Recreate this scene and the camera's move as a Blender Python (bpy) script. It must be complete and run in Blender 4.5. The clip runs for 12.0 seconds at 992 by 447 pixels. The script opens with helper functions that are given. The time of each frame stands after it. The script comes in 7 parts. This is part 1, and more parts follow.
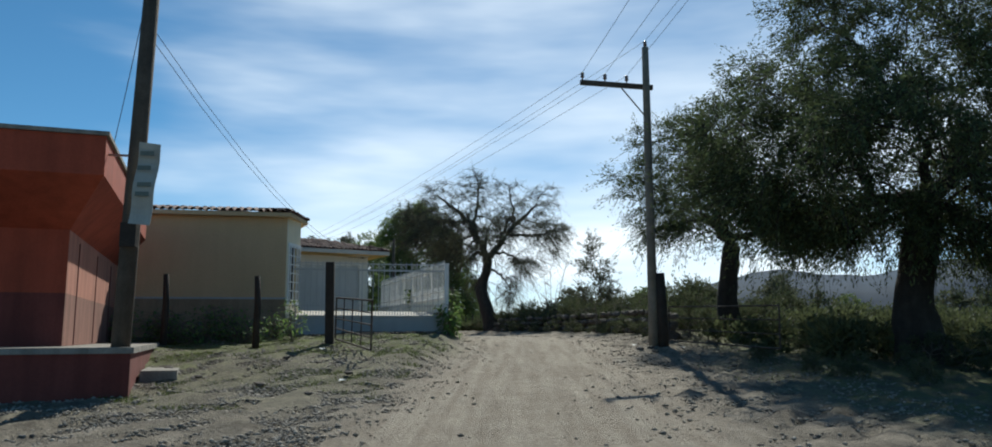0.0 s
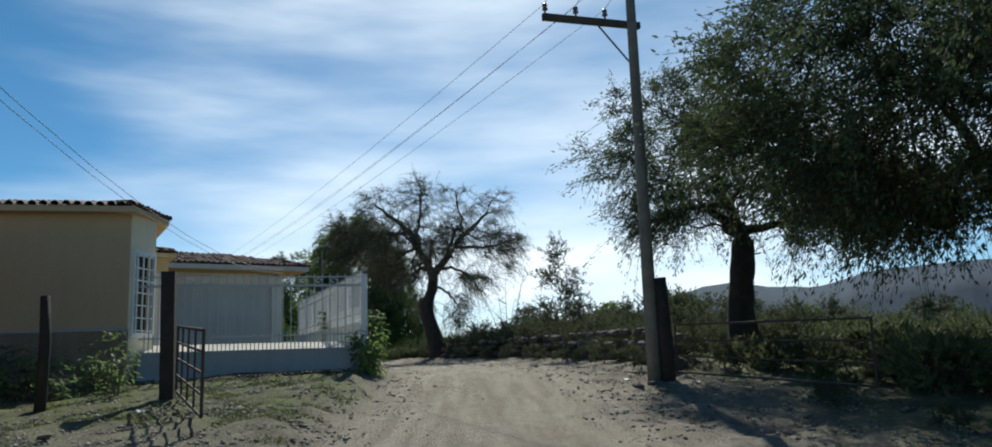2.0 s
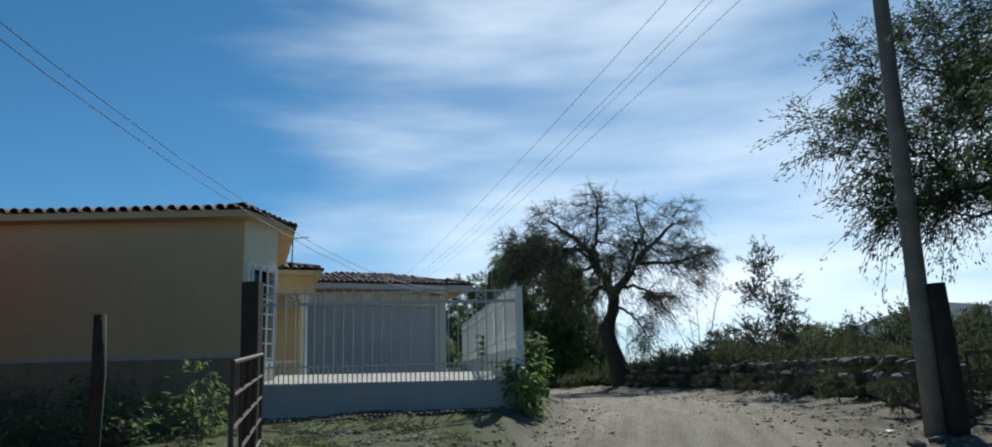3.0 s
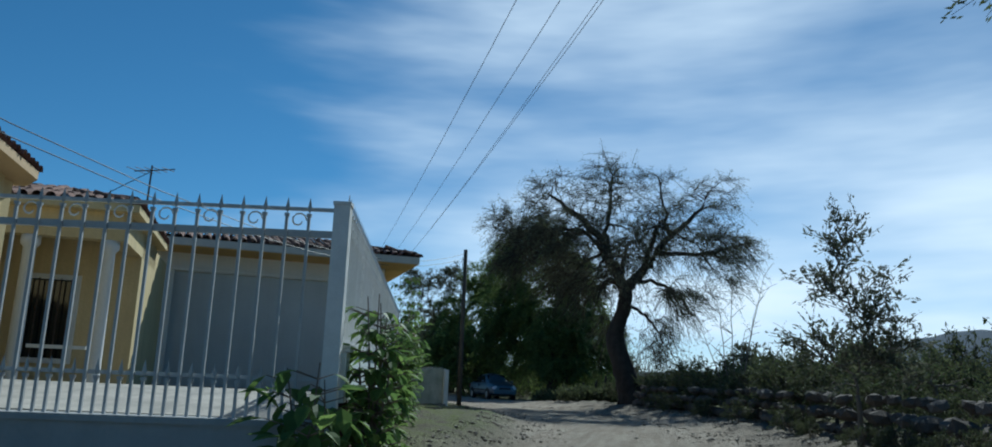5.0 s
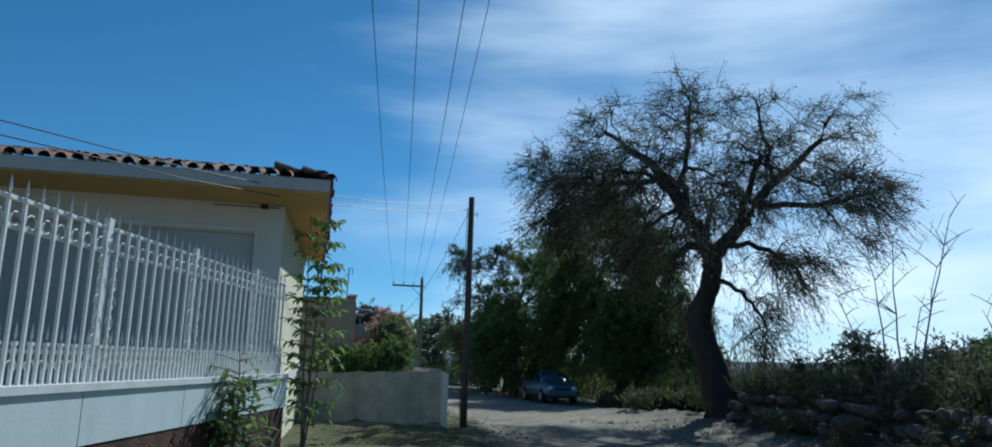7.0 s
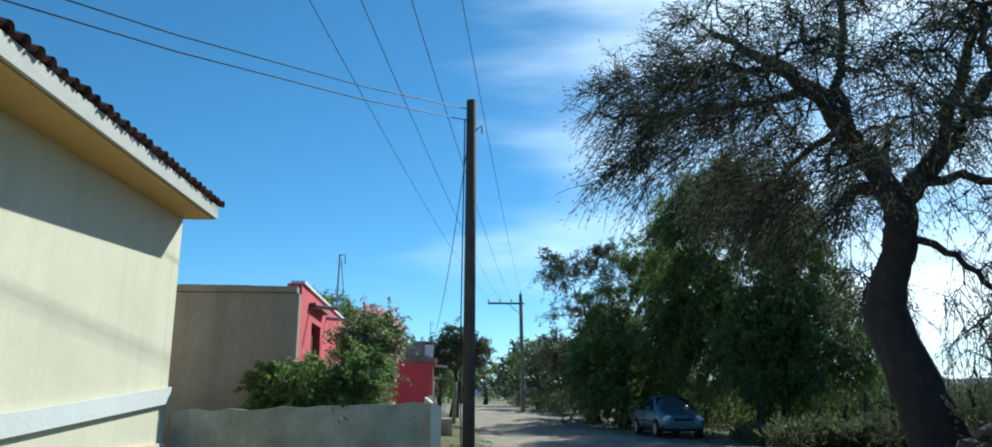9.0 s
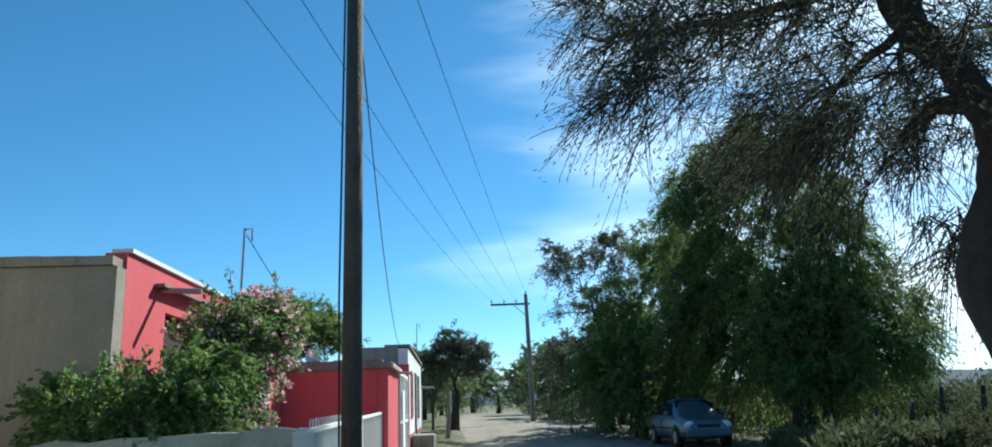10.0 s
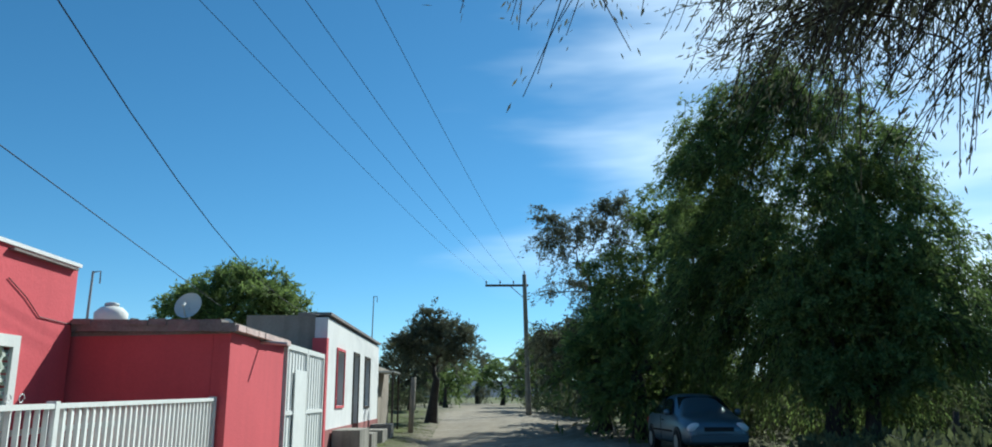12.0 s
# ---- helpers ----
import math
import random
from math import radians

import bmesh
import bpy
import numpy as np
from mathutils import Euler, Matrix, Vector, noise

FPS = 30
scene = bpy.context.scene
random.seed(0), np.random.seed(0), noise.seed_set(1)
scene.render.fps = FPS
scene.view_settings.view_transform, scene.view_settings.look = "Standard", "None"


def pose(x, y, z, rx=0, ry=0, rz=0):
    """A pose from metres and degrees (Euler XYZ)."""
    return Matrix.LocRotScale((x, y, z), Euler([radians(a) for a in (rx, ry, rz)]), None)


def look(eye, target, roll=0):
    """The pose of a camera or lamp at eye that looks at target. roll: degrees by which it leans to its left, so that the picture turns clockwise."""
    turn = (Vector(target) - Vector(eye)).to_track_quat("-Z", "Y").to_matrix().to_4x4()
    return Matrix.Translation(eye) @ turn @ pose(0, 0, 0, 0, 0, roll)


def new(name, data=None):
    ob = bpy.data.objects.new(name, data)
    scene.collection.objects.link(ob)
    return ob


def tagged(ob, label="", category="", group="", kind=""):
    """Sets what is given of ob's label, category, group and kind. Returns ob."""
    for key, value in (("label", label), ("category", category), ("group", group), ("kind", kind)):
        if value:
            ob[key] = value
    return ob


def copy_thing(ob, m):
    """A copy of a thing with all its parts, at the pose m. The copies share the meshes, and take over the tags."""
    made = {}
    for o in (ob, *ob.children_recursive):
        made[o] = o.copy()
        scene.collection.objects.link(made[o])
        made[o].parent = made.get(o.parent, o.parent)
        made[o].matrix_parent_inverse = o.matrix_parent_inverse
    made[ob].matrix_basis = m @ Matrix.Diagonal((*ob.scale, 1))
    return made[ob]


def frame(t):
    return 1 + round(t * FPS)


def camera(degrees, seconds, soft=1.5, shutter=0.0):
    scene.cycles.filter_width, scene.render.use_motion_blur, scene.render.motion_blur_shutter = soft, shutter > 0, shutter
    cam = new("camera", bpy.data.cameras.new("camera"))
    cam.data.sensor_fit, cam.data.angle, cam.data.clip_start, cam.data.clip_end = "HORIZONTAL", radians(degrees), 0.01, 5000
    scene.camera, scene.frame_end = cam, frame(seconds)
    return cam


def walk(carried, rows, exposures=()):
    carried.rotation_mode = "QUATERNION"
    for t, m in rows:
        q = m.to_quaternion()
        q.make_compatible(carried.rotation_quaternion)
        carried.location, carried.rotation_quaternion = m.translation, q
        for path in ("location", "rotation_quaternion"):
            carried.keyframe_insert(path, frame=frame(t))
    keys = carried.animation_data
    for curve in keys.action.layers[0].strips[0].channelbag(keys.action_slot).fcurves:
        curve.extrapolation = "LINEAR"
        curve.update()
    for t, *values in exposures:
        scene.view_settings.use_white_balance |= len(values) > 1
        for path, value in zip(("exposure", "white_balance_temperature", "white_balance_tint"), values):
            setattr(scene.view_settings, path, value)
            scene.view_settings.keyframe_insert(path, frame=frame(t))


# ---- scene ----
cam = camera(64.7, 12.0, 1.75)
PATH = [
    (0, (0.217, 1.603, 1.535), (0.187, 3.583, 1.815), -0.2),
    (0.5, (0.286, 2.997, 1.613), (0.379, 4.975, 1.891), 0.4),
    (1, (0.385, 4.411, 1.658), (0.474, 6.398, 1.865), -0.5),
    (1.5, (0.423, 5.667, 1.707), (0.513, 7.646, 1.977), -1.4),
    (2, (0.445, 7.258, 1.778), (0.539, 9.228, 2.108), -2.1),
    (2.5, (0.436, 8.959, 1.832), (0.505, 10.939, 2.102), -2.4),
    (3, (0.489, 10.626, 1.944), (0.126, 12.551, 2.347), -1.5),
    (3.2, (0.607, 11.348, 1.977), (0.183, 13.26, 2.383), -2.4),
    (4.8, (0.689, 16.99, 2.229), (0.209, 18.881, 2.669), 0.4),
    (5, (0.655, 17.824, 2.287), (0.224, 19.735, 2.688), 2.1),
    (5.5, (0.635, 19.65, 2.42), (0.089, 21.53, 2.827), -2.8),
    (5.7, (0.611, 20.375, 2.486), (0.074, 22.259, 2.889), -3.1),
    (6, (0.725, 21.631, 2.575), (0.14, 23.512, 2.917), -4.6),
    (6.5, (0.378, 23.931, 2.754), (-0.194, 25.806, 3.152), 0.3),
    (7, (0.192, 26.017, 2.723), (-0.439, 27.878, 3.095), 1.8),
    (7.5, (-0.003, 27.776, 2.713), (-0.738, 29.603, 3.062), -2.1),
    (7.7, (-0.133, 28.615, 2.691), (-0.905, 30.44, 2.964), -4.1),
    (9.3, (-1.285, 34.54, 2.754), (-2.227, 36.245, 3.208), 0.1),
    (9.5, (-1.509, 35.297, 2.744), (-2.429, 37.013, 3.203), -1.8),
    (10, (-1.991, 37.132, 2.796), (-2.936, 38.836, 3.25), -2.0),
    (10.5, (-2.523, 38.673, 2.802), (-3.339, 40.458, 3.186), -3.4),
    (11, (-2.626, 39.648, 2.799), (-3.585, 41.332, 3.295), -2.6),
    (11.2, (-2.884, 40.23, 2.771), (-3.867, 41.912, 3.222), -2.5),
    (11.5, (-3.1, 41.046, 2.763), (-4.1, 42.721, 3.201), -1.1),
    (12, (-3.074, 42.038, 2.747), (-4.072, 43.715, 3.182), -0.2),
]
EXPOSURES = [(0, 0.14, 6150, 3), (2.4, 0.12, 6100, 3), (3.2, -0.02, 5800, 2), (4.8, -0.22, 5400, -2), (6.5, -0.14, 5300, -2), (7.1, -0.08, 5250, -2), (7.7, 0.26, 5450, -3), (9.3, 0.66, 5650, -3), (10.2, 0.78, 5700, -3), (11, 0.66, 5700, -3), (12, 0.52, 5750, -3)]
SKY, SUN, CLOUD = 0.10, 4.5, (10.4, 10.7, 11.2, 1)
walk(cam, [(t, look(eye, target, roll)) for t, eye, target, roll in PATH], EXPOSURES)

# ---- light ----
SUN_YAW, SUN_UP = 4.0, 39.5      # degrees to the right of +y, degrees above the ground
world = bpy.data.worlds.new("sky")
scene.world = world
world.use_nodes = True
wn, wl = world.node_tree.nodes, world.node_tree.links
wn.clear()
w_out, w_bg = wn.new("ShaderNodeOutputWorld"), wn.new("ShaderNodeBackground")
sky = wn.new("ShaderNodeTexSky")
sky.sky_type, sky.sun_disc = "NISHITA", False
sky.sun_elevation, sky.sun_rotation = radians(SUN_UP), radians(SUN_YAW)
sky.air_density, sky.dust_density, sky.ozone_density, sky.altitude = 1.0, 0.35, 5.0, 1900
w_co, w_map = wn.new("ShaderNodeTexCoord"), wn.new("ShaderNodeMapping")
w_map.inputs["Scale"].default_value = (1.2, 1.2, 6.0)
w_noise, w_ramp = wn.new("ShaderNodeTexNoise"), wn.new("ShaderNodeValToRGB")
w_noise.inputs["Scale"].default_value, w_noise.inputs["Detail"].default_value, w_noise.inputs["Roughness"].default_value = 1.15, 5, 0.52
w_ramp.color_ramp.elements[0].position, w_ramp.color_ramp.elements[1].position = 0.24, 0.68
w_dot = wn.new("ShaderNodeVectorMath"); w_dot.operation = "DOT_PRODUCT"
w_dot.inputs[1].default_value = Vector((0.12, 0.97, 0.20)).normalized()
w_near = wn.new("ShaderNodeMapRange")
w_near.inputs["From Min"].default_value, w_near.inputs["From Max"].default_value = 0.79, 1.04
w_near.interpolation_type = "SMOOTHSTEP"
w_mul = wn.new("ShaderNodeMath"); w_mul.operation = "MULTIPLY"
w_mix = wn.new("ShaderNodeMix"); w_mix.data_type = "RGBA"
w_mix.inputs[7].default_value = CLOUD
wl.new(w_co.outputs["Generated"], w_map.inputs["Vector"])
wl.new(w_map.outputs["Vector"], w_noise.inputs["Vector"])
wl.new(w_noise.outputs["Fac"], w_ramp.inputs["Fac"])
wl.new(w_co.outputs["Generated"], w_dot.inputs[0])
w_edge = wn.new("ShaderNodeTexNoise")
w_edge.inputs["Scale"].default_value, w_edge.inputs["Detail"].default_value = 2.2, 4
w_soft = wn.new("ShaderNodeMath"); w_soft.operation = "MULTIPLY_ADD"
w_soft.inputs[1].default_value = 0.34
w_shift = wn.new("ShaderNodeMath"); w_shift.operation = "SUBTRACT"; w_shift.inputs[1].default_value = 0.17
wl.new(w_map.outputs["Vector"], w_edge.inputs["Vector"])
wl.new(w_edge.outputs["Fac"], w_soft.inputs[0])
wl.new(w_dot.outputs["Value"], w_soft.inputs[2])
wl.new(w_soft.outputs["Value"], w_shift.inputs[0])
wl.new(w_shift.outputs["Value"], w_near.inputs["Value"])
wl.new(w_ramp.outputs["Color"], w_mul.inputs[0])
wl.new(w_near.outputs["Result"], w_mul.inputs[1])
wl.new(w_mul.outputs["Value"], w_mix.inputs["Factor"])
w_deep = wn.new("ShaderNodeHueSaturation")
w_deep.inputs["Hue"].default_value, w_deep.inputs["Saturation"].default_value, w_deep.inputs["Value"].default_value = 0.488, 1.12, 0.815
wl.new(sky.outputs["Color"], w_deep.inputs["Color"])
wl.new(w_deep.outputs["Color"], w_mix.inputs[6])
wl.new(w_mix.outputs[2], w_bg.inputs["Color"])
w_bg.inputs["Strength"].default_value = SKY
wl.new(w_bg.outputs["Background"], w_out.inputs["Surface"])
sun = new("sun", bpy.data.lights.new("sun", "SUN"))
sun.data.energy, sun.data.angle, sun.data.color = SUN, radians(0.6), (1.0, 0.94, 0.84)
_a, _e = radians(SUN_YAW), radians(SUN_UP)
sun.matrix_world = look((0, 0, 60), (-math.sin(_a) * math.cos(_e), -math.cos(_a) * math.cos(_e), 60 - math.sin(_e)))


# ---- materials ----
def mat(name, color, rough=0.85, vary=0.25, scale=3.0, fine=40.0, bump=0.3, second=None, stain=0.0, metal=0.0, spec=0.3, island=0.0, rand=0.0):
    """A procedural surface: a base colour, broad blotches, fine grain, streaky stains and relief."""
    m = bpy.data.materials.new(name)
    m.use_nodes = True
    n, l = m.node_tree.nodes, m.node_tree.links
    p = n["Principled BSDF"]
    p.inputs["Roughness"].default_value, p.inputs["Metallic"].default_value = rough, metal
    p.inputs["Specular IOR Level"].default_value = spec
    geo = n.new("ShaderNodeNewGeometry")
    big, small = n.new("ShaderNodeTexNoise"), n.new("ShaderNodeTexNoise")
    big.inputs["Scale"].default_value, big.inputs["Detail"].default_value, big.inputs["Roughness"].default_value = scale, 6, 0.65
    small.inputs["Scale"].default_value, small.inputs["Detail"].default_value = fine, 4
    l.new(geo.outputs["Position"], big.inputs["Vector"])
    l.new(geo.outputs["Position"], small.inputs["Vector"])
    c2 = second or tuple(c * (1 - vary) for c in color)
    r = n.new("ShaderNodeValToRGB")
    r.color_ramp.elements[0].position, r.color_ramp.elements[1].position = 0.3, 0.7
    r.color_ramp.elements[0].color, r.color_ramp.elements[1].color = (*c2, 1), (*color, 1)
    l.new(big.outputs["Fac"], r.inputs["Fac"])
    hsv = n.new("ShaderNodeHueSaturation")
    l.new(r.outputs["Color"], hsv.inputs["Color"])
    mr = n.new("ShaderNodeMapRange")
    mr.inputs["To Min"].default_value, mr.inputs["To Max"].default_value = 1 - vary * 0.7, 1 + vary * 0.7
    l.new(small.outputs["Fac"], mr.inputs["Value"])
    value = mr.outputs["Result"]
    if stain:
        st, mp = n.new("ShaderNodeTexNoise"), n.new("ShaderNodeMapping")
        mp.inputs["Scale"].default_value = (5.0, 5.0, 0.5)
        st.inputs["Scale"].default_value, st.inputs["Detail"].default_value = 1.0, 7
        l.new(geo.outputs["Position"], mp.inputs["Vector"])
        l.new(mp.outputs["Vector"], st.inputs["Vector"])
        sr = n.new("ShaderNodeMapRange")
        sr.inputs["From Min"].default_value, sr.inputs["From Max"].default_value = 0.42, 0.7
        sr.inputs["To Min"].default_value, sr.inputs["To Max"].default_value = 1.0, 1 - stain
        l.new(st.outputs["Fac"], sr.inputs["Value"])
        mu = n.new("ShaderNodeMath"); mu.operation = "MULTIPLY"
        l.new(value, mu.inputs[0]); l.new(sr.outputs["Result"], mu.inputs[1])
        value = mu.outputs["Value"]
    for amount, node, out in ((island, geo, "Random Per Island"), (rand, n.new("ShaderNodeObjectInfo"), "Random")):
        if amount:
            ir = n.new("ShaderNodeMapRange")
            ir.inputs["To Min"].default_value, ir.inputs["To Max"].default_value = 1 - amount, 1 + amount
            l.new(node.outputs[out], ir.inputs["Value"])
            mu = n.new("ShaderNodeMath"); mu.operation = "MULTIPLY"
            l.new(value, mu.inputs[0]); l.new(ir.outputs["Result"], mu.inputs[1])
            value = mu.outputs["Value"]
    l.new(value, hsv.inputs["Value"])
    l.new(hsv.outputs["Color"], p.inputs["Base Color"])
    if bump:
        b = n.new("ShaderNodeBump")
        b.inputs["Strength"].default_value, b.inputs["Distance"].default_value = bump, 0.02
        l.new(small.outputs["Fac"], b.inputs["Height"])
        l.new(b.outputs["Normal"], p.inputs["Normal"])
    return m


def leaf_mat(name, color, second, through_light=0.35, rough=0.55):
    """Leaves: each one a little different, some light coming through."""
    m = bpy.data.materials.new(name)
    m.use_nodes = True
    n, l = m.node_tree.nodes, m.node_tree.links
    p, out = n["Principled BSDF"], n["Material Output"]
    p.inputs["Roughness"].default_value, p.inputs["Specular IOR Level"].default_value = rough, 0.25
    geo, r = n.new("ShaderNodeNewGeometry"), n.new("ShaderNodeValToRGB")
    r.color_ramp.elements[0].color, r.color_ramp.elements[1].color = (*second, 1), (*color, 1)
    l.new(geo.outputs["Random Per Island"], r.inputs["Fac"])
    tr, mx = n.new("ShaderNodeBsdfTranslucent"), n.new("ShaderNodeMixShader")
    mx.inputs["Fac"].default_value = through_light
    l.new(r.outputs["Color"], p.inputs["Base Color"])
    l.new(r.outputs["Color"], tr.inputs["Color"])
    l.new(p.outputs["BSDF"], mx.inputs[1]); l.new(tr.outputs["BSDF"], mx.inputs[2])
    l.new(mx.outputs["Shader"], out.inputs["Surface"])
    return m


def ground_mat():
    """Packed dirt on the track, loose gravelly soil beside it, dry grass where it grows."""
    m = bpy.data.materials.new("dirt_ground")
    m.use_nodes = True
    n, l = m.node_tree.nodes, m.node_tree.links
    p = n["Principled BSDF"]
    p.inputs["Roughness"].default_value, p.inputs["Specular IOR Level"].default_value = 0.95, 0.1
    geo = n.new("ShaderNodeNewGeometry")
    tex = []
    for s, d in ((0.35, 5), (2.6, 8), (26.0, 6)):
        t = n.new("ShaderNodeTexNoise")
        t.inputs["Scale"].default_value, t.inputs["Detail"].default_value, t.inputs["Roughness"].default_value = s, d, 0.7
        l.new(geo.outputs["Position"], t.inputs["Vector"])
        tex.append(t)

    def ramp(fac, a, b, lo=0.32, hi=0.68):
        r = n.new("ShaderNodeValToRGB")
        r.color_ramp.elements[0].position, r.color_ramp.elements[1].position = lo, hi
        r.color_ramp.elements[0].color, r.color_ramp.elements[1].color = (*a, 1), (*b, 1)
        l.new(fac, r.inputs["Fac"])
        return r.outputs["Color"]

    def mix(fac, a, b):
        x = n.new("ShaderNodeMix"); x.data_type = "RGBA"
        l.new(fac, x.inputs["Factor"]); l.new(a, x.inputs[6]); l.new(b, x.inputs[7])
        return x.outputs[2]

    track = ramp(tex[1].outputs["Fac"], (0.33, 0.275, 0.215), (0.45, 0.385, 0.305))
    stretch, streak = n.new("ShaderNodeMapping"), n.new("ShaderNodeTexNoise")
    stretch.inputs["Scale"].default_value = (5.0, 0.35, 1.0)
    streak.inputs["Scale"].default_value, streak.inputs["Detail"].default_value = 1.0, 6
    l.new(geo.outputs["Position"], stretch.inputs["Vector"]); l.new(stretch.outputs["Vector"], streak.inputs["Vector"])
    worn = ramp(streak.outputs["Fac"], (0.27, 0.225, 0.175), (0.47, 0.41, 0.33), 0.36, 0.64)
    half = n.new("ShaderNodeMix"); half.data_type = "RGBA"; half.inputs["Factor"].default_value = 0.55
    l.new(track, half.inputs[6]); l.new(worn, half.inputs[7])
    track = half.outputs[2]
    soil = ramp(tex[1].outputs["Fac"], (0.125, 0.108, 0.086), (0.35, 0.305, 0.245))
    grass = ramp(tex[1].outputs["Fac"], (0.085, 0.110, 0.035), (0.165, 0.185, 0.07))
    a1, a2 = n.new("ShaderNodeAttribute"), n.new("ShaderNodeAttribute")
    a1.attribute_name, a2.attribute_name = "track", "grass"
    col = mix(a1.outputs["Fac"], soil, track)
    gm = n.new("ShaderNodeMath"); gm.operation = "MULTIPLY"
    gr = n.new("ShaderNodeMapRange")
    gr.inputs["From Min"].default_value, gr.inputs["From Max"].default_value = 0.33, 0.58
    l.new(tex[1].outputs["Fac"], gr.inputs["Value"])
    l.new(gr.outputs["Result"], gm.inputs[0]); l.new(a2.outputs["Fac"], gm.inputs[1])
    col = mix(gm.outputs["Value"], col, grass)
    hsv, mr = n.new("ShaderNodeHueSaturation"), n.new("ShaderNodeMapRange")
    mr.inputs["To Min"].default_value, mr.inputs["To Max"].default_value = 0.5, 1.5
    l.new(tex[2].outputs["Fac"], mr.inputs["Value"])
    l.new(mr.outputs["Result"], hsv.inputs["Value"]); l.new(col, hsv.inputs["Color"])
    l.new(hsv.outputs["Color"], p.inputs["Base Color"])
    b = n.new("ShaderNodeBump")
    b.inputs["Strength"].default_value, b.inputs["Distance"].default_value = 0.9, 0.07
    l.new(tex[2].outputs["Fac"], b.inputs["Height"]); l.new(b.outputs["Normal"], p.inputs["Normal"])
    return m


M_GROUND = ground_mat()
M_RED = mat("orange_red_paint", (0.42, 0.085, 0.045), 0.8, 0.22, 1.6, 30, 0.25, stain=0.25)
# Lighter copies of both shop reds: sunlight on the side wall, painted in.
M_RED_SUNLIT = mat("orange_red_paint_sunlit", (0.52, 0.22, 0.15), 0.85, 0.2, 1.6, 30, 0.25, stain=0.25)
M_RED_LOW_SUNLIT = mat("brown_red_dado_sunlit", (0.32, 0.15, 0.11), 0.85, 0.25, 1.6, 30, 0.25, stain=0.3)
M_RED_LOW = mat("brown_red_dado", (0.20, 0.055, 0.045), 0.8, 0.25, 1.6, 30, 0.25, stain=0.3)
M_PLINTH = mat("weathered_brick_red", (0.13, 0.060, 0.045), 0.92, 0.4, 5.0, 45, 0.6, stain=0.5)
M_RAMP = mat("pale_concrete", (0.55, 0.51, 0.45), 0.9, 0.25, 2.0, 35, 0.3, stain=0.25)
M_CONC = mat("weathered_concrete", (0.36, 0.33, 0.29), 0.92, 0.35, 1.4, 35, 0.5, stain=0.4)
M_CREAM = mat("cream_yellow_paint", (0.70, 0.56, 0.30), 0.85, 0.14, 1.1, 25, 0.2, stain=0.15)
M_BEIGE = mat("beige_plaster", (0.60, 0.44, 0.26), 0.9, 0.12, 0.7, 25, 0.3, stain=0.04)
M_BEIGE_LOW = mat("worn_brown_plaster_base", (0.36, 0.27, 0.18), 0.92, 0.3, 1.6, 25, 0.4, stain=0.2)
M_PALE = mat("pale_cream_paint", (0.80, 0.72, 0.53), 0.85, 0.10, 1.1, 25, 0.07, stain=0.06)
M_SOFFIT = mat("ochre_soffit_paint", (0.72, 0.46, 0.17), 0.85, 0.12, 2, 25, 0.15)
M_WHITE = mat("white_paint", (0.80, 0.80, 0.77), 0.6, 0.12, 2.2, 30, 0.12, stain=0.10)
M_WHITEWALL = mat("white_wall_paint", (0.78, 0.77, 0.73), 0.8, 0.10, 0.8, 25, 0.15, stain=0.05)
M_STEELWHITE = mat("white_painted_steel", (0.78, 0.78, 0.76), 0.75, 0.12, 6, 60, 0.08, spec=0.2, rand=0.05)
M_EAVES = mat("greyish_cream_eaves_paint", (0.56, 0.53, 0.48), 0.85, 0.10, 1.5, 25, 0.15, stain=0.06)
# Front fence whites, darkened for the shade on that face; also the grey plinth edge.
M_GREY_SHADEWALL = mat("grey_white_wall_shade_tone", (0.44, 0.45, 0.45), 0.85, 0.12, 1.0, 25, 0.2, stain=0.08)
M_SHADESTEEL = mat("white_steel_shade_tone", (0.52, 0.53, 0.53), 0.75, 0.12, 6, 60, 0.08, spec=0.2, rand=0.05)
M_GREYDOOR = mat("grey_sheet_metal_door", (0.55, 0.56, 0.55), 0.6, 0.10, 1.2, 30, 0.08, stain=0.06, spec=0.4)
M_TILE = mat("clay_roof_tile", (0.21, 0.115, 0.09), 0.85, 0.45, 4, 40, 0.4, rand=0.35)
M_GREYWALL = mat("bare_grey_render", (0.37, 0.315, 0.265), 0.95, 0.28, 0.8, 30, 0.5, stain=0.22)
M_LOWWALL = mat("mossy_render", (0.64, 0.62, 0.53), 0.95, 0.3, 1.6, 30, 0.5, second=(0.30, 0.31, 0.23), stain=0.16)
M_ROSE = mat("rose_red_paint", (0.64, 0.105, 0.125), 0.85, 0.12, 1.0, 28, 0.2, stain=0.06)
M_PINK = mat("faded_rose_dado", (0.42, 0.17, 0.16), 0.85, 0.2, 2, 28, 0.25, stain=0.25)
M_LIME = mat("limewash", (0.82, 0.81, 0.80), 0.85, 0.12, 1.5, 28, 0.2, stain=0.07)
M_PANEL = mat("pale_blue_white_paint", (0.67, 0.735, 0.725), 0.7, 0.08, 1.2, 30, 0.08, stain=0.06)
M_ADOBE = mat("crumbling_adobe_edge", (0.30, 0.265, 0.25), 0.95, 0.35, 3, 30, 0.7)
M_WORN = mat("peeling_pink_plaster", (0.74, 0.55, 0.51), 0.9, 0.35, 4, 30, 0.4)
M_LATTICE = mat("pale_green_lattice_block", (0.58, 0.63, 0.54), 0.85, 0.15, 3, 40, 0.2)
M_WOOD = mat("weathered_pole_wood", (0.135, 0.105, 0.08), 0.9, 0.4, 4, 45, 0.6, stain=0.35)
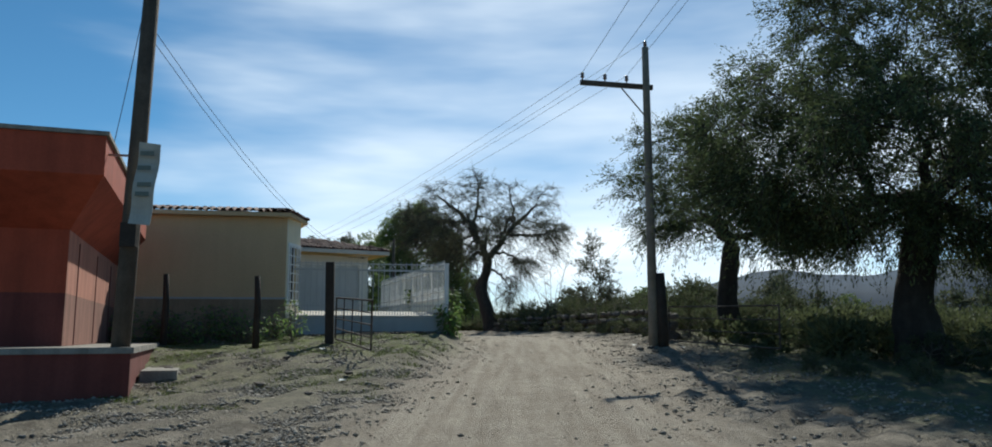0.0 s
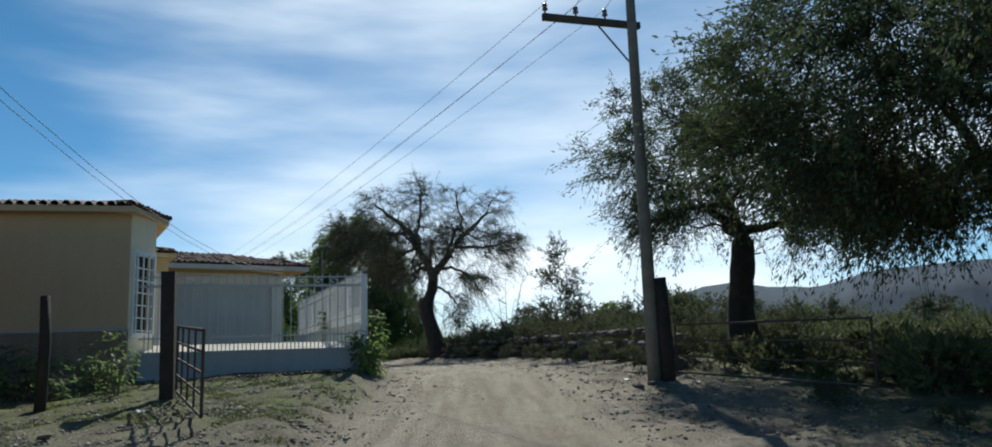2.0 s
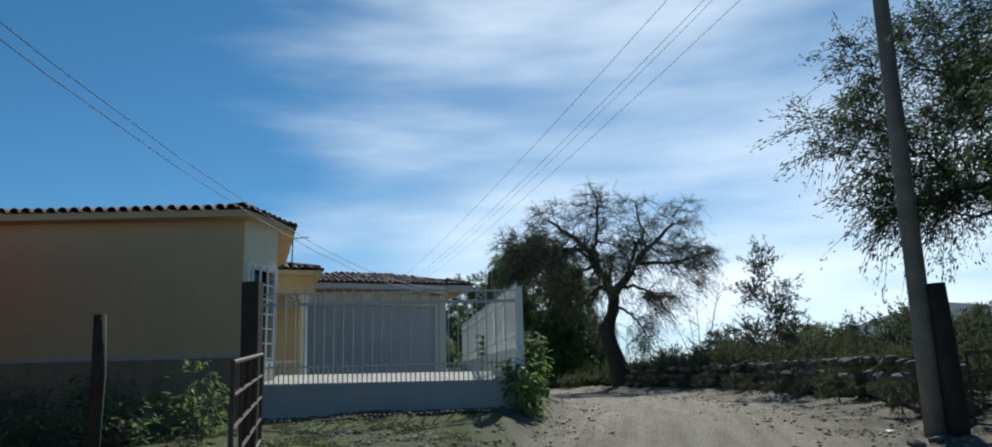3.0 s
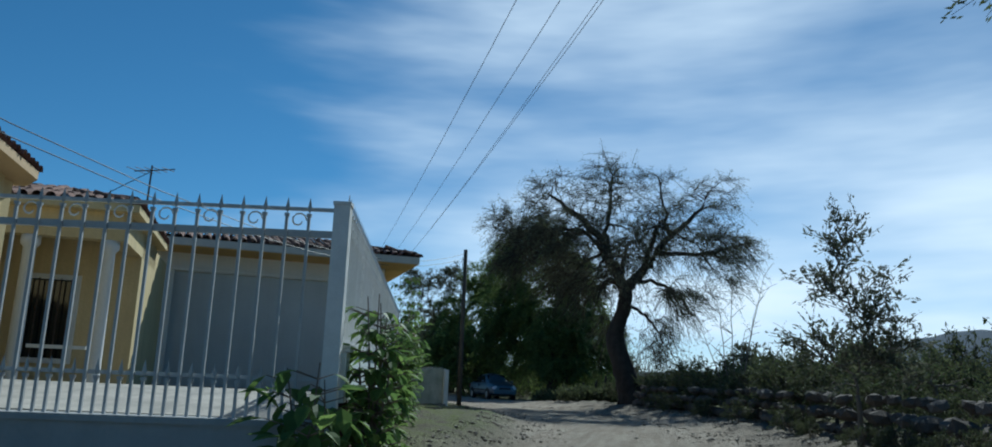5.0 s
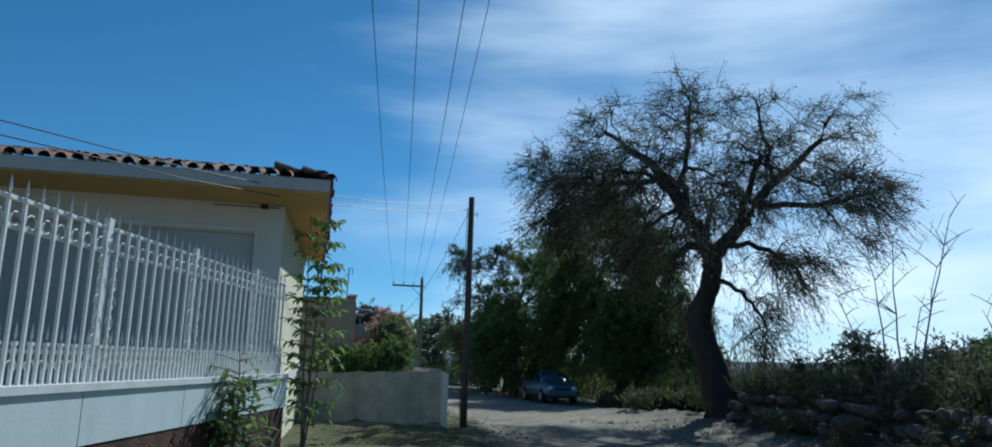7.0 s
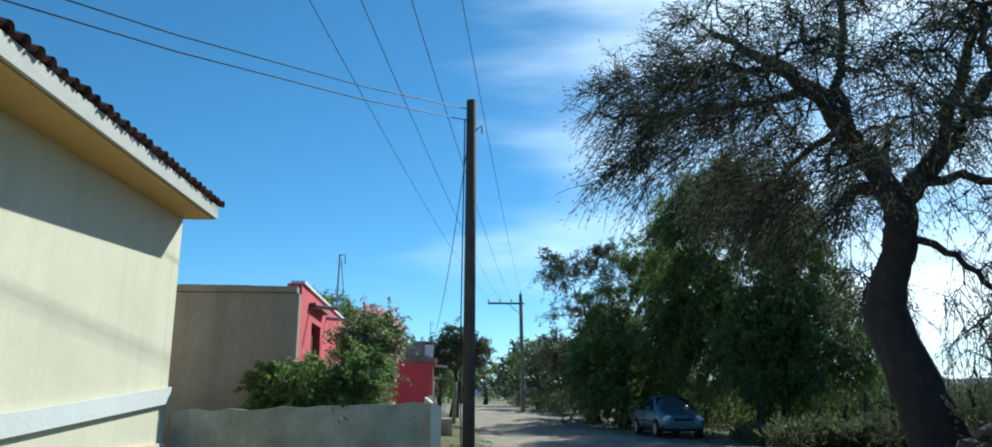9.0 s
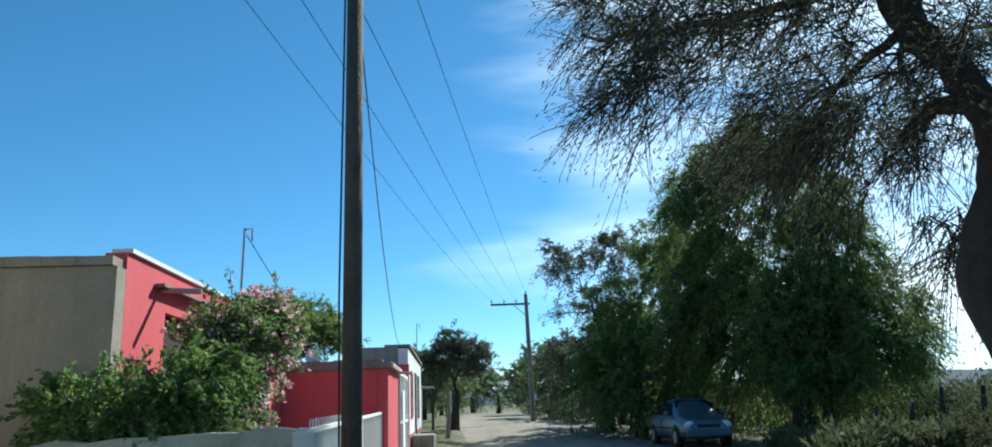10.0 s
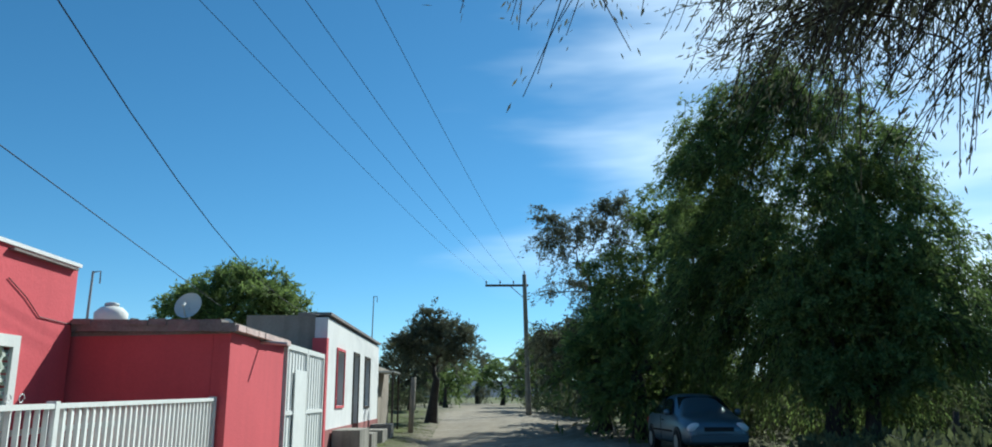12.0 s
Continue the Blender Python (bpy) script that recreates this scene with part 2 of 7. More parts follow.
M_WOODGREY = mat("grey_pole_wood", (0.30, 0.26, 0.21), 0.9, 0.35, 4, 45, 0.6, stain=0.35)
M_WOODDARK = mat("dark_post_wood", (0.06, 0.048, 0.04), 0.9, 0.4, 5, 45, 0.6)
M_IRON = mat("rusty_iron_pipe", (0.10, 0.075, 0.06), 0.7, 0.4, 8, 60, 0.2, metal=0.3)
M_PIPE = mat("galvanised_pipe", (0.42, 0.42, 0.41), 0.45, 0.2, 8, 60, 0.1, metal=0.7)
M_DARK = mat("dark_opening", (0.02, 0.02, 0.022), 0.5, 0.2, 3, 30, 0.0)
M_CERAMIC = mat("glazed_insulator", (0.16, 0.10, 0.08), 0.25, 0.2, 8, 60, 0.0, spec=0.6)
M_WIRE = mat("dull_cable", (0.05, 0.05, 0.055), 0.6, 0.1, 3, 30, 0.0)
M_SIGN = mat("faded_vinyl_banner", (0.44, 0.45, 0.42), 0.6, 0.15, 6, 40, 0.05, stain=0.2)
M_INK = mat("faded_print", (0.16, 0.19, 0.17), 0.6, 0.2, 8, 40, 0.0)
M_STONE = mat("field_stone", (0.155, 0.13, 0.11), 0.95, 0.4, 5, 40, 0.6, rand=0.3)
M_PEBBLE = mat("road_gravel", (0.34, 0.295, 0.24), 0.95, 0.4, 5, 40, 0.4, island=0.5)
M_BARK = mat("mesquite_bark", (0.07, 0.057, 0.048), 0.95, 0.4, 6, 38, 0.8, stain=0.3)
M_TWIG = mat("bare_twig_bark", (0.20, 0.165, 0.135), 0.95, 0.3, 6, 38, 0.4)
M_DISH = mat("grey_dish_metal", (0.55, 0.56, 0.57), 0.5, 0.1, 4, 40, 0.05, spec=0.4)
M_ORANGE = mat("orange_cloth", (0.75, 0.30, 0.10), 0.9, 0.2, 8, 60, 0.3)
M_CARPAINT = mat("silver_blue_car_paint", (0.115, 0.16, 0.205), 0.28, 0.06, 1, 60, 0.0, metal=0.45, spec=0.6)
M_GLASSDARK = mat("tinted_car_glass", (0.015, 0.018, 0.02), 0.08, 0.05, 1, 10, 0.0, spec=0.7)
M_RUBBER = mat("tyre_rubber", (0.025, 0.025, 0.025), 0.9, 0.2, 10, 80, 0.2)
M_ALLOY = mat("wheel_metal", (0.42, 0.42, 0.43), 0.35, 0.1, 10, 80, 0.0, metal=0.8)
M_LAMP = mat("clear_lamp_lens", (0.75, 0.76, 0.78), 0.1, 0.05, 4, 40, 0.0, spec=0.7)
# Distance haze is put into the hill colour as a blue tint.
M_HILL = mat("haze_tinted_hillside", (0.042, 0.066, 0.1), 1.0, 0.25, 0.01, 0.05, 0.0)
M_LEAF_A = leaf_mat("mesquite_leaf", (0.125, 0.155, 0.07), (0.06, 0.08, 0.035), 0.35, 0.8)
M_LEAF_M = leaf_mat("grey_green_leaf", (0.16, 0.17, 0.105), (0.085, 0.09, 0.06), 0.35, 0.8)
M_LEAF_D = leaf_mat("pepper_tree_leaf", (0.215, 0.28, 0.085), (0.085, 0.13, 0.042), 0.56, 0.6)
M_LEAF_S = leaf_mat("acacia_leaf", (0.24, 0.31, 0.11), (0.10, 0.155, 0.055), 0.55, 0.5)
M_LEAF_B = leaf_mat("broad_leaf", (0.23, 0.33, 0.09), (0.09, 0.16, 0.05), 0.5, 0.6)
M_LEAF_H = leaf_mat("dry_hedge_leaf", (0.135, 0.155, 0.07), (0.065, 0.075, 0.04), 0.35, 0.8)
M_FLOWER = leaf_mat("pink_blossom", (0.85, 0.56, 0.60), (0.72, 0.38, 0.46), 0.4)
M_GRASS = leaf_mat("grass_blade", (0.17, 0.205, 0.06), (0.085, 0.115, 0.03), 0.3, 0.7)


# ---- mesh helpers ----
class Shape:
    """Vertices and faces that become one mesh."""

    def __init__(self):
        self.v, self.f = [], []

    def add(self, verts, faces):
        k = len(self.v)
        self.v += [tuple(p) for p in verts]
        self.f += [tuple(i + k for i in f) for f in faces]
        return self

    def box(self, x0, y0, z0, x1, y1, z1, m=None):
        p = [Vector((x, y, z)) for z in (z0, z1) for x, y in ((x0, y0), (x1, y0), (x1, y1), (x0, y1))]
        return self.add([m @ q for q in p] if m else p, [(3, 2, 1, 0), (4, 5, 6, 7), (0, 1, 5, 4), (1, 2, 6, 5), (2, 3, 7, 6), (3, 0, 4, 7)])

    def prism(self, plan, z0, z1):
        """An upright prism over a plan that runs anticlockwise."""
        n = len(plan)
        z0 = z0 if isinstance(z0, (list, tuple)) else [z0] * n
        z1 = z1 if isinstance(z1, (list, tuple)) else [z1] * n
        v = [(x, y, a) for (x, y), a in zip(plan, z0)] + [(x, y, b) for (x, y), b in zip(plan, z1)]
        return self.add(v, [tuple(range(n - 1, -1, -1)), tuple(range(n, 2 * n))] + [(i, (i + 1) % n, n + (i + 1) % n, n + i) for i in range(n)])

    def tube(self, points, radii, sides=6, caps=True):
        pts, radii = [Vector(p) for p in points], [float(r) for r in radii]
        rings, n = [], len(pts)
        for i, p in enumerate(pts):
            d = (pts[min(i + 1, n - 1)] - pts[max(i - 1, 0)])
            d = d.normalized() if d.length > 1e-6 else Vector((0, 0, 1))
            a = d.cross(Vector((0, 0, 1)) if abs(d.z) < 0.9 else Vector((1, 0, 0))).normalized()
            b = d.cross(a)
            rings.append([p + radii[i] * (math.cos(2 * math.pi * k / sides) * a + math.sin(2 * math.pi * k / sides) * b) for k in range(sides)])
        f = [(i * sides + k, i * sides + (k + 1) % sides, (i + 1) * sides + (k + 1) % sides, (i + 1) * sides + k) for i in range(n - 1) for k in range(sides)]
        if caps:
            f += [tuple(range(sides - 1, -1, -1)), tuple(range((n - 1) * sides, n * sides))]
        return self.add([q for r in rings for q in r], f)

    def lathe(self, profile, sides=16, m=None):
        """A turned body: (radius, z) from the bottom up."""
        v = [Vector((r * math.cos(2 * math.pi * k / sides), r * math.sin(2 * math.pi * k / sides), z)) for r, z in profile for k in range(sides)]
        f = [(i * sides + k, i * sides + (k + 1) % sides, (i + 1) * sides + (k + 1) % sides, (i + 1) * sides + k) for i in range(len(profile) - 1) for k in range(sides)]
        f += [tuple(range(sides - 1, -1, -1)), tuple(range((len(profile) - 1) * sides, len(profile) * sides))]
        return self.add([m @ q for q in v] if m else v, f)

    def wall(self, x0, x1, z0, z1, y0, y1, holes=()):
        """A wall along x from y0 to y1 thick, with rectangular holes (xa, za, xb, zb) right through it."""
        xs = sorted({x0, x1, *[h[0] for h in holes], *[h[2] for h in holes]})
        zs = sorted({z0, z1, *[h[1] for h in holes], *[h[3] for h in holes]})
        solid = lambda i, j: 0 <= i < len(xs) - 1 and 0 <= j < len(zs) - 1 and not any(h[0] - 1e-6 <= xs[i] < h[2] - 1e-6 and h[1] - 1e-6 <= zs[j] < h[3] - 1e-6 for h in holes)
        for i in range(len(xs) - 1):
            for j in range(len(zs) - 1):
                if not solid(i, j):
                    continue
                a, b, c, d = xs[i], xs[i + 1], zs[j], zs[j + 1]
                self.add([(a, y0, c), (b, y0, c), (b, y0, d), (a, y0, d)], [(0, 1, 2, 3)])
                self.add([(a, y1, c), (b, y1, c), (b, y1, d), (a, y1, d)], [(3, 2, 1, 0)])
                if not solid(i - 1, j): self.add([(a, y0, c), (a, y1, c), (a, y1, d), (a, y0, d)], [(3, 2, 1, 0)])
                if not solid(i + 1, j): self.add([(b, y0, c), (b, y1, c), (b, y1, d), (b, y0, d)], [(0, 1, 2, 3)])
                if not solid(i, j - 1): self.add([(a, y0, c), (b, y0, c), (b, y1, c), (a, y1, c)], [(3, 2, 1, 0)])
                if not solid(i, j + 1): self.add([(a, y0, d), (b, y0, d), (b, y1, d), (a, y1, d)], [(0, 1, 2, 3)])
        return self

    def turned(self, m):
        self.v = [tuple(m @ Vector(p)) for p in self.v]
        return self

    def mesh(self, name, material, smooth=False):
        me = bpy.data.meshes.new(name)
        me.from_pydata(self.v, [], self.f)
        me.materials.append(material)
        if smooth:
            me.polygons.foreach_set("use_smooth", [True] * len(me.polygons))
        me.update()
        return me


def thing(name, m, label, category, group="", kind=""):
    ob = new(name)
    ob.matrix_basis = m
    ob.empty_display_size = 0.2
    return tagged(ob, label, category, group, kind)


def part(name, shape, material, parent, label="", smooth=False, m=None):
    me = shape if isinstance(shape, bpy.types.Mesh) else shape.mesh(name, material, smooth)
    ob = new(name, me)
    ob.parent = parent
    if m is not None:
        ob.matrix_basis = m
    return tagged(ob, label)


def solo(name, shape, material, label, category, group="", kind="", smooth=False, m=None):
    ob = new(name, shape.mesh(name, material, smooth))
    if m is not None:
        ob.matrix_basis = m
    return tagged(ob, label, category, group, kind)


def array_mesh(name, verts, faces, material, smooth=False):
    """A mesh from number arrays: verts (n, 3), faces (m, 3 or 4)."""
    me = bpy.data.meshes.new(name)
    k = faces.shape[1]
    me.vertices.add(len(verts)); me.loops.add(faces.size); me.polygons.add(len(faces))
    me.vertices.foreach_set("co", np.ascontiguousarray(verts, dtype=np.float32).ravel())
    me.loops.foreach_set("vertex_index", np.ascontiguousarray(faces, dtype=np.int32).ravel())
    me.polygons.foreach_set("loop_start", np.arange(0, faces.size, k, dtype=np.int32))
    if smooth:
        me.polygons.foreach_set("use_smooth", np.ones(len(faces), dtype=bool))
    me.materials.append(material)
    me.update(calc_edges=True)
    return me


# ---- the lie of the land ----
ROAD = [(0.2, -40), (0.25, 0), (0.35, 9), (0.7, 16), (0.9, 20), (0.75, 25), (0.2, 30), (-0.7, 35), (-2.2, 40), (-4.3, 44.5), (-7.5, 50), (-13, 58.5), (-22.5, 73), (-33, 89), (-60, 130)]
RISE = [(-60, -1.6), (-20, -0.7), (0, 0.14), (5, 0.40), (9, 0.54), (11.5, 0.68), (17, 0.95), (19.7, 1.12), (21.6, 1.25), (24, 1.40), (28, 1.41), (38, 1.48), (45, 1.47), (60, 1.52), (80, 1.85), (130, 2.2), (400, 3.0), (4000, 3.0)]
_rx, _ry = np.array(ROAD).T
_px, _pz = np.array(RISE).T


def road_x(y):
    return np.interp(y, _ry, _rx)


def sstep(a, b, v):
    t = np.clip((v - a) / (b - a), 0, 1)
    return t * t * (3 - 2 * t)


def aside(x, y):
    """Metres to the right of the middle of the track (negative: to the left)."""
    slope = (road_x(y + 1) - road_x(y - 1)) / 2
    return (x - road_x(y)) / np.sqrt(1 + slope * slope)


def land(x, y):
    """Height of the ground, for numbers or arrays."""
    d = aside(x, y)
    z = np.interp(y, _px, _pz)
    bank = 0.30 * sstep(-1.5, -2.6, d) * sstep(11, 17, y) * (1 - 0.6 * sstep(32, 37, y))
    right = 0.22 * sstep(2.2, 4.5, d) * sstep(20, 27, y) * (1 - 1.5 * sstep(50, 58, y))
    ruts = -0.035 * (np.exp(-((np.abs(d) - 0.75) / 0.22) ** 2))
    rough = (0.02 * np.sin(1.7 * x + 0.6 * y) * np.sin(1.1 * y - 0.7 * x) + 0.012 * np.sin(4.3 * x - 1.1 * y) * np.sin(3.7 * y)) * sstep(0.6, 2.5, np.abs(d))
    return z + bank + right + ruts + rough


def gz(x, y):
    return float(land(np.array(float(x)), np.array(float(y))))


def make_ground():
    def steps(lo, a, b, hi, fine, n):
        out = np.geomspace(1, hi - b + 1, n)[1:] - 1 + b
        back = a - (np.geomspace(1, a - lo + 1, n)[1:] - 1)
        return np.concatenate([back[::-1], np.arange(a, b + fine / 2, fine), out])
    xs, ys = steps(-3000, -30, 22, 3000, 0.24, 26), steps(-600, -8, 82, 3500, 0.3, 26)
    gx, gy = np.meshgrid(xs, ys)
    z = land(gx, gy)
    rng = np.random.default_rng(3)
    near = (np.abs(aside(gx, gy)) < 30) & (gy > -9) & (gy < 84)
    z = z + near * rng.normal(0, 1, z.shape) * (0.006 + 0.027 * sstep(1.0, 2.6, np.abs(aside(gx, gy))))
    nx = len(xs)
    i, j = np.meshgrid(np.arange(nx - 1), np.arange(len(ys) - 1))
    k = (j * nx + i).ravel()
    me = array_mesh("ground", np.stack([gx, gy, z], -1).reshape(-1, 3), np.stack([k, k + 1, k + nx + 1, k + nx], -1), M_GROUND, True)
    d = aside(gx, gy)
    wob = 0.5 * np.sin(gy * 0.9) * np.sin(gy * 0.37 + 1)
    wide = sstep(30, 42, gy) * 1.5
    track = (1 - sstep(1.5 + wide * 0.5, 2.5 + wide * 0.5, np.abs(d - 0.1 - wide * 0.5) + wob * 0.3)) * 0.9
    grass = sstep(-1.6, -2.8, d + wob * 0.4) * sstep(9, 14, gy) * np.maximum(sstep(15.0, 17.0, gy + wob), np.maximum(0.42, 0.85 * sstep(-4.4, -5.8, d + wob)))
    grass = np.maximum(grass, sstep(3.0 + wide, 5 + wide, d + wob) * 0.8)
    grass = np.maximum(grass, sstep(25, 60, np.abs(d)))
    for name, val in (("track", track), ("grass", grass)):
        at = me.attributes.new(name, "FLOAT", "POINT")
        at.data.foreach_set("value", val.astype(np.float32).ravel())
    return tagged(new("ground", me), "dry tan dirt road with wheel ruts and sparse grass verges", "ground", kind="structure")


make_ground()


# ---- plants ----
def leaf_cloud(name, centers, along, length, width, material, rng, jitter=0.5):
    """Many small rhombic leaves round given points, roughly along given ways."""
    n = len(centers)
    d = along + rng.normal(0, jitter, (n, 3))
    d /= np.linalg.norm(d, axis=1, keepdims=True) + 1e-9
    s = np.cross(d, rng.normal(0, 1, (n, 3)))
    s /= np.linalg.norm(s, axis=1, keepdims=True) + 1e-9
    k = rng.uniform(0.6, 1.35, (n, 1))
    L, W = length * k, width * k
    v = np.stack([centers - d * L / 2, centers + s * W / 2 - d * L * 0.06, centers + d * L / 2, centers - s * W / 2 - d * L * 0.06], 1).reshape(-1, 3)
    f = np.arange(4 * n).reshape(-1, 4)
    return array_mesh(name, v, f, material)


def curve(a, b, bend, n=5):
    a, b, bend = np.array(a, float), np.array(b, float), np.array(bend, float)
    t = np.linspace(0, 1, n)[:, None]
    c = (a + b) / 2 + bend
    return (1 - t) ** 2 * a + 2 * t * (1 - t) * c + t * t * b


def smooth_line(p, r, k=4):
    """A finer line through the points, rounded at the bends, with its radii."""
    p, r = np.array(p, float), np.array(r, float)
    q = np.concatenate([np.concatenate([p, r[:, None]], 1)[:1], np.concatenate([p, r[:, None]], 1), np.concatenate([p, r[:, None]], 1)[-1:]])
    out = []
    for i in range(1, len(q) - 2):
        for t in np.arange(k) / k:
            a, b_, c, d = q[i - 1], q[i], q[i + 1], q[i + 2]
            out.append(0.5 * (2 * b_ + (c - a) * t + (2 * a - 5 * b_ + 4 * c - d) * t * t + (3 * b_ - a - 3 * c + d) * t ** 3))
    out.append(q[-2])
    out = np.array(out)
    return out[:, :3], out[:, 3]


def tree(label, base, trunk, lobes, seed, leaf, twigs=6, leaves=26, size=(0.10, 0.035), droop=0.5, reach=0.7, bark=None, group="", name="tree", category="tree", limb=0.45, fill=0.55, flowers=None, grow=1.0, spread=0.5, limbs=(), twig=0.007):
    """trunk: (x, y, z, radius) from the foot up, relative to base. lobes: (x, y, z, rx, ry, rz, clumps) of the crown.
    limbs: main boughs, each a line of (x, y, z, radius)."""
    rng = np.random.default_rng(seed)
    ob = thing(name, Matrix.Translation((base[0], base[1], gz(*base[:2]) - 0.06 if len(base) < 3 else base[2])), label, category, group)
    wood = Shape()
    tp = np.array([t[:3] for t in trunk], float) * grow
    lobes = [(*[v * grow for v in q[:6]], q[6]) for q in lobes]
    tr = [t[3] for t in trunk]
    foot = [tp[0] - (0, 0, 0.15), tp[0] + (0, 0, 0.02), *tp[1:]]
    line, girth = smooth_line([*foot, tp[-1] + (0, 0, tr[-1] * 0.7)], [tr[0] * 1.5, tr[0] * 1.25, *tr[1:], tr[-1] * 0.45])
    big = tr[0] > 0.15
    if big:
        line = line + rng.normal(0, 0.018 * tr[0], line.shape)
        girth = girth * rng.uniform(0.95, 1.06, len(girth))
    wood.tube(line, girth, 16 if big else 8)
    centers, ways = [], []
    # nodes of the skeleton: place, thickness, way along the wood from the trunk's head
    nodes = [(tp[-1], tr[-1], 0.0)] + ([(tp[-2], tr[-2] * 0.8, 0.3)] if len(tp) > 3 else [])
    if len(tp) > 5:
        nodes += [(tp[k], tr[k] * 0.75, 0.25) for k in range(3, len(tp) - 2)]
    stem = len(nodes)
    for bough in limbs:
        bl, bg = smooth_line([q[:3] for q in bough], [q[3] for q in bough])
        bl[1:] += rng.normal(0, 0.035, (len(bl) - 1, 3))
        wood.tube(bl, bg, 10)
        nodes += [(p, r, 0.35 * float(np.linalg.norm(p - tp[-1]))) for p, r in zip(bl[2:], bg[2:])]

    def join(p, thick, count, wiggle, low=0):
        """The best node to grow from towards p: near it, and not far out along the wood."""
        pick = min(nodes[low:], key=lambda q: np.linalg.norm(p - q[0]) + 0.45 * q[2])
        far = np.linalg.norm(p - pick[0])
        path = curve(pick[0], p, rng.normal(0, 0.10, 3) * far + (0, 0, 0.14 * far), count)
        path[1:-1] += rng.normal(0, wiggle, (count - 2, 3)) * far / count
        return pick, far, path

    for lx, ly, lz, rx, ry, rz, clumps in sorted(lobes, key=lambda q: np.linalg.norm(np.array(q[:3]) - tp[-1])):
        c = np.array((lx, ly, lz), float)
        pick, far, lp = join(c, 0, 9, 0.28)
        r0 = min(pick[1] * 0.72, tr[-1] * limb * 1.7)
        lr = np.linspace(r0, max(0.018, r0 * 0.28), 9)
        wood.tube(lp, lr, 10 if big else 6)
        nodes += [(p, r, pick[2] + far * (k + 1) / 9) for k, (p, r) in enumerate(zip(lp[1:], lr[1:]))]
    first = min(stem, len(nodes) - 1)
    for lx, ly, lz, rx, ry, rz, clumps in lobes:
        c = np.array((lx, ly, lz), float)
        for _ in range(clumps):
            d = rng.normal(0, 1, 3)
            d /= np.linalg.norm(d)
            p = c + d * (rx, ry, rz) * rng.uniform(0.1, 1.0) ** fill
            pick, far, bp = join(p, 0, 6, 0.3, first)
            r0 = min(pick[1] * 0.6, 0.010 + 0.014 * far)
            wood.tube(bp, np.linspace(max(r0, 0.009), 0.007, 6), 4, False)
            if len(nodes) < 700 and far > 0.5:
                nodes += [(bp[3], r0 * 0.8, pick[2] + far * 0.6), (bp[4], r0 * 0.7, pick[2] + far * 0.8)]
            out = (p - tp[-1]) / (np.linalg.norm(p - tp[-1]) + 1e-6)
            for _ in range(twigs):
                w = out * 0.7 + rng.normal(0, 0.6, 3)
                w /= np.linalg.norm(w)
                ln = reach * rng.uniform(0.5, 1.3)
                s = bp[rng.integers(3, 6)] + rng.normal(0, 0.04, 3)
                e = s + w * ln + (0, 0, -droop * ln * rng.uniform(0.5, 1.4))
                fine = 4 if size[0] < 0.09 else 3
                tw = curve(s, e, (0, 0, 0.2 * droop * ln), fine)
                wood.tube(tw, np.linspace(twig, 0.43 * twig, fine), 3, False)
                t = rng.uniform(0.1, 1.05, leaves)[:, None]
                q = (1 - t) ** 2 * s + 2 * t * (1 - t) * ((s + e) / 2 + (0, 0, 0.2 * droop * ln)) + t * t * e
                centers.append(q + rng.normal(0, 0.055 * reach / 0.7, (leaves, 3)))
                ways.append(np.repeat(((e - s) / ln)[None], leaves, 0))
    part("trunk", wood, bark or M_BARK, ob, smooth=True)
    if leaves:
        c, w = np.concatenate(centers), np.concatenate(ways)
        if flowers:
            pick = rng.random(len(c)) < flowers
            part("blossom", leaf_cloud("blossom", c[pick], w[pick], size[0] * 0.9, size[0] * 0.8, M_FLOWER, rng, 1.0), None, ob, "pale pink blossom")
            c, w = c[~pick], w[~pick]
        part("crown", leaf_cloud("crown", c, w, size[0], size[1], leaf, rng, spread), None, ob)
    return ob


# ---- poles and wires ----
def wire(name, a, b, sag, label, r=0.006, n=14, group=""):
    t = np.linspace(0, 1, n)[:, None]
    p = (1 - t) * np.array(a, float) + t * np.array(b, float) - np.array((0, 0, 1)) * sag * 4 * t * (1 - t)
    return solo(name, Shape().tube(p, [r] * n, 4), M_WIRE, label, "cable", group)


def insulator(parent, m):
    s = Shape().lathe([(0.018, 0.0), (0.018, 0.07), (0.05, 0.075), (0.055, 0.10), (0.03, 0.12), (0.05, 0.15), (0.042, 0.19), (0.015, 0.21)], 10)
    return part("insulator", s, M_CERAMIC, parent, "brown glazed insulator", True, m)


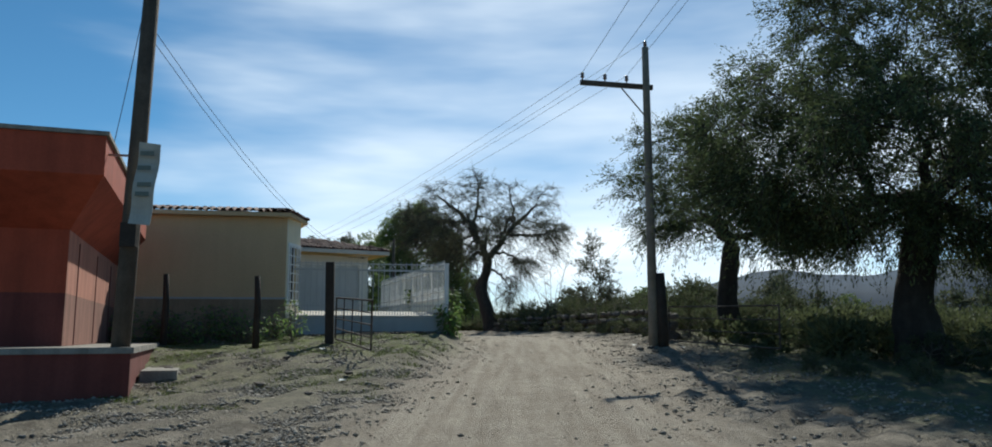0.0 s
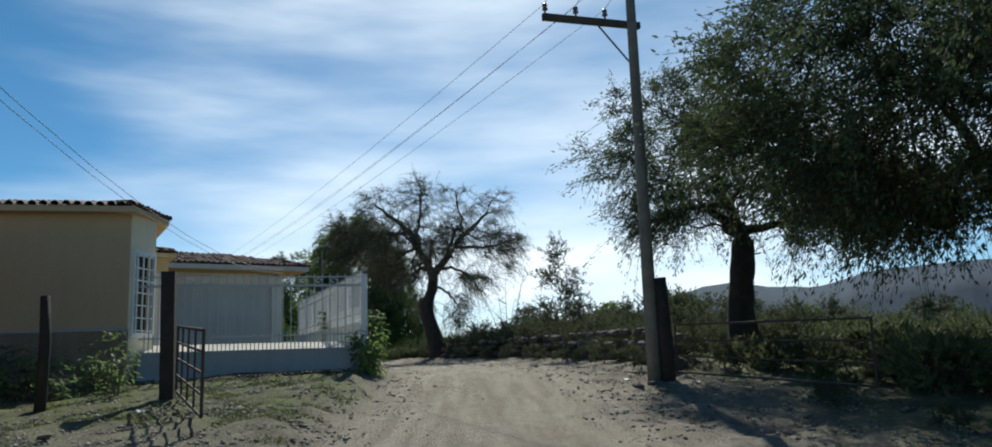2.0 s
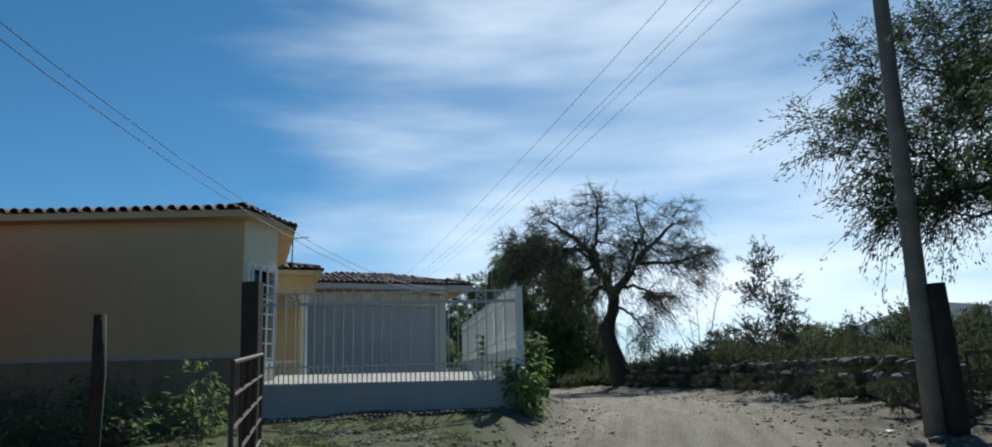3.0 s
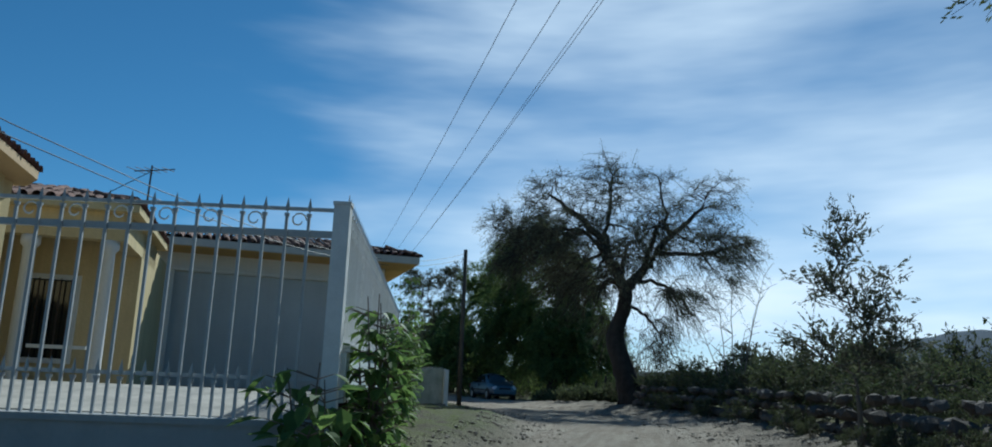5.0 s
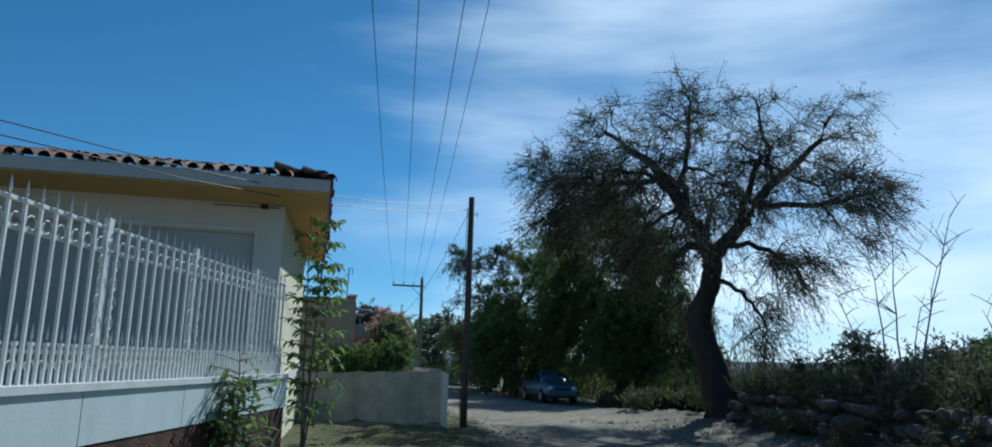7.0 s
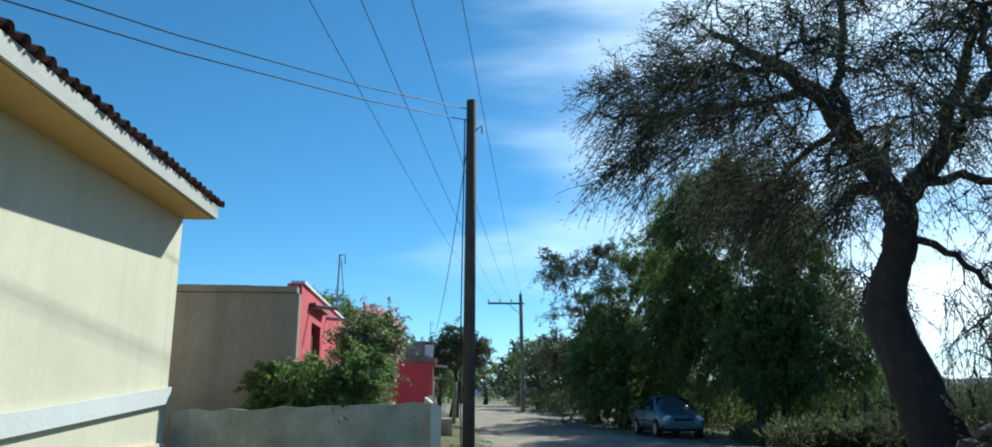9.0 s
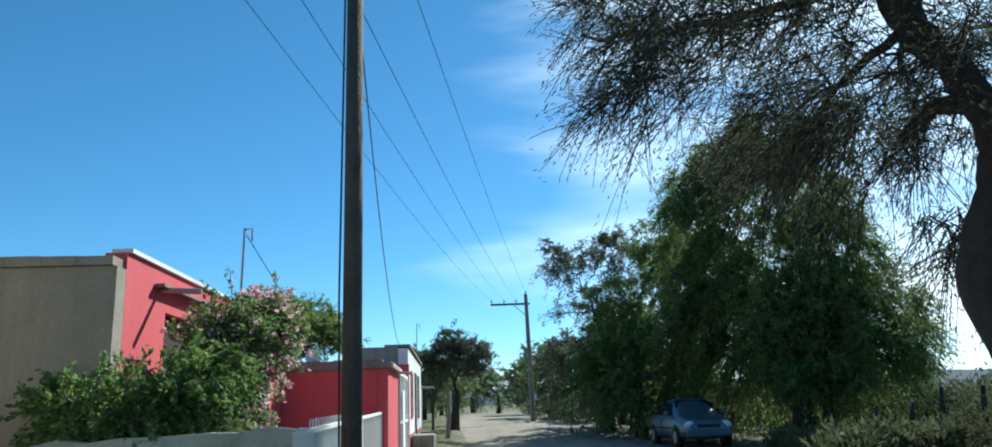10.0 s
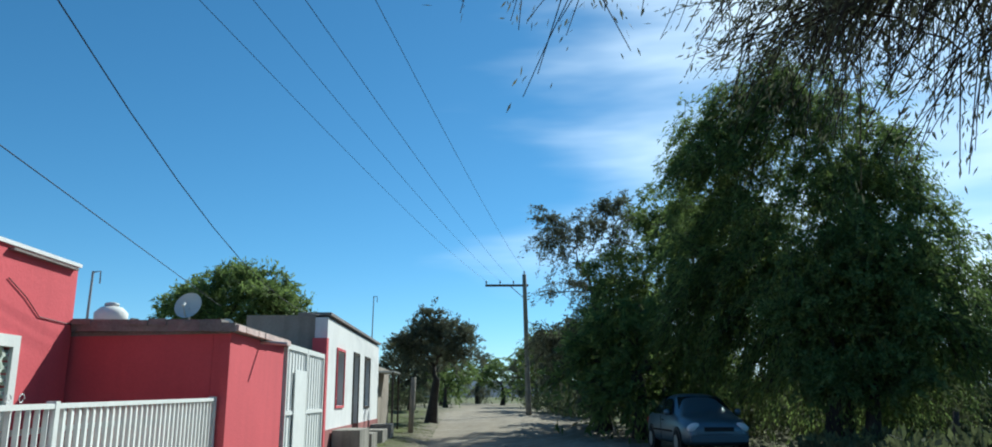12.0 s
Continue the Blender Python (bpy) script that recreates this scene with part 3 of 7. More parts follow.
def power_pole(base, top, lean, arm_z, arm_way, arm_len, label, r0=0.13, r1=0.085):
    z0 = gz(*base)
    ob = thing("utility_pole", Matrix.Translation((*base, z0)), label, "utility pole", "line of power poles")
    h = top - z0
    pts = [(lean[0] * t, lean[1] * t, -0.3 + (h + 0.3) * t) for t in np.linspace(0, 1, 7)]
    part("pole", Shape().tube(pts, list(np.linspace(r0, r1, 7)), 12), M_WOODGREY, ob, smooth=True)
    w = Vector((*arm_way, 0)).normalized()
    t = (arm_z - z0) / h
    j = Vector((lean[0] * t, lean[1] * t, arm_z - z0))
    side = Vector((-w.y, w.x, 0))
    m = Matrix((( *w, 0), (*side, 0), (0, 0, 1, 0), (0, 0, 0, 1))).transposed()
    m = Matrix.Translation(j + side * -(r1 + 0.03)) @ m
    part("crossarm", Shape().box(-0.22, -0.045, -0.06, arm_len, 0.045, 0.06, m), M_WOOD, ob, "dark wooden crossarm")
    part("brace", Shape().tube([m @ Vector((arm_len * 0.36, -0.03, -0.05)), m @ Vector((0.02, -0.03, -0.72))], (0.02, 0.02), 4), M_WOOD, ob)
    ends = []
    for k in (0.97, 0.62, 0.28):
        q = m @ Vector((arm_len * k, 0, 0.06))
        insulator(ob, Matrix.Translation(q))
        ends.append(Vector((*base, z0)) + q + Vector((0, 0, 0.2)))
    insulator(ob, Matrix.Translation((lean[0], lean[1], h - 0.03)))
    ends.append(Vector((base[0] + lean[0], base[1] + lean[1], top + 0.17)))
    return ob, ends


pole_a, ends_a = power_pole((3.80, 21.15), 8.78, (-0.05, -0.30), 7.78, (-1.65, -0.42), 1.72, "tall grey wooden utility pole with a dark crossarm")
pole_f, ends_f = power_pole((-24.2, 81.0), 9.5, (0.3, -0.9), 8.9, (-0.85, -0.5), 2.2, "distant wooden utility pole with a crossarm beside the dirt road", 0.16, 0.11)
for a, b in zip(ends_a, ends_f):
    wire("power_line", a, b, 0.9, "thin dark power line strung between the wooden poles", group="power lines")
for a, dx in zip(ends_a, (0.2, 0.6, 1.0, 1.4)):
    wire("power_line", a, (6.0 + dx, -22.0, 8.2), 0.5, "thin dark power line strung between the wooden poles", group="power lines")
stub = [(4.02, 21.05, gz(4.02, 21.05) - 0.2), (4.01, 21.03, 1.9), (3.97, 21.0, 3.02)]
solo("gate_post", Shape().tube(stub, (0.13, 0.125, 0.11), 10), M_WOODDARK, "thick dark wooden post lashed beside the utility pole", "post", smooth=True)

# pole at the corner of the red shop, with its banner
PL = (-5.06, 12.26)
pl = thing("utility_pole", Matrix.Translation((*PL, gz(*PL))), "dark brown wooden utility pole beside the red shop", "utility pole")
part("pole", Shape().tube([(0, 0, -0.3), (0.06, 0.02, 2.5), (0.20, 0.05, 8.0)], (0.125, 0.12, 0.10), 12), M_WOOD, pl, smooth=True)
part("bracket", Shape().tube([(0.06, 0, 3.25), (-0.34, 0.05, 3.28)], (0.018, 0.018), 6), M_PIPE, pl, "thin pale metal bracket")
part("meter_box", Shape().box(0.02, -0.22, 1.95, 0.24, -0.13, 2.28), M_WOODDARK, pl, "small dark meter box")
ban = thing("banner", Matrix.Translation((-4.77, 12.0, gz(-4.77, 11.85) - 0.74)) @ pose(0, 0, 0, 0, 0, 6), "faded white vinyl banner tied to the pole", "banner")
sheet = Shape()
rows_ = []
for k in range(17):
    x, y, z = -0.14 + 0.006 * k, 0.03 * math.sin(k * 0.65), 3.05 + 0.07 * k
    rows_ += [(x, y, z), (x + 0.265, y + 0.05, z - 0.02), (x + 0.265, y + 0.062, z - 0.02), (x, y + 0.012, z)]
sheet.add(rows_, [(4 * k + m, 4 * k + (m + 1) % 4, 4 * k + 4 + (m + 1) % 4, 4 * k + 4 + m) for k in range(16) for m in range(4)] + [(3, 2, 1, 0), (64, 65, 66, 67)])
part("sheet", sheet, M_SIGN, ban)
for z, x0, x1 in ((3.42, -0.06, 0.12), (3.55, -0.04, 0.14), (3.78, -0.05, 0.13), (3.98, -0.02, 0.16)):
    part("print_bar", Shape().box(x0, -0.035, z, x1, -0.028, z + 0.06), M_INK, ban, "faded dark print")

# short pole in front of the grey wall
BP = (-5.65, 41.55)
bp = thing("telephone_pole", Matrix.Translation((*BP, gz(*BP))), "short dark wooden telephone pole on the grass verge", "pole")
part("pole", Shape().tube([(0, 0, -0.3), (0.0, 0, 1.5), (0.005, 0, 6.42 - gz(*BP))], (0.076, 0.072, 0.062), 12), M_WOOD, bp, smooth=True)
part("hook", Shape().tube([(0.05, 0.04, 4.45), (0.12, 0.06, 4.5), (0.12, 0.07, 4.40)], (0.012, 0.012, 0.012), 5), M_PIPE, bp)
part("drop_cable", Shape().tube([(-0.085, -0.02, 0.2), (-0.1, -0.03, 2.0), (-0.078, -0.02, 4.6)], (0.008, 0.008, 0.008), 5), M_WIRE, bp)
tl = (PL[0] + 0.13, PL[1], 6.0)
wire("telephone_line", tl, (BP[0], BP[1], 6.3), 1.75, "dark telephone cable sagging between two wooden poles", group="telephone lines")
wire("telephone_line", (tl[0], tl[1], tl[2] - 0.18), (BP[0], BP[1], 6.15), 1.7, "dark telephone cable sagging between two wooden poles", group="telephone lines")
wire("telephone_line", (BP[0], BP[1], 6.2), (-14.5, 54.3, 4.45), 0.9, "dark telephone cable sagging between two wooden poles", group="telephone lines")
wire("telephone_line", (PL[0] + 0.17, PL[1], 7.0), (-6.6, 14.6, 4.35), 0.1, "dark telephone cable sagging between two wooden poles", group="telephone lines")


# ---- red shop on a raised platform ----
S0 = (-4.78, 12.02)
shop = thing("shop", pose(S0[0], S0[1], 0, 0, 0, 21), "orange-red painted shop with a flared cornice on a raised platform", "shop")
SX, SY, SL = -1.05, 1.55, 6.6          # wall corner and length along the road
part("platform", Shape().box(-9, 0, -0.2, 0, SL + 1.2, 1.30), M_RED_LOW, shop, "dark red painted platform wall")
part("platform_top", Shape().box(-9.02, -0.04, 1.30, 0.04, SL + 1.24, 1.38), M_CONC, shop, "bare concrete platform slab")
part("step", Shape().box(0.044, 1.2, 0.2, 0.55, 3.4, 1.02), M_CONC, shop, "concrete step")
for nm, z0, z1, ma in (("lower_wall", 1.384, 2.16, M_RED_LOW), ("upper_wall", 2.16, 3.10, M_RED)):
    part(nm, Shape().wall(-8.5, SX - 0.004, z0, z1, SY, SY + 0.2), ma, shop)
    part("side_" + nm, Shape().box(SX - 0.2, SY + 0.004, z0, SX, SY + SL, z1), M_RED_SUNLIT if ma == M_RED else M_RED_LOW_SUNLIT, shop, "side wall in a lighter red for its sunlit face")
corn = Shape()
for a, b, c, d in ((0.0, 3.10, 0.56, 3.72), (0.56, 3.72, 0.56, 4.27)):
    p0 = [(-8.5, SY - a * 2.3, b), (SX + a, SY - a * 2.3, b), (SX + a, SY + SL, b)]
    p1 = [(-8.5, SY - c * 2.3, d), (SX + c, SY - c * 2.3, d), (SX + c, SY + SL, d)]
    corn.add(p0 + p1, [(0, 1, 4, 3), (1, 2, 5, 4)])
corn.add([(-8.5, SY - 1.29, 4.27), (SX + 0.56, SY - 1.29, 4.27), (SX + 0.56, SY + SL, 4.27), (-8.5, SY + SL, 4.27)], [(0, 1, 2, 3)])
corn.add([(SX, SY + SL, 3.1), (SX + 0.56, SY + SL, 3.72), (SX + 0.56, SY + SL, 4.27), (-8.5, SY + SL, 4.27), (-8.5, SY + SL, 3.1)], [(4, 3, 2, 1, 0)])
part("cornice", corn, M_RED, shop, "flared orange-red cornice")
part("cornice_cap", Shape().box(-8.5, SY - 1.33, 4.274, SX + 0.60, SY + SL, 4.33), M_CONC, shop)
for y in (1.0, 3.2, 5.4):
    part("wall_seam", Shape().box(SX + 0.002, SY + y, 1.40, SX + 0.012, SY + y + 0.05, 3.0), M_RED_LOW, shop)


# ---- tiled houses ----
def barrel_tile():
    s = Shape()
    n, L, r = 6, 0.40, 0.078
    for r_, rev in ((r, False), (r - 0.018, True)):
        v = [(r_ * math.cos(math.pi * k / n) * (1 if y else 0.88), y * L, r_ * math.sin(math.pi * k / n) * (1 if y else 0.9)) for y in (0, 1) for k in range(n + 1)]
        s.add(v, [((k, k + 1, n + 2 + k, n + 1 + k) if rev else (n + 1 + k, n + 2 + k, k + 1, k)) for k in range(n)])
    k = n + 1
    s.add([s.v[i] for i in range(k, 2 * k)] + [s.v[i] for i in range(3 * k, 4 * k)], [(i, i + 1, k + i + 1, k + i) for i in range(n)])
    return s.mesh("roof_tile", M_TILE)


TILE = barrel_tile()


def tiled_roof(parent, plan, z, apex, seed, edges, hips=(), thick=0.13, slab=None, rows=(3, 3, 3, 3)):
    """A low hipped roof over an anticlockwise plan: fascia slab, sloping deck, barrel tiles along the given edges and hips."""
    rng = random.Random(seed)
    roof = part("roof", Shape().prism(plan, z, z + thick), slab or M_EAVES, parent, "painted eaves slab")
    n = len(plan)
    deck = Shape()
    base = [(x, y, z + thick + 0.004) for x, y in plan]
    a0, a1 = apex
    mid = [a0, a1]
    for i in range(n):
        p, q = base[i], base[(i + 1) % n]
        near = lambda w: min(mid, key=lambda m_: (m_[0] - w[0]) ** 2 + (m_[1] - w[1]) ** 2)
        m0, m1 = near(p), near(q)
        deck.add([p, q, m1, m0] if m0 != m1 else [p, q, m0], [tuple(range(4 if m0 != m1 else 3))])
    part("deck", deck, M_TILE, roof, "clay tiled roof slope")
    for i, deep in zip(edges, rows):
        p, q = Vector(base[i]), Vector(base[(i + 1) % n])
        c = (Vector(a0) + Vector(a1)) / 2
        along = (q - p).normalized()
        inward = Vector((-along.y, along.x, 0))
        steep = (Vector(a0).z - p.z) / max(1.0, abs((c - p).dot(inward)))
        up = Vector((inward.x, inward.y, steep)).normalized()
        for row in range(deep):
            k = 0.34 * row
            while k < (q - p).length - 0.05 - 0.34 * row:
                at = p + along * (k + 0.1) + up * (0.36 * row - 0.035 + rng.uniform(-0.015, 0.015)) + Vector((0, 0, 0.012 + 0.02 * row + rng.uniform(-0.008, 0.008)))
                zz = along.cross(up).normalized()
                m = Matrix(((*along, 0), (*up, 0), (*zz, 0), (0, 0, 0, 1))).transposed()
                part("roof_tile", TILE, None, roof, m=Matrix.Translation(at) @ m @ pose(0, 0, 0, rng.uniform(-2, 2), 0, rng.uniform(-2, 2)))
                k += 0.178
    for i in hips:
        p = Vector(base[i])
        e = min((Vector(a0), Vector(a1)), key=lambda w: (w - p).length)
        up = (e - p).normalized()
        along = up.cross(Vector((0, 0, 1))).normalized()
        zz = along.cross(up).normalized()
        m = Matrix(((*along, 0), (*up, 0), (*zz, 0), (0, 0, 0, 1))).transposed()
        for k in range(min(7, int((e - p).length / 0.36))):
            part("ridge_tile", TILE, None, roof, m=Matrix.Translation(p + up * (0.36 * k + 0.12) + Vector((0, 0, 0.045))) @ m @ Matrix.Diagonal((1.15, 1, 1.0, 1)))
    return roof


def grille(parent, x0, x1, z0, z1, y, nx, nz, name="grille"):
    """A window grille of flat bars, in a wall along x."""
    g = part(name, Shape().box(x0, y, z0, x1, y + 0.03, z0 + 0.05).box(x0, y, z1 - 0.05, x1, y + 0.03, z1), M_STEELWHITE, parent, "white steel window grille")
    for k in range(nx + 1):
        x = x0 + (x1 - x0 - 0.03) * k / nx
        part("bar", Shape().box(x, y - 0.004, z0 + 0.05, x + 0.03, y + 0.026, z1 - 0.05), M_STEELWHITE, g)
    for k in range(1, nz):
        z = z0 + (z1 - z0) * k / nz
        part("rail", Shape().box(x0 + 0.03, y + 0.028, z, x1 - 0.03, y + 0.046, z + 0.025), M_STEELWHITE, g)
    return g


# house with the chamfered corner
H1 = (-5.42, 21.37)
h1 = thing("house", pose(H1[0], H1[1], 0, 0, 0, 12), "beige plastered house with a hipped clay tile roof", "house", "yellow houses")
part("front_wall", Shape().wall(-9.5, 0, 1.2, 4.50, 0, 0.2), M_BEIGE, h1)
part("plinth", Shape().box(-9.5, -0.05, 1.1, 0.02, -0.004, 2.42), M_BEIGE_LOW, h1, "worn brown plaster base")
part("plinth_edge", Shape().box(-9.5, -0.062, 2.424, 0.02, -0.004, 2.47), M_GREY_SHADEWALL, h1, "pale grey plinth edge")
cw = Shape().wall(0, 0.86, 1.2, 4.50, 0, 0.2, [(0.12, 2.35, 0.80, 3.82)])
cw.turned(pose(0, 0, 0, 0, 0, 70))
# Corner paler than the front: the brighter light on it is in the colour.
part("corner_wall", cw, M_PALE, h1, "chamfered corner wall painted paler for its brighter light")
win = part("window", Shape().wall(0.08, 0.84, 2.31, 3.88, -0.03, 0.02, [(0.15, 2.40, 0.78, 3.80)]).turned(pose(0, 0, 0, 0, 0, 70)), M_WHITE, h1, "white framed window")
part("pane", Shape().box(0.13, 0.12, 2.36, 0.79, 0.14, 3.81).turned(pose(0, 0, 0, 0, 0, 70)), M_GLASSDARK, win, "dark glass pane")
gr = Shape()
for k in range(4):
    gr.box(0.16 + 0.19 * k, -0.06, 2.38, 0.185 + 0.19 * k, -0.035, 3.82)
for k in range(7):
    gr.box(0.15, -0.034, 2.42 + 0.225 * k, 0.77, -0.02, 2.445 + 0.225 * k)
part("grille", gr.turned(pose(0, 0, 0, 0, 0, 70)), M_STEELWHITE, win, "white steel grille")
sw = Shape().wall(0, 3.6, 1.2, 4.50, 0.0, 0.2).turned(Matrix.Translation((0.294, 0.808, 0)) @ pose(0, 0, 0, 0, 0, 107))
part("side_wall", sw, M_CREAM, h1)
part("back_wall", Shape().box(-9.5, 4.35, 1.2, -0.85, 4.55, 4.50), M_CREAM, h1)
part("end_wall", Shape().box(-9.7, 0, 1.2, -9.504, 4.55, 4.50), M_CREAM, h1)
tiled_roof(h1, [(-10, -0.28), (0.10, -0.28), (0.45, 1.22), (-0.46, 4.4), (-0.8, 4.75), (-10, 4.75)], 4.50, ((-7.6, 2.2, 4.95), (-2.3, 2.2, 4.95)), 1, (0, 1, 2, 3), (1, 2), 0.10, M_BEIGE, (3, 3, 2, 1))

# porch house behind
HB = (-6.9, 27.55)
hb = thing("porch", pose(HB[0], HB[1], 0, 0, 0, 29), "yellow porch with white columns and a tiled roof", "porch", "yellow houses")
tiled_roof(hb, [(-4.4, -0.1), (0.06, -0.1), (0.06, 3.6), (-4.4, 3.6)], 4.52, ((-2.8, 1.8, 5.05), (-1.6, 1.8, 5.05)), 2, (0, 1), (1,), 0.11, M_CREAM, (5, 3))
part("beam", Shape().box(-4.3, 0.1, 4.12, -0.1, 0.34, 4.52).box(-0.34, 0.344, 4.12, -0.1, 3.5, 4.52), M_CREAM, hb, "yellow painted porch beam")
for x in (-3.0, -1.35, -0.32):
    c = part("column", Shape().lathe([(0.13, 1.75), (0.13, 1.95), (0.095, 2.0), (0.085, 3.95), (0.13, 4.0), (0.13, 4.12)], 14, Matrix.Translation((x, 0.22, 0))), M_WHITEWALL, hb, "white round column", True)
part("wall", Shape().wall(-4.3, -0.1, 1.7, 4.5, 1.8, 2.0, [(-1.75, 2.4, -1.0, 3.7), (-3.6, 1.75, -2.7, 3.8)]), M_CREAM, hb)
wb = part("window", Shape().wall(-1.8, -0.95, 2.35, 3.75, 1.76, 1.80, [(-1.72, 2.43, -1.03, 3.67)]), M_WHITE, hb)
part("pane", Shape().box(-1.74, 1.9, 2.41, -1.01, 1.92, 3.69), M_GLASSDARK, wb)
for k in range(5):
    part("bar", Shape().box(-1.70 + 0.155 * k, 1.73, 2.42, -1.68 + 0.155 * k, 1.755, 3.68), M_IRON, wb)
part("door", Shape().box(-3.58, 1.86, 1.75, -2.72, 1.92, 3.78), M_WOODDARK, hb)
part("floor_slab", Shape().box(-4.4, -0.1, 1.55, 0.5, 3.6, 2.0), M_CONC, hb)
part("passage_wall", Shape().box(-0.3, 2.004, 1.7, -0.1, 5.15, 4.46), M_CREAM, hb)
part("end_wall", Shape().box(-4.5, 0.1, 1.7, -4.304, 3.5, 4.5), M_CREAM, hb)
part("railing", Shape().box(-1.2, 0.18, 2.55, -0.45, 0.24, 2.6), M_STEELWHITE, hb)

# garage house beside the road
H2 = (-5.55, 34.45)
h2 = thing("house", pose(H2[0], H2[1], 0, 0, 0, 31), "cream house with a grey garage front and tiled roof", "house", "yellow houses")
FW, FD = 5.3, 6.45
WY = 0.42                                   # the front stands back under deep eaves
side = Matrix.Translation((0, WY, 0)) @ pose(0, 0, 0, 0, 0, -1.9)
part("front_wall", Shape().wall(-FW, 0, 1.5, 4.80, WY, WY + 0.2, [(-4.5, 1.5, -0.36, 4.41)]), M_WHITEWALL, h2, "white painted garage front")
part("side_wall", Shape().box(-0.2, 0.204, 1.5, 0, 5.35, 4.80, side), M_PALE, h2, "sunlit pale cream side wall")
part("back_wall", Shape().box(-FW, 5.354, 1.5, 0, 5.55, 4.80, side), M_PALE, h2)
part("far_wall", Shape().box(-FW, WY + 0.204, 1.5, -FW + 0.2, 5.7, 4.80), M_PALE, h2)
part("skirting", Shape().box(0.028, -0.03, 2.27, 0.044, 5.55, 2.45).turned(side @ Matrix(((1, 0, 0, 0), (0, 1, 0, 0), (0, 0.075, 1, 0), (0, 0, 0, 1)))), M_WHITEWALL, h2, "white painted lower band")
part("side_base", Shape().box(0.004, -0.03, 1.4, 0.026, 5.55, 2.26, side), M_PALE, h2, "cream painted base")
part("moulding", Shape().box(-FW, WY - 0.04, 4.49, -0.40, WY - 0.004, 4.515).box(-FW, WY - 0.05, 4.425, -0.36, WY - 0.004, 4.485), M_WHITEWALL, h2)
gd = part("garage_door", Shape().box(-4.5, WY + 0.1, 1.55, -0.36, WY + 0.14, 4.41), M_GREYDOOR, h2, "grey sheet metal garage door")
for k in range(5):
    part("door_rib", Shape().box(-4.46 + 1.01 * k, WY + 0.085, 1.6, -4.42 + 1.01 * k, WY + 0.1, 4.38), M_GREYDOOR, gd)
part("wall_lamp", Shape().box(-0.30, WY - 0.11, 4.74, -0.21, WY - 0.03, 4.785).tube([(-0.26, WY - 0.03, 4.76), (-0.26, WY, 4.76)], (0.012, 0.012), 6).tube([(-0.9, WY - 0.012, 4.76), (-0.06, WY - 0.012, 4.77)], (0.006, 0.006), 5), M_WOODDARK, h2, "small black wall lamp on its cable")
part("soffit", Shape().prism([(-FW, -0.58), (0.53, -0.58), (0.53, 5.98), (-0.05, 5.98), (-0.05, WY + 0.05), (-FW, WY + 0.05)], 4.80, 4.812), M_SOFFIT, h2, "ochre painted soffit")
tiled_roof(h2, [(-FW - 0.1, -0.62), (0.57, -0.62), (0.57, 6.02), (-FW - 0.1, 6.02)], 4.816, ((-2.5, 2.7, 5.70), (-2.5, 3.3, 5.70)), 3, (0, 1), (1, 2), 0.15, None, (7, 2))


# ---- white fence on its low wall ----
def spear(h):
    """A square fence bar with a collar and a spear point, from its foot."""
    s = Shape().box(-0.009, -0.009, 0, 0.009, 0.009, h)
    s.box(-0.014, -0.014, h, 0.014, 0.014, h + 0.02)
    k = len(s.v)
    s.add([(-0.016, 0, h + 0.05), (0, -0.009, h + 0.05), (0.016, 0, h + 0.05), (0, 0.009, h + 0.055), (0, 0, h + 0.022), (0, 0, h + 0.13)],
          [(0, 1, 5), (1, 2, 5), (2, 3, 5), (3, 0, 5), (1, 0, 4), (2, 1, 4), (3, 2, 4), (0, 3, 4)])
    return s


def scroll(r=0.055):
    pts = [(r * (1 - 0.55 * a / 6) * math.cos(a), 0, r * (1 - 0.55 * a / 6) * math.sin(a)) for a in np.linspace(0, 6, 10)]
    return Shape().tube(pts, [0.006] * 10, 4, False)


BAR_F, PICK_F, BAR_S, PICKET, SCROLL = spear(1.29).mesh("bar", M_SHADESTEEL), spear(0.21).mesh("picket", M_SHADESTEEL), spear(0.95).mesh("bar", M_STEELWHITE), spear(0.21).mesh("picket", M_STEELWHITE), scroll().mesh("scroll", M_STEELWHITE)
FC = (-1.42, 22.50)
ff = thing("front_fence", pose(FC[0], FC[1], 0, 0, 0, 15), "white steel spear fence on a low white wall", "fence", "white yard fence")
FL = 3.98
part("low_wall", Shape().box(-FL, -0.08, 1.1, -0.07, 0.08, 1.98), M_GREY_SHADEWALL, ff, "white low wall toned down as its shaded face")
part("coping", Shape().box(-FL, -0.10, 1.98, -0.07, 0.10, 2.02), M_GREY_SHADEWALL, ff)
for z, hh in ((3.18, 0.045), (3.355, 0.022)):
    part("rail", Shape().box(-FL, 0.014, z, -0.064, 0.04, z + hh), M_SHADESTEEL, ff)
part("low_rail", Shape().box(-FL, 0.014, 2.26, -0.064, 0.035, 2.285), M_SHADESTEEL, ff)
k = 0
while 0.225 + 0.1435 * k < FL - 0.05:
    x = -0.225 - 0.1435 * k
    part("bar", BAR_F, None, ff, m=Matrix.Translation((x, 0, 2.02)))
    part("picket", PICK_F, None, ff, m=Matrix.Translation((x - 0.072, 0, 2.02)))
    if k % 2 == 0:
        part("scroll", SCROLL, None, ff, m=Matrix.Translation((x - 0.072, 0.025, 3.29)))
    k += 1
post = thing("fence_post", pose(FC[0], FC[1], 0, 0, 0, 15), "square white steel corner post of the fence", "post", "white yard fence")
part("shaft", Shape().box(-0.06, -0.055, 1.1, 0.045, 0.055, 3.39), M_STEELWHITE, post)
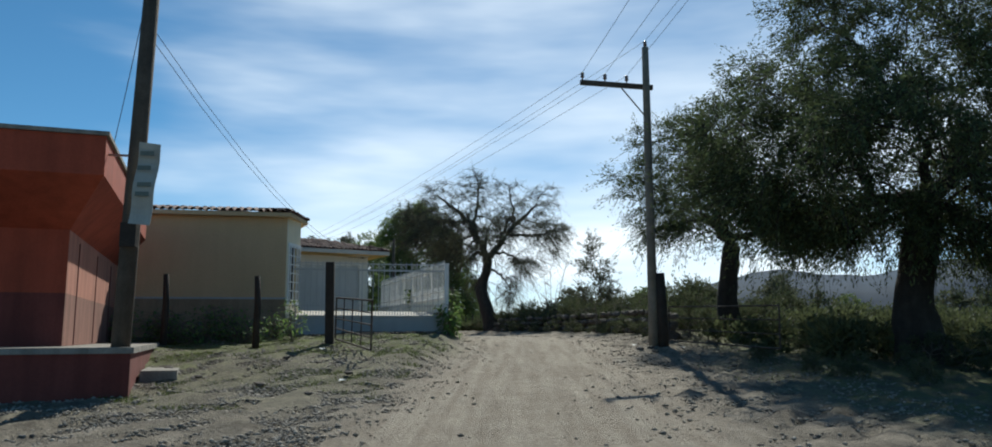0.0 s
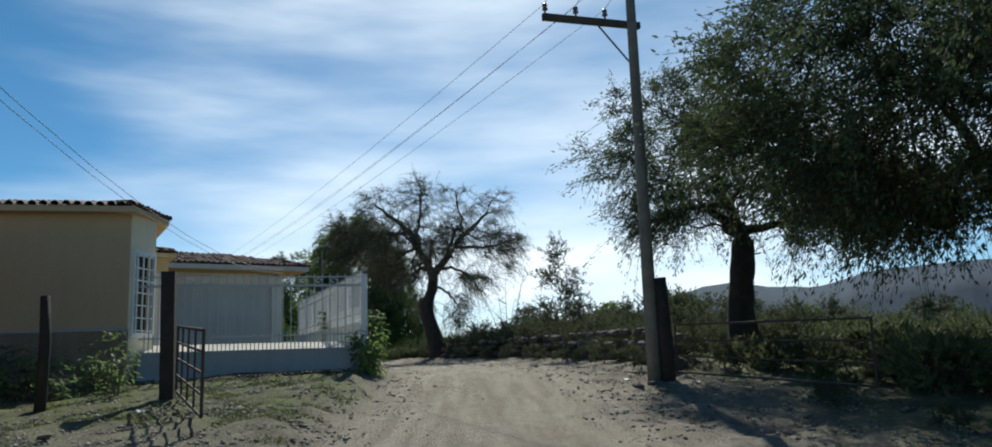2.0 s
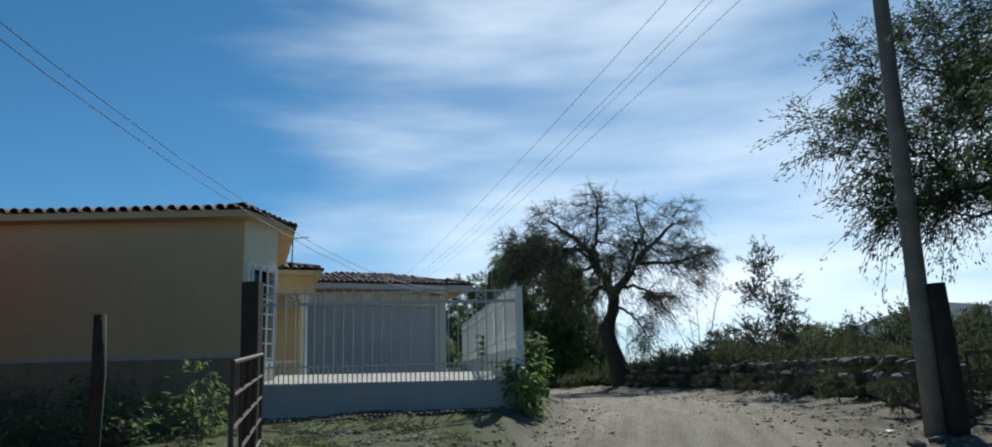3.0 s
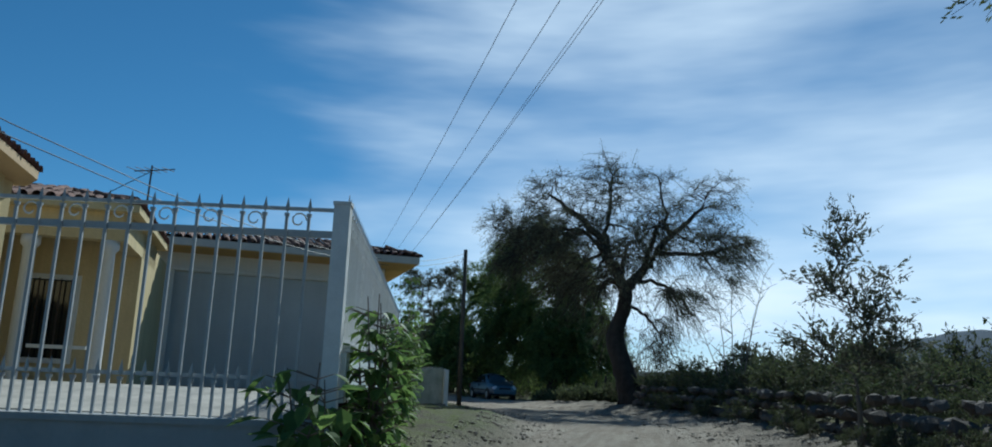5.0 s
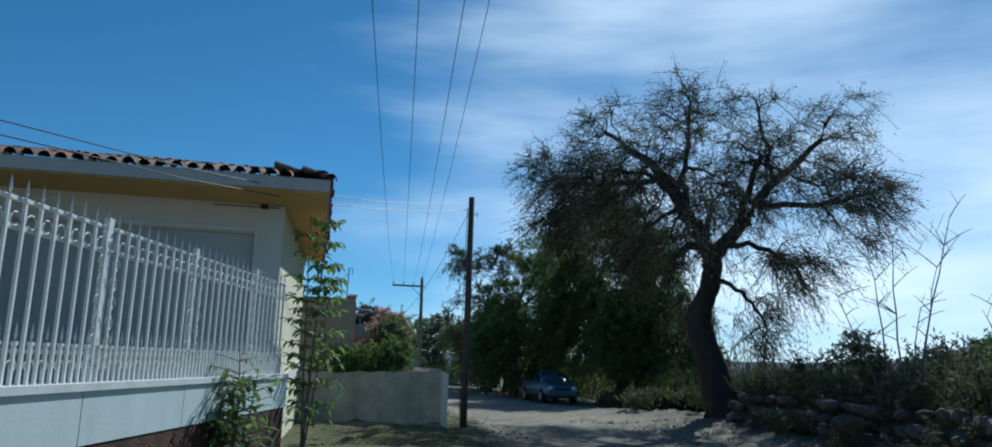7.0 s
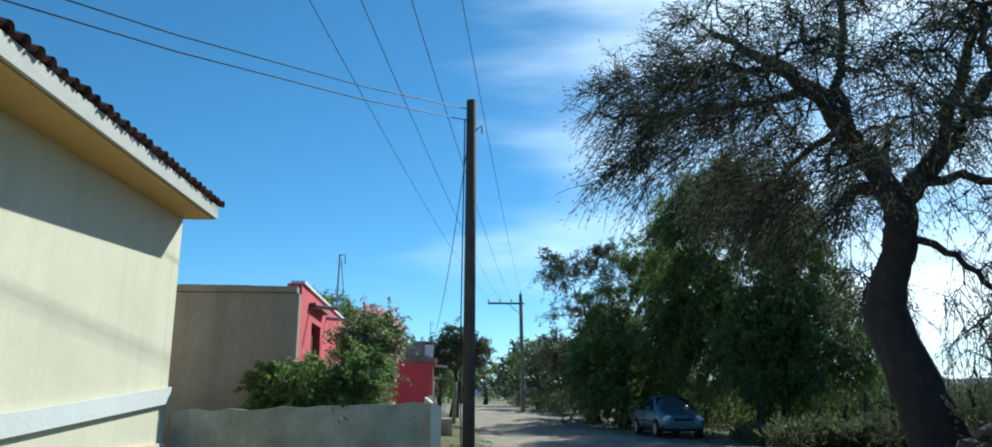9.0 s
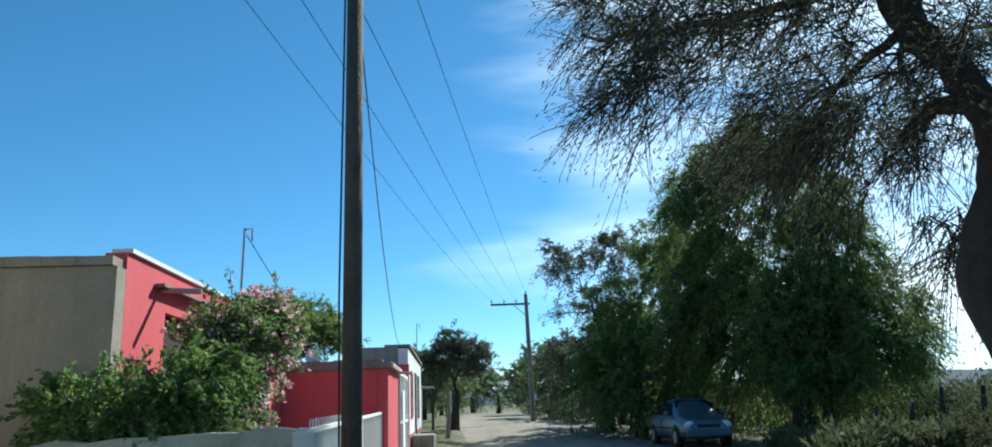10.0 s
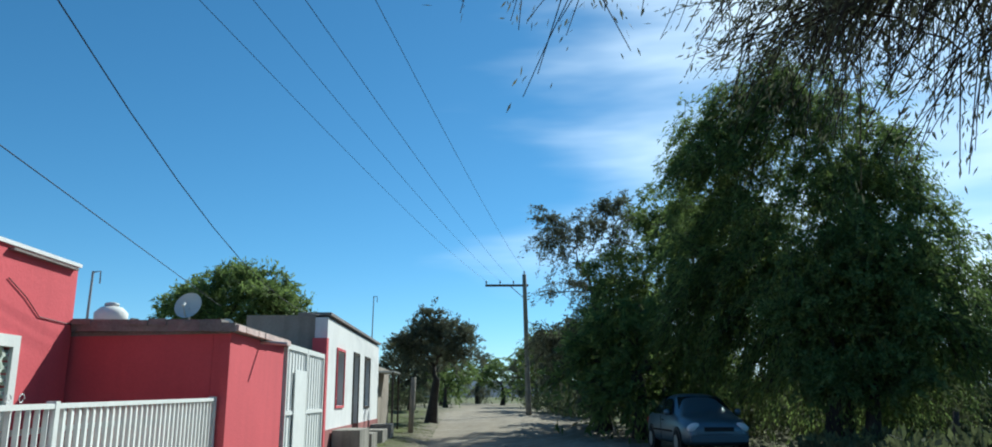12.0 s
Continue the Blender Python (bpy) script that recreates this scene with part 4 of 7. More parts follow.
part("cap", Shape().box(-0.066, -0.061, 3.39, 0.051, 0.061, 3.412), M_STEELWHITE, post)
fs = thing("side_fence", pose(FC[0], FC[1], 0, 0, 0, 17.6), "white steel spear fence along the road on a white wall", "fence", "white yard fence")
SFL = 12.0
foot_z = lambda y: 2.50 + 0.0105 * y          # the wall and its fence climb with the road
head_z = lambda y: 3.535 + 0.019 * y
climb = Matrix(((1, 0, 0, 0), (0, 1, 0, 0), (0, 0.0105, 1, 0), (0, 0, 0, 1)))
for j in range(8):
    y0, y1 = 0.13 + j * SFL / 8, 0.13 + (j + 1) * SFL / 8 - (0.012 if j < 7 else 0.1)
    part("wall_panel", Shape().box(-0.06, y0, 2.13, 0.07, y1, 2.45).turned(climb), M_PANEL, fs, "pale blue-white painted wall panel")
part("coping", Shape().box(-0.08, 0.13, 2.454, 0.09, SFL, 2.50).turned(climb), M_WHITE, fs)
part("plinth", Shape().box(-0.05, 0.14, 1.2, 0.062, SFL, 2.126).turned(climb), M_PLINTH, fs, "dark red-brown weathered brick plinth")
for lift, hh, slope in ((0.165, 0.025, 0.0105), (0.77, 0.03, 0.0165), (0.915, 0.022, 0.018)):
    tilt = Matrix(((1, 0, 0, 0), (0, 1, 0, 0), (0, slope, 1, 0), (0, 0, 0, 1)))
    part("rail", Shape().box(-0.04, 0.13, 2.5 + lift, -0.014, SFL, 2.5 + lift + hh).turned(tilt), M_STEELWHITE, fs)
k = 0
while 0.26 + 0.145 * k < SFL:
    y = 0.26 + 0.145 * k
    tall = (head_z(y) - foot_z(y)) / 1.08
    part("bar", BAR_S, None, fs, m=Matrix.Translation((0, y, foot_z(y))) @ pose(0, 0, 0, 0, 0, 90) @ Matrix.Diagonal((1, 1, tall, 1)))
    part("picket", PICKET, None, fs, m=Matrix.Translation((0.0, y + 0.0725, foot_z(y))) @ pose(0, 0, 0, 0, 0, 90))
    for q, lift in enumerate((0.845, 0.10)):
        part("scroll", SCROLL, None, fs, m=Matrix.Translation((0.0, y + 0.0725, foot_z(y) + lift * tall)) @ pose(0, 0, 0, 0, 0, 90) @ Matrix.Diagonal((1 if k % 2 else -1, 1, 1 if q == 0 else 0.7, 1)))
    if k in (10, 20, 31, 41, 52, 62, 73):
        for q in range(6):
            for sd in (-1, 1):
                part("scroll", SCROLL, None, fs, m=Matrix.Translation((0.0, y + 0.0725 + sd * 0.085, foot_z(y) + 0.12 + 0.125 * q)) @ pose(0, 0, 0, 0, 0, 90) @ Matrix.Diagonal((sd if q % 2 else -sd, 1, 1.1, 1)))
        part("stanchion", Shape().box(-0.05, y + 0.04, foot_z(y), -0.012, y + 0.105, head_z(y) - 0.05), M_STEELWHITE, fs)
    k += 1

# yard floor and the lit kerb behind the fence
yard = [(-5.3, 21.7, 1.76), (-1.5, 22.75, 1.76), (-5.05, 33.95, 2.03), (-9.9, 31.3, 2.03), (-7.2, 27.4, 1.90)]
solo("yard_slab", Shape().add([(x, y, 1.3) for x, y, z in yard] + yard, [(4, 3, 2, 1, 0), (5, 6, 7, 8, 9)] + [(i, (i + 1) % 5, 5 + (i + 1) % 5, 5 + i) for i in range(5)]), M_CONC, "pale concrete yard floor behind the fence", "yard", kind="structure")


ramp = Shape().add([(-3.9, 0.14, 1.7), (-0.2, 0.14, 1.7), (-0.2, 1.5, 1.7), (-3.9, 1.5, 1.7), (-3.9, 0.14, 2.04), (-0.2, 0.14, 2.02), (-0.2, 1.5, 2.17), (-3.9, 1.5, 2.19)], [(3, 2, 1, 0), (4, 5, 6, 7), (0, 1, 5, 4), (1, 2, 6, 5), (2, 3, 7, 6), (3, 0, 4, 7)])
solo("entrance_ramp", ramp, M_RAMP, "pale sunlit concrete ramp inside the front fence", "ramp", m=pose(FC[0], FC[1], 0, 0, 0, 15))


# ---- gate and posts on the left verge ----
def farm_gate(m, width, height, bars, uprights, material, label, group, foot=0.12, r=0.018):
    g = thing("farm_gate", m, label, "gate", group)
    fr = Shape()
    for a, b in (((0, 0, foot), (0, 0, height)), ((width, 0, foot), (width, 0, height)), ((0, 0, foot), (width, 0, foot)), ((0, 0, height), (width, 0, height))):
        fr.tube([a, b], (r, r), 7)
    part("frame", fr, material, g)
    for k in range(1, bars):
        z = foot + (height - foot) * k / bars
        part("rail", Shape().tube([(0, 0, z), (width, 0, z)], (r * 0.8, r * 0.8), 6), material, g)
    for k in range(1, uprights):
        x = width * k / uprights
        part("upright", Shape().tube([(x, 0, foot), (x, 0, height)], (r * 0.7, r * 0.7), 6), material, g)
    return g


PG = (-3.56, 18.26)
solo("gate_post", Shape().box(-0.09, -0.08, -0.3, 0.09, 0.08, 1.74, Matrix.Translation((*PG, gz(*PG))) @ pose(0, 0, 0, 0.6, -0.8, 8)), M_WOODDARK, "square dark wooden gate post in the grass", "post")
farm_gate(Matrix.Translation((PG[0] + 0.13, PG[1] - 0.05, gz(*PG) + 0.0)) @ pose(0, 0, 0, 0, 3.4, -66), 3.05, 0.98, 4, 4, M_IRON, "rusty pipe gate hanging open from its post", "")
for (x, y), h in (((-4.95, 17.7), 1.46), ((-6.85, 17.7), 1.48)):
    solo("fence_post", Shape().tube([(x, y, gz(x, y) - 0.2), (x + 0.02, y, gz(x, y) + h * 0.6), (x - 0.01, y, gz(x, y) + h)], (0.075, 0.07, 0.06), 8), M_WOODDARK, "thin dark wooden fence post in the weeds", "post", "verge posts", smooth=True)
# gate on the right
GR = (4.10, 20.75)
farm_gate(Matrix.Translation((GR[0], GR[1], gz(*GR) - 0.02)) @ pose(0, 0, 0, 0, 1.6, -75), 4.5, 0.98, 3, 1, M_IRON, "long rusty pipe gate hanging from the pole", "", 0.18, 0.017)


# ---- dry stone wall on the right ----
def stone_mesh(seed, name="stone", mtl=None):
    rng = random.Random(seed)
    bm = bmesh.new()
    bmesh.ops.create_icosphere(bm, subdivisions=1, radius=0.5)
    for v in bm.verts:
        v.co *= rng.uniform(0.78, 1.12)
        v.co.z *= 0.8
    me = bpy.data.meshes.new(name)
    bm.to_mesh(me); bm.free()
    me.materials.append(mtl or M_STONE)
    return me


STONES = [stone_mesh(k) for k in range(6)]
WALL_LINE = [(4.45, 22.2), (4.3, 26), (3.9, 31), (3.0, 36), (1.7, 41), (-0.2, 46.2), (-2.4, 50.5)]


def on_line(line, s):
    for a, b in zip(line, line[1:]):
        d = math.dist(a, b)
        if s <= d:
            return a[0] + (b[0] - a[0]) * s / d, a[1] + (b[1] - a[1]) * s / d, math.degrees(math.atan2(b[1] - a[1], b[0] - a[0]))
        s -= d
    return *line[-1], 90.0


sw_ = thing("stone_wall", Matrix(), "tumbledown dry stone wall of grey field stones", "stone wall")
rng = random.Random(5)
s, count = 0.0, 0
while s < 25 and count < 290:
    x, y, a = on_line(WALL_LINE, s)
    high = 3 if rng.random() < 0.75 else 2
    for row in range(high):
        k = rng.uniform(0.27, 0.44) * (1 - 0.1 * row)
        px, py = x + rng.uniform(-0.12, 0.12), y + rng.uniform(-0.1, 0.1)
        part("stone", rng.choice(STONES), None, sw_, m=Matrix.Translation((px, py, gz(px, py) + 0.12 + 0.26 * row)) @ pose(0, 0, 0, rng.uniform(-20, 20), rng.uniform(-20, 20), rng.uniform(0, 360)) @ Matrix.Diagonal((k * rng.uniform(1, 1.4), k, k * rng.uniform(0.8, 1.0), 1)))
        count += 1
    s += rng.uniform(0.26, 0.36)


cobbles = thing("cobble_strip", pose(FC[0], FC[1], 0, 0, 0, 15), "strip of rough grey cobbles along the foot of the fence wall", "cobbles")
rng = random.Random(14)
for k in range(46):
    for row in range(3):
        lx, ly = -3.95 + 0.088 * k + rng.uniform(-0.02, 0.02), -0.62 + 0.17 * row + rng.uniform(-0.03, 0.03)
        wx, wy = (pose(FC[0], FC[1], 0, 0, 0, 15) @ Vector((lx, ly, 0))).xy
        r_ = rng.uniform(0.085, 0.125)
        part("cobble", rng.choice(STONES), None, cobbles, m=Matrix.Translation((lx, ly, gz(wx, wy) + 0.02)) @ pose(0, 0, 0, rng.uniform(-12, 12), rng.uniform(-12, 12), rng.uniform(0, 360)) @ Matrix.Diagonal((r_ * 1.35, r_, r_ * 0.8, 1)))
part("plinth_ledge", Shape().box(-3.9, -0.14, 1.2, -0.2, -0.084, 1.56), M_WHITE, ff, "white ledge along the wall foot")


# ---- low wall, red houses and white house beyond ----
O2, Y2 = (-6.06, 41.37), 32.8
F2 = pose(O2[0], O2[1], 0, 0, 0, Y2)
lw = thing("low_wall", F2 @ Matrix.Translation((0, 0.32, 0)), "low rendered wall with a mossy worn top", "wall")
top = Shape()
rng = random.Random(8)
xs = [-3.0 + 3.0 * k / 14 for k in range(15)]
hs = [2.70 + 0.035 * x + rng.uniform(-0.025, 0.02) for x in xs]
for a, b, c, d in zip(xs, xs[1:], hs, hs[1:]):
    top.add([(a, -0.07, 1.4), (b, -0.07, 1.4), (b, -0.07, d), (a, -0.07, c), (a, 0.08, 1.4), (b, 0.08, 1.4), (b, 0.08, d), (a, 0.08, c)], [(0, 1, 2, 3), (5, 4, 7, 6), (3, 2, 6, 7)])
top.add([(0, -0.07, 1.4), (0, 0.08, 1.4), (0, 0.08, hs[-1]), (0, -0.07, hs[-1])], [(0, 1, 2, 3)])
part("wall", top, M_LOWWALL, lw)
part("end_post", Shape().box(0.004, -0.22, 1.4, 0.13, -0.085, 2.66), M_WHITE, lw, "white painted end post")

for k, (x0, x1, dz) in enumerate(((-3.3, -2.2, 0.05), (-2.17, -1.0, 0.07), (-0.97, -0.05, 0.06))):
    zz = min(gz(*(F2 @ Vector((x, 0, 0))).xy) for x in (x0, x1))
    solo("kerb_slab", Shape().box(x0, -0.42 + 0.05 * k, zz - 0.1, x1, -0.02, zz + dz, pose(0, 0, 0, 0, 0, 0.8 - 0.8 * k)), M_CONC, "broken pale concrete slab on the grass before the low wall", "slab", "kerb slabs", m=F2)
wf = thing("slat_fence", F2, "white sheet steel slat fence along the road", "fence")
SLAT = Shape().box(-0.014, -0.036, 0, 0.014, 0.036, 0.92).box(-0.02, -0.012, 0.02, -0.0145, 0.012, 0.9).mesh("slat", M_STEELWHITE)
LEN2 = 8.36
lean_x = lambda y: 0.05 - 0.016 * (y - 0.5)
rise = lambda y: -0.08 + 0.0108 * y           # the fence climbs with the road
k = 0
while 0.32 + 0.118 * k < LEN2:
    y = 0.32 + 0.118 * k
    part("slat", SLAT, None, wf, m=Matrix.Translation((lean_x(y), y, 1.80 + rise(y))) @ pose(0, 0, 0, 0, 0, 24 if y < 4.6 else 12))
    k += 1
skew = Matrix(((1, -0.016, 0, 0.058), (0, 1, 0, 0), (0, 0.0108, 1, -0.08), (0, 0, 0, 1)))
for z in (1.92, 2.55):
    part("rail", Shape().box(-0.06, 0.25, z, -0.042, LEN2, z + 0.04).turned(skew), M_STEELWHITE, wf)
part("top_rail", Shape().box(-0.03, 0.25, 2.715, 0.03, LEN2, 2.75).turned(skew), M_STEELWHITE, wf)
for y in (0.28, 4.65, LEN2 - 0.03):
    part("divider", Shape().box(-0.035, y - 0.03, 1.75, 0.035, y + 0.03, 2.765).turned(skew), M_STEELWHITE, wf)
for k in range(24):
    y = 0.55 + 0.16 * k
    part("spike", SCROLL, None, wf, m=Matrix.Translation((lean_x(y), y, 2.785 + rise(y))) @ pose(0, 0, 0, 0, 0, 90) @ Matrix.Diagonal((0.7, 0.7, 0.7, 1)))
part("kerb", Shape().box(-0.08, 0.25, 1.3, 0.08, LEN2, 1.80).turned(skew), M_LOWWALL, wf)
cloth = Shape()
fold = lambda a, b: (0.06 + 0.03 * math.sin(a * 2.1 + b) + 0.008 * math.sin(a * 7), 3.36 + 0.085 * a - 0.012 * b + 0.012 * math.sin(b * 2.3), 2.725 - 0.042 * b - 0.03 * a + 0.01 * math.sin(a * 3) * (1 + 0.6 * b))
cloth.add([fold(i / 3, j / 3) for j in range(19) for i in range(16)], [(j * 16 + i, j * 16 + i + 1, j * 16 + i + 17, j * 16 + i + 16) for j in range(18) for i in range(15)])
cl = solo("cloth", cloth, M_ORANGE, "orange cloth draped over the white slat fence", "cloth", m=F2)
sol = cl.modifiers.new("thickness", "SOLIDIFY"); sol.thickness = 0.012

rh = thing("house", F2, "rose-red house with a bare grey end wall", "house", "red houses")
GX = -1.78
part("end_wall", Shape().box(-6.5, 1.25, 1.4, GX, 1.45, 4.12), M_GREYWALL, rh, "bare grey rendered end wall")
for k in range(15):
    part("brick", Shape().box(-6.45 + 0.31 * k, 1.21, 4.125, -6.146 + 0.31 * k, 1.48, 4.215 + random.Random(k).uniform(-0.012, 0.012)), M_GREYWALL, rh)
fw = Shape().wall(1.454, 8.35, 1.4, 4.28, 0, 0.2, [(5.70, 2.3, 7.14, 3.27), (2.5, 1.75, 3.5, 3.85)])
fw.turned(Matrix.Translation((GX, 0, 0)) @ pose(0, 0, 0, 0, 0, 90))
part("facade", fw, M_ROSE, rh, "rose-red painted facade")
part("parapet_cap", Shape().box(GX - 0.16, 1.5, 4.284, GX + 0.03, 8.38, 4.325), M_LIME, rh, "white painted parapet edge")
part("far_wall", Shape().box(-6.5, 8.15, 1.4, GX - 0.204, 8.35, 4.28), M_ROSE, rh)
part("flat_roof", Shape().box(-6.5, 1.454, 4.0, GX - 0.254, 8.146, 4.12), M_CONC, rh)
part("canopy", Shape().box(GX + 0.004, 2.15, 4.07, GX + 0.10, 3.7, 4.10), M_ADOBE, rh, "thin weathered ledge")
part("window_canopy", Shape().box(GX + 0.004, 6.9, 4.23, GX + 0.06, 8.25, 4.255), M_ADOBE, rh, "thin weathered ledge")
for y in (2.3, 4.1):
    part("rain_spout", Shape().tube([(GX + 0.004, y, 4.06), (GX + 0.42, y, 4.03)], (0.03, 0.03), 8), M_PIPE, rh, "short rain spout")
part("door", Shape().box(GX - 0.14, 2.5, 1.75, GX - 0.1, 3.5, 3.85), M_WOODDARK, rh)
lat = part("lattice", Shape().wall(5.58, 7.26, 2.2, 3.39, -0.04, 0.06, [(5.70, 2.3, 7.14, 3.27)]).turned(Matrix.Translation((GX, 0, 0)) @ pose(0, 0, 0, 0, 0, 90)), M_WHITE, rh, "white framed lattice block window")
LB = Shape()
hexa = [(0.072 * math.cos(a), 0.072 * math.sin(a)) for a in np.linspace(0, 2 * math.pi, 7)[:-1]]
for (a, b), (c, d) in zip(hexa, hexa[1:] + hexa[:1]):
    LB.add([(0, a, b), (0, c, d), (0, c * 0.74, d * 0.74), (0, a * 0.74, b * 0.74), (-0.09, a, b), (-0.09, c, d), (-0.09, c * 0.74, d * 0.74), (-0.09, a * 0.74, b * 0.74)], [(3, 2, 1, 0), (2, 3, 7, 6), (0, 1, 5, 4), (4, 5, 6, 7)])
LBM = LB.mesh("lattice_block", M_LATTICE)
for i in range(13):
    for j in range(8):
        part("lattice_block", LBM, None, lat, m=Matrix.Translation((GX + 0.0, 5.76 + 0.111 * i, 2.37 + 0.126 * j + (0.063 if i % 2 else 0))))
part("lattice_back", Shape().box(GX - 0.16, 5.70, 2.3, GX - 0.12, 7.14, 3.27), M_DARK, lat)
part("conduit", Shape().tube([(GX + 0.012, 6.95, 3.95), (GX + 0.015, 7.3, 3.8), (GX + 0.012, 7.6, 3.62), (GX + 0.012, 8.3, 3.60)], [0.006] * 4, 5), M_WIRE, rh)

r2 = thing("house", F2, "low rose-red annex with a concrete slab roof", "house", "red houses")
RX = 0.06
part("side_wall", Shape().box(-5.5, 8.40, 1.4, RX - 0.204, 8.58, 3.52), M_ROSE, r2)
part("front_wall", Shape().box(RX - 0.2, 8.40, 1.4, RX, 11.15, 3.52), M_ROSE, r2)
slab = Shape()
xs = [-5.4 + (RX + 5.46) * k / 14 for k in range(15)]
edge = [8.31 + 0.04 * math.sin(k * 2.3) for k in range(15)]
tops = [3.645 + 0.02 * math.sin(k * 1.7) for k in range(15)]
ring = []
for a, e0, t0 in zip(xs, edge, tops):
    ring += [(a, e0, 3.524), (a, e0, t0), (a, 11.2, t0), (a, 11.2, 3.524)]
slab.add(ring, [(4 * k + i, 4 * k + (i + 1) % 4, 4 * k + 4 + (i + 1) % 4, 4 * k + 4 + i) for k in range(14) for i in range(4)] + [(3, 2, 1, 0), (56, 57, 58, 59)])
part("roof_slab", slab, M_ADOBE, r2, "crumbling earth and concrete roof slab")
part("back_roof", Shape().box(-5.5, 11.204, 3.2, -0.6, 14.55, 3.62), M_GREYWALL, r2)
part("rain_spout", Shape().tube([(RX + 0.004, 9.75, 3.50), (RX + 0.36, 9.75, 3.47)], (0.025, 0.025), 8), M_PIPE, r2, "short rain spout")
band = Shape().add([(-5.5, 8.386, 3.40), (RX - 0.006, 8.386, 3.505), (RX - 0.006, 8.386, 3.522), (-5.5, 8.386, 3.522), (-5.5, 8.396, 3.40), (RX - 0.006, 8.396, 3.505), (RX - 0.006, 8.396, 3.522), (-5.5, 8.396, 3.522)], [(0, 1, 2, 3), (5, 4, 7, 6), (1, 0, 4, 5), (3, 2, 6, 7), (2, 1, 5, 6), (0, 3, 7, 4)])
part("worn_band", band, M_ADOBE, r2, "bare weathered band under the roof slab")
lip = random.Random(12)
for k in range(9):
    y = 8.36 + 0.315 * k
    part("coping_stone", Shape().box(RX - 0.3, y, 3.535, RX + 0.10 + lip.uniform(-0.012, 0.012), y + 0.311, 3.60 + 0.012 * lip.random()), M_WORN, r2, "pale worn slab edge")
for k in range(18):
    x = -3.9 + 0.215 * k
    part("coping_stone", Shape().box(x, 8.30 + lip.uniform(-0.03, 0.02), 3.60, x + 0.212, 8.60, 3.655 + lip.uniform(0, 0.018)), M_ADOBE, r2)

gt = thing("driveway_gate", F2, "white double-leaf sheet steel driveway gate", "gate")
for j, (y0, y1) in enumerate(((11.2, 12.75), (12.78, 14.35))):
    leaf_ = part("leaf", Shape().box(RX - 0.02, y0, 1.6, RX + 0.02, y1, 3.55), M_STEELWHITE, gt)
    part("frame", Shape().box(RX + 0.022, y0, 1.6, RX + 0.05, y0 + 0.06, 3.58).box(RX + 0.022, y1 - 0.06, 1.6, RX + 0.05, y1, 3.58).box(RX + 0.022, y0 + 0.062, 3.5, RX + 0.05, y1 - 0.062, 3.58).box(RX + 0.022, y0 + 0.062, 2.5, RX + 0.05, y1 - 0.062, 2.56), M_STEELWHITE, leaf_)
    for k in range(1, 7):
        part("rib", Shape().box(RX + 0.022, y0 + (y1 - y0) * k / 7, 1.62, RX + 0.034, y0 + (y1 - y0) * k / 7 + 0.02, 3.48), M_STEELWHITE, leaf_)
part("wicket", Shape().box(RX + 0.052, 11.75, 1.62, RX + 0.068, 12.6, 3.2), M_STEELWHITE, gt, "narrow wicket door")

wh = thing("house", F2 @ Matrix.Translation((0, -0.5, 0)), "limewashed house with rust-red trim and a pink base", "house")
WX = 0.10
wall_h = Shape().wall(15.1, 24.2, 2.15, 4.32, 0, 0.25, [(16.3, 2.6, 17.3, 3.75), (18.8, 2.15, 19.7, 3.8), (20.9, 2.55, 21.9, 3.8)])
part("facade", wall_h.turned(Matrix.Translation((WX, 0, 0)) @ pose(0, 0, 0, 0, 0, 90)), M_LIME, wh, "white limewashed facade")
part("base", Shape().wall(15.1, 24.2, 1.4, 2.15, -0.02, 0.25, [(18.8, 1.65, 19.7, 2.15)]).turned(Matrix.Translation((WX, 0, 0)) @ pose(0, 0, 0, 0, 0, 90)), M_PINK, wh, "faded pink base band")
part("pier", Shape().box(WX - 0.25, 14.9, 1.4, WX + 0.03, 15.096, 3.9), M_ROSE, wh)
part("end_wall", Shape().box(-1.5, 15.1, 1.4, WX - 0.254, 15.3, 4.36), M_GREYWALL, wh, "bare dark grey end wall")
part("parapet", Shape().box(-0.5, 15.1, 4.364, WX + 0.06, 24.2, 4.42), M_ADOBE, wh)
part("flat_roof", Shape().box(-1.5, 15.304, 4.1, WX - 0.254, 24.2, 4.3), M_CONC, wh)
part("rear_roof", Shape().box(-5.5, 15.1, 3.3, -1.504, 24.2, 3.62), M_CONC, wh, "low flat concrete rear roof")
for (y0, z0, y1, z1), nm in (((16.3, 2.6, 17.3, 3.75), "window"), ((18.8, 1.65, 19.7, 3.8), "door"), ((20.9, 2.55, 21.9, 3.8), "window")):
    fr = part(nm, Shape().wall(y0 - 0.05, y1 + 0.05, z0 - (0.05 if nm == "window" else 0), z1 + 0.05, -0.03, -0.004, [(y0, z0, y1, z1)]).turned(Matrix.Translation((WX, 0, 0)) @ pose(0, 0, 0, 0, 0, 90)), M_ROSE if y0 < 17 else M_WOODDARK, wh, "rust-red trimmed window" if y0 < 17 else "dark wooden framed " + nm)
    part("pane" if nm == "window" else "door_leaf", Shape().box(WX - 0.16, y0, z0, WX - 0.12, y1, z1), M_GLASSDARK if nm == "window" else M_WOODDARK, fr)
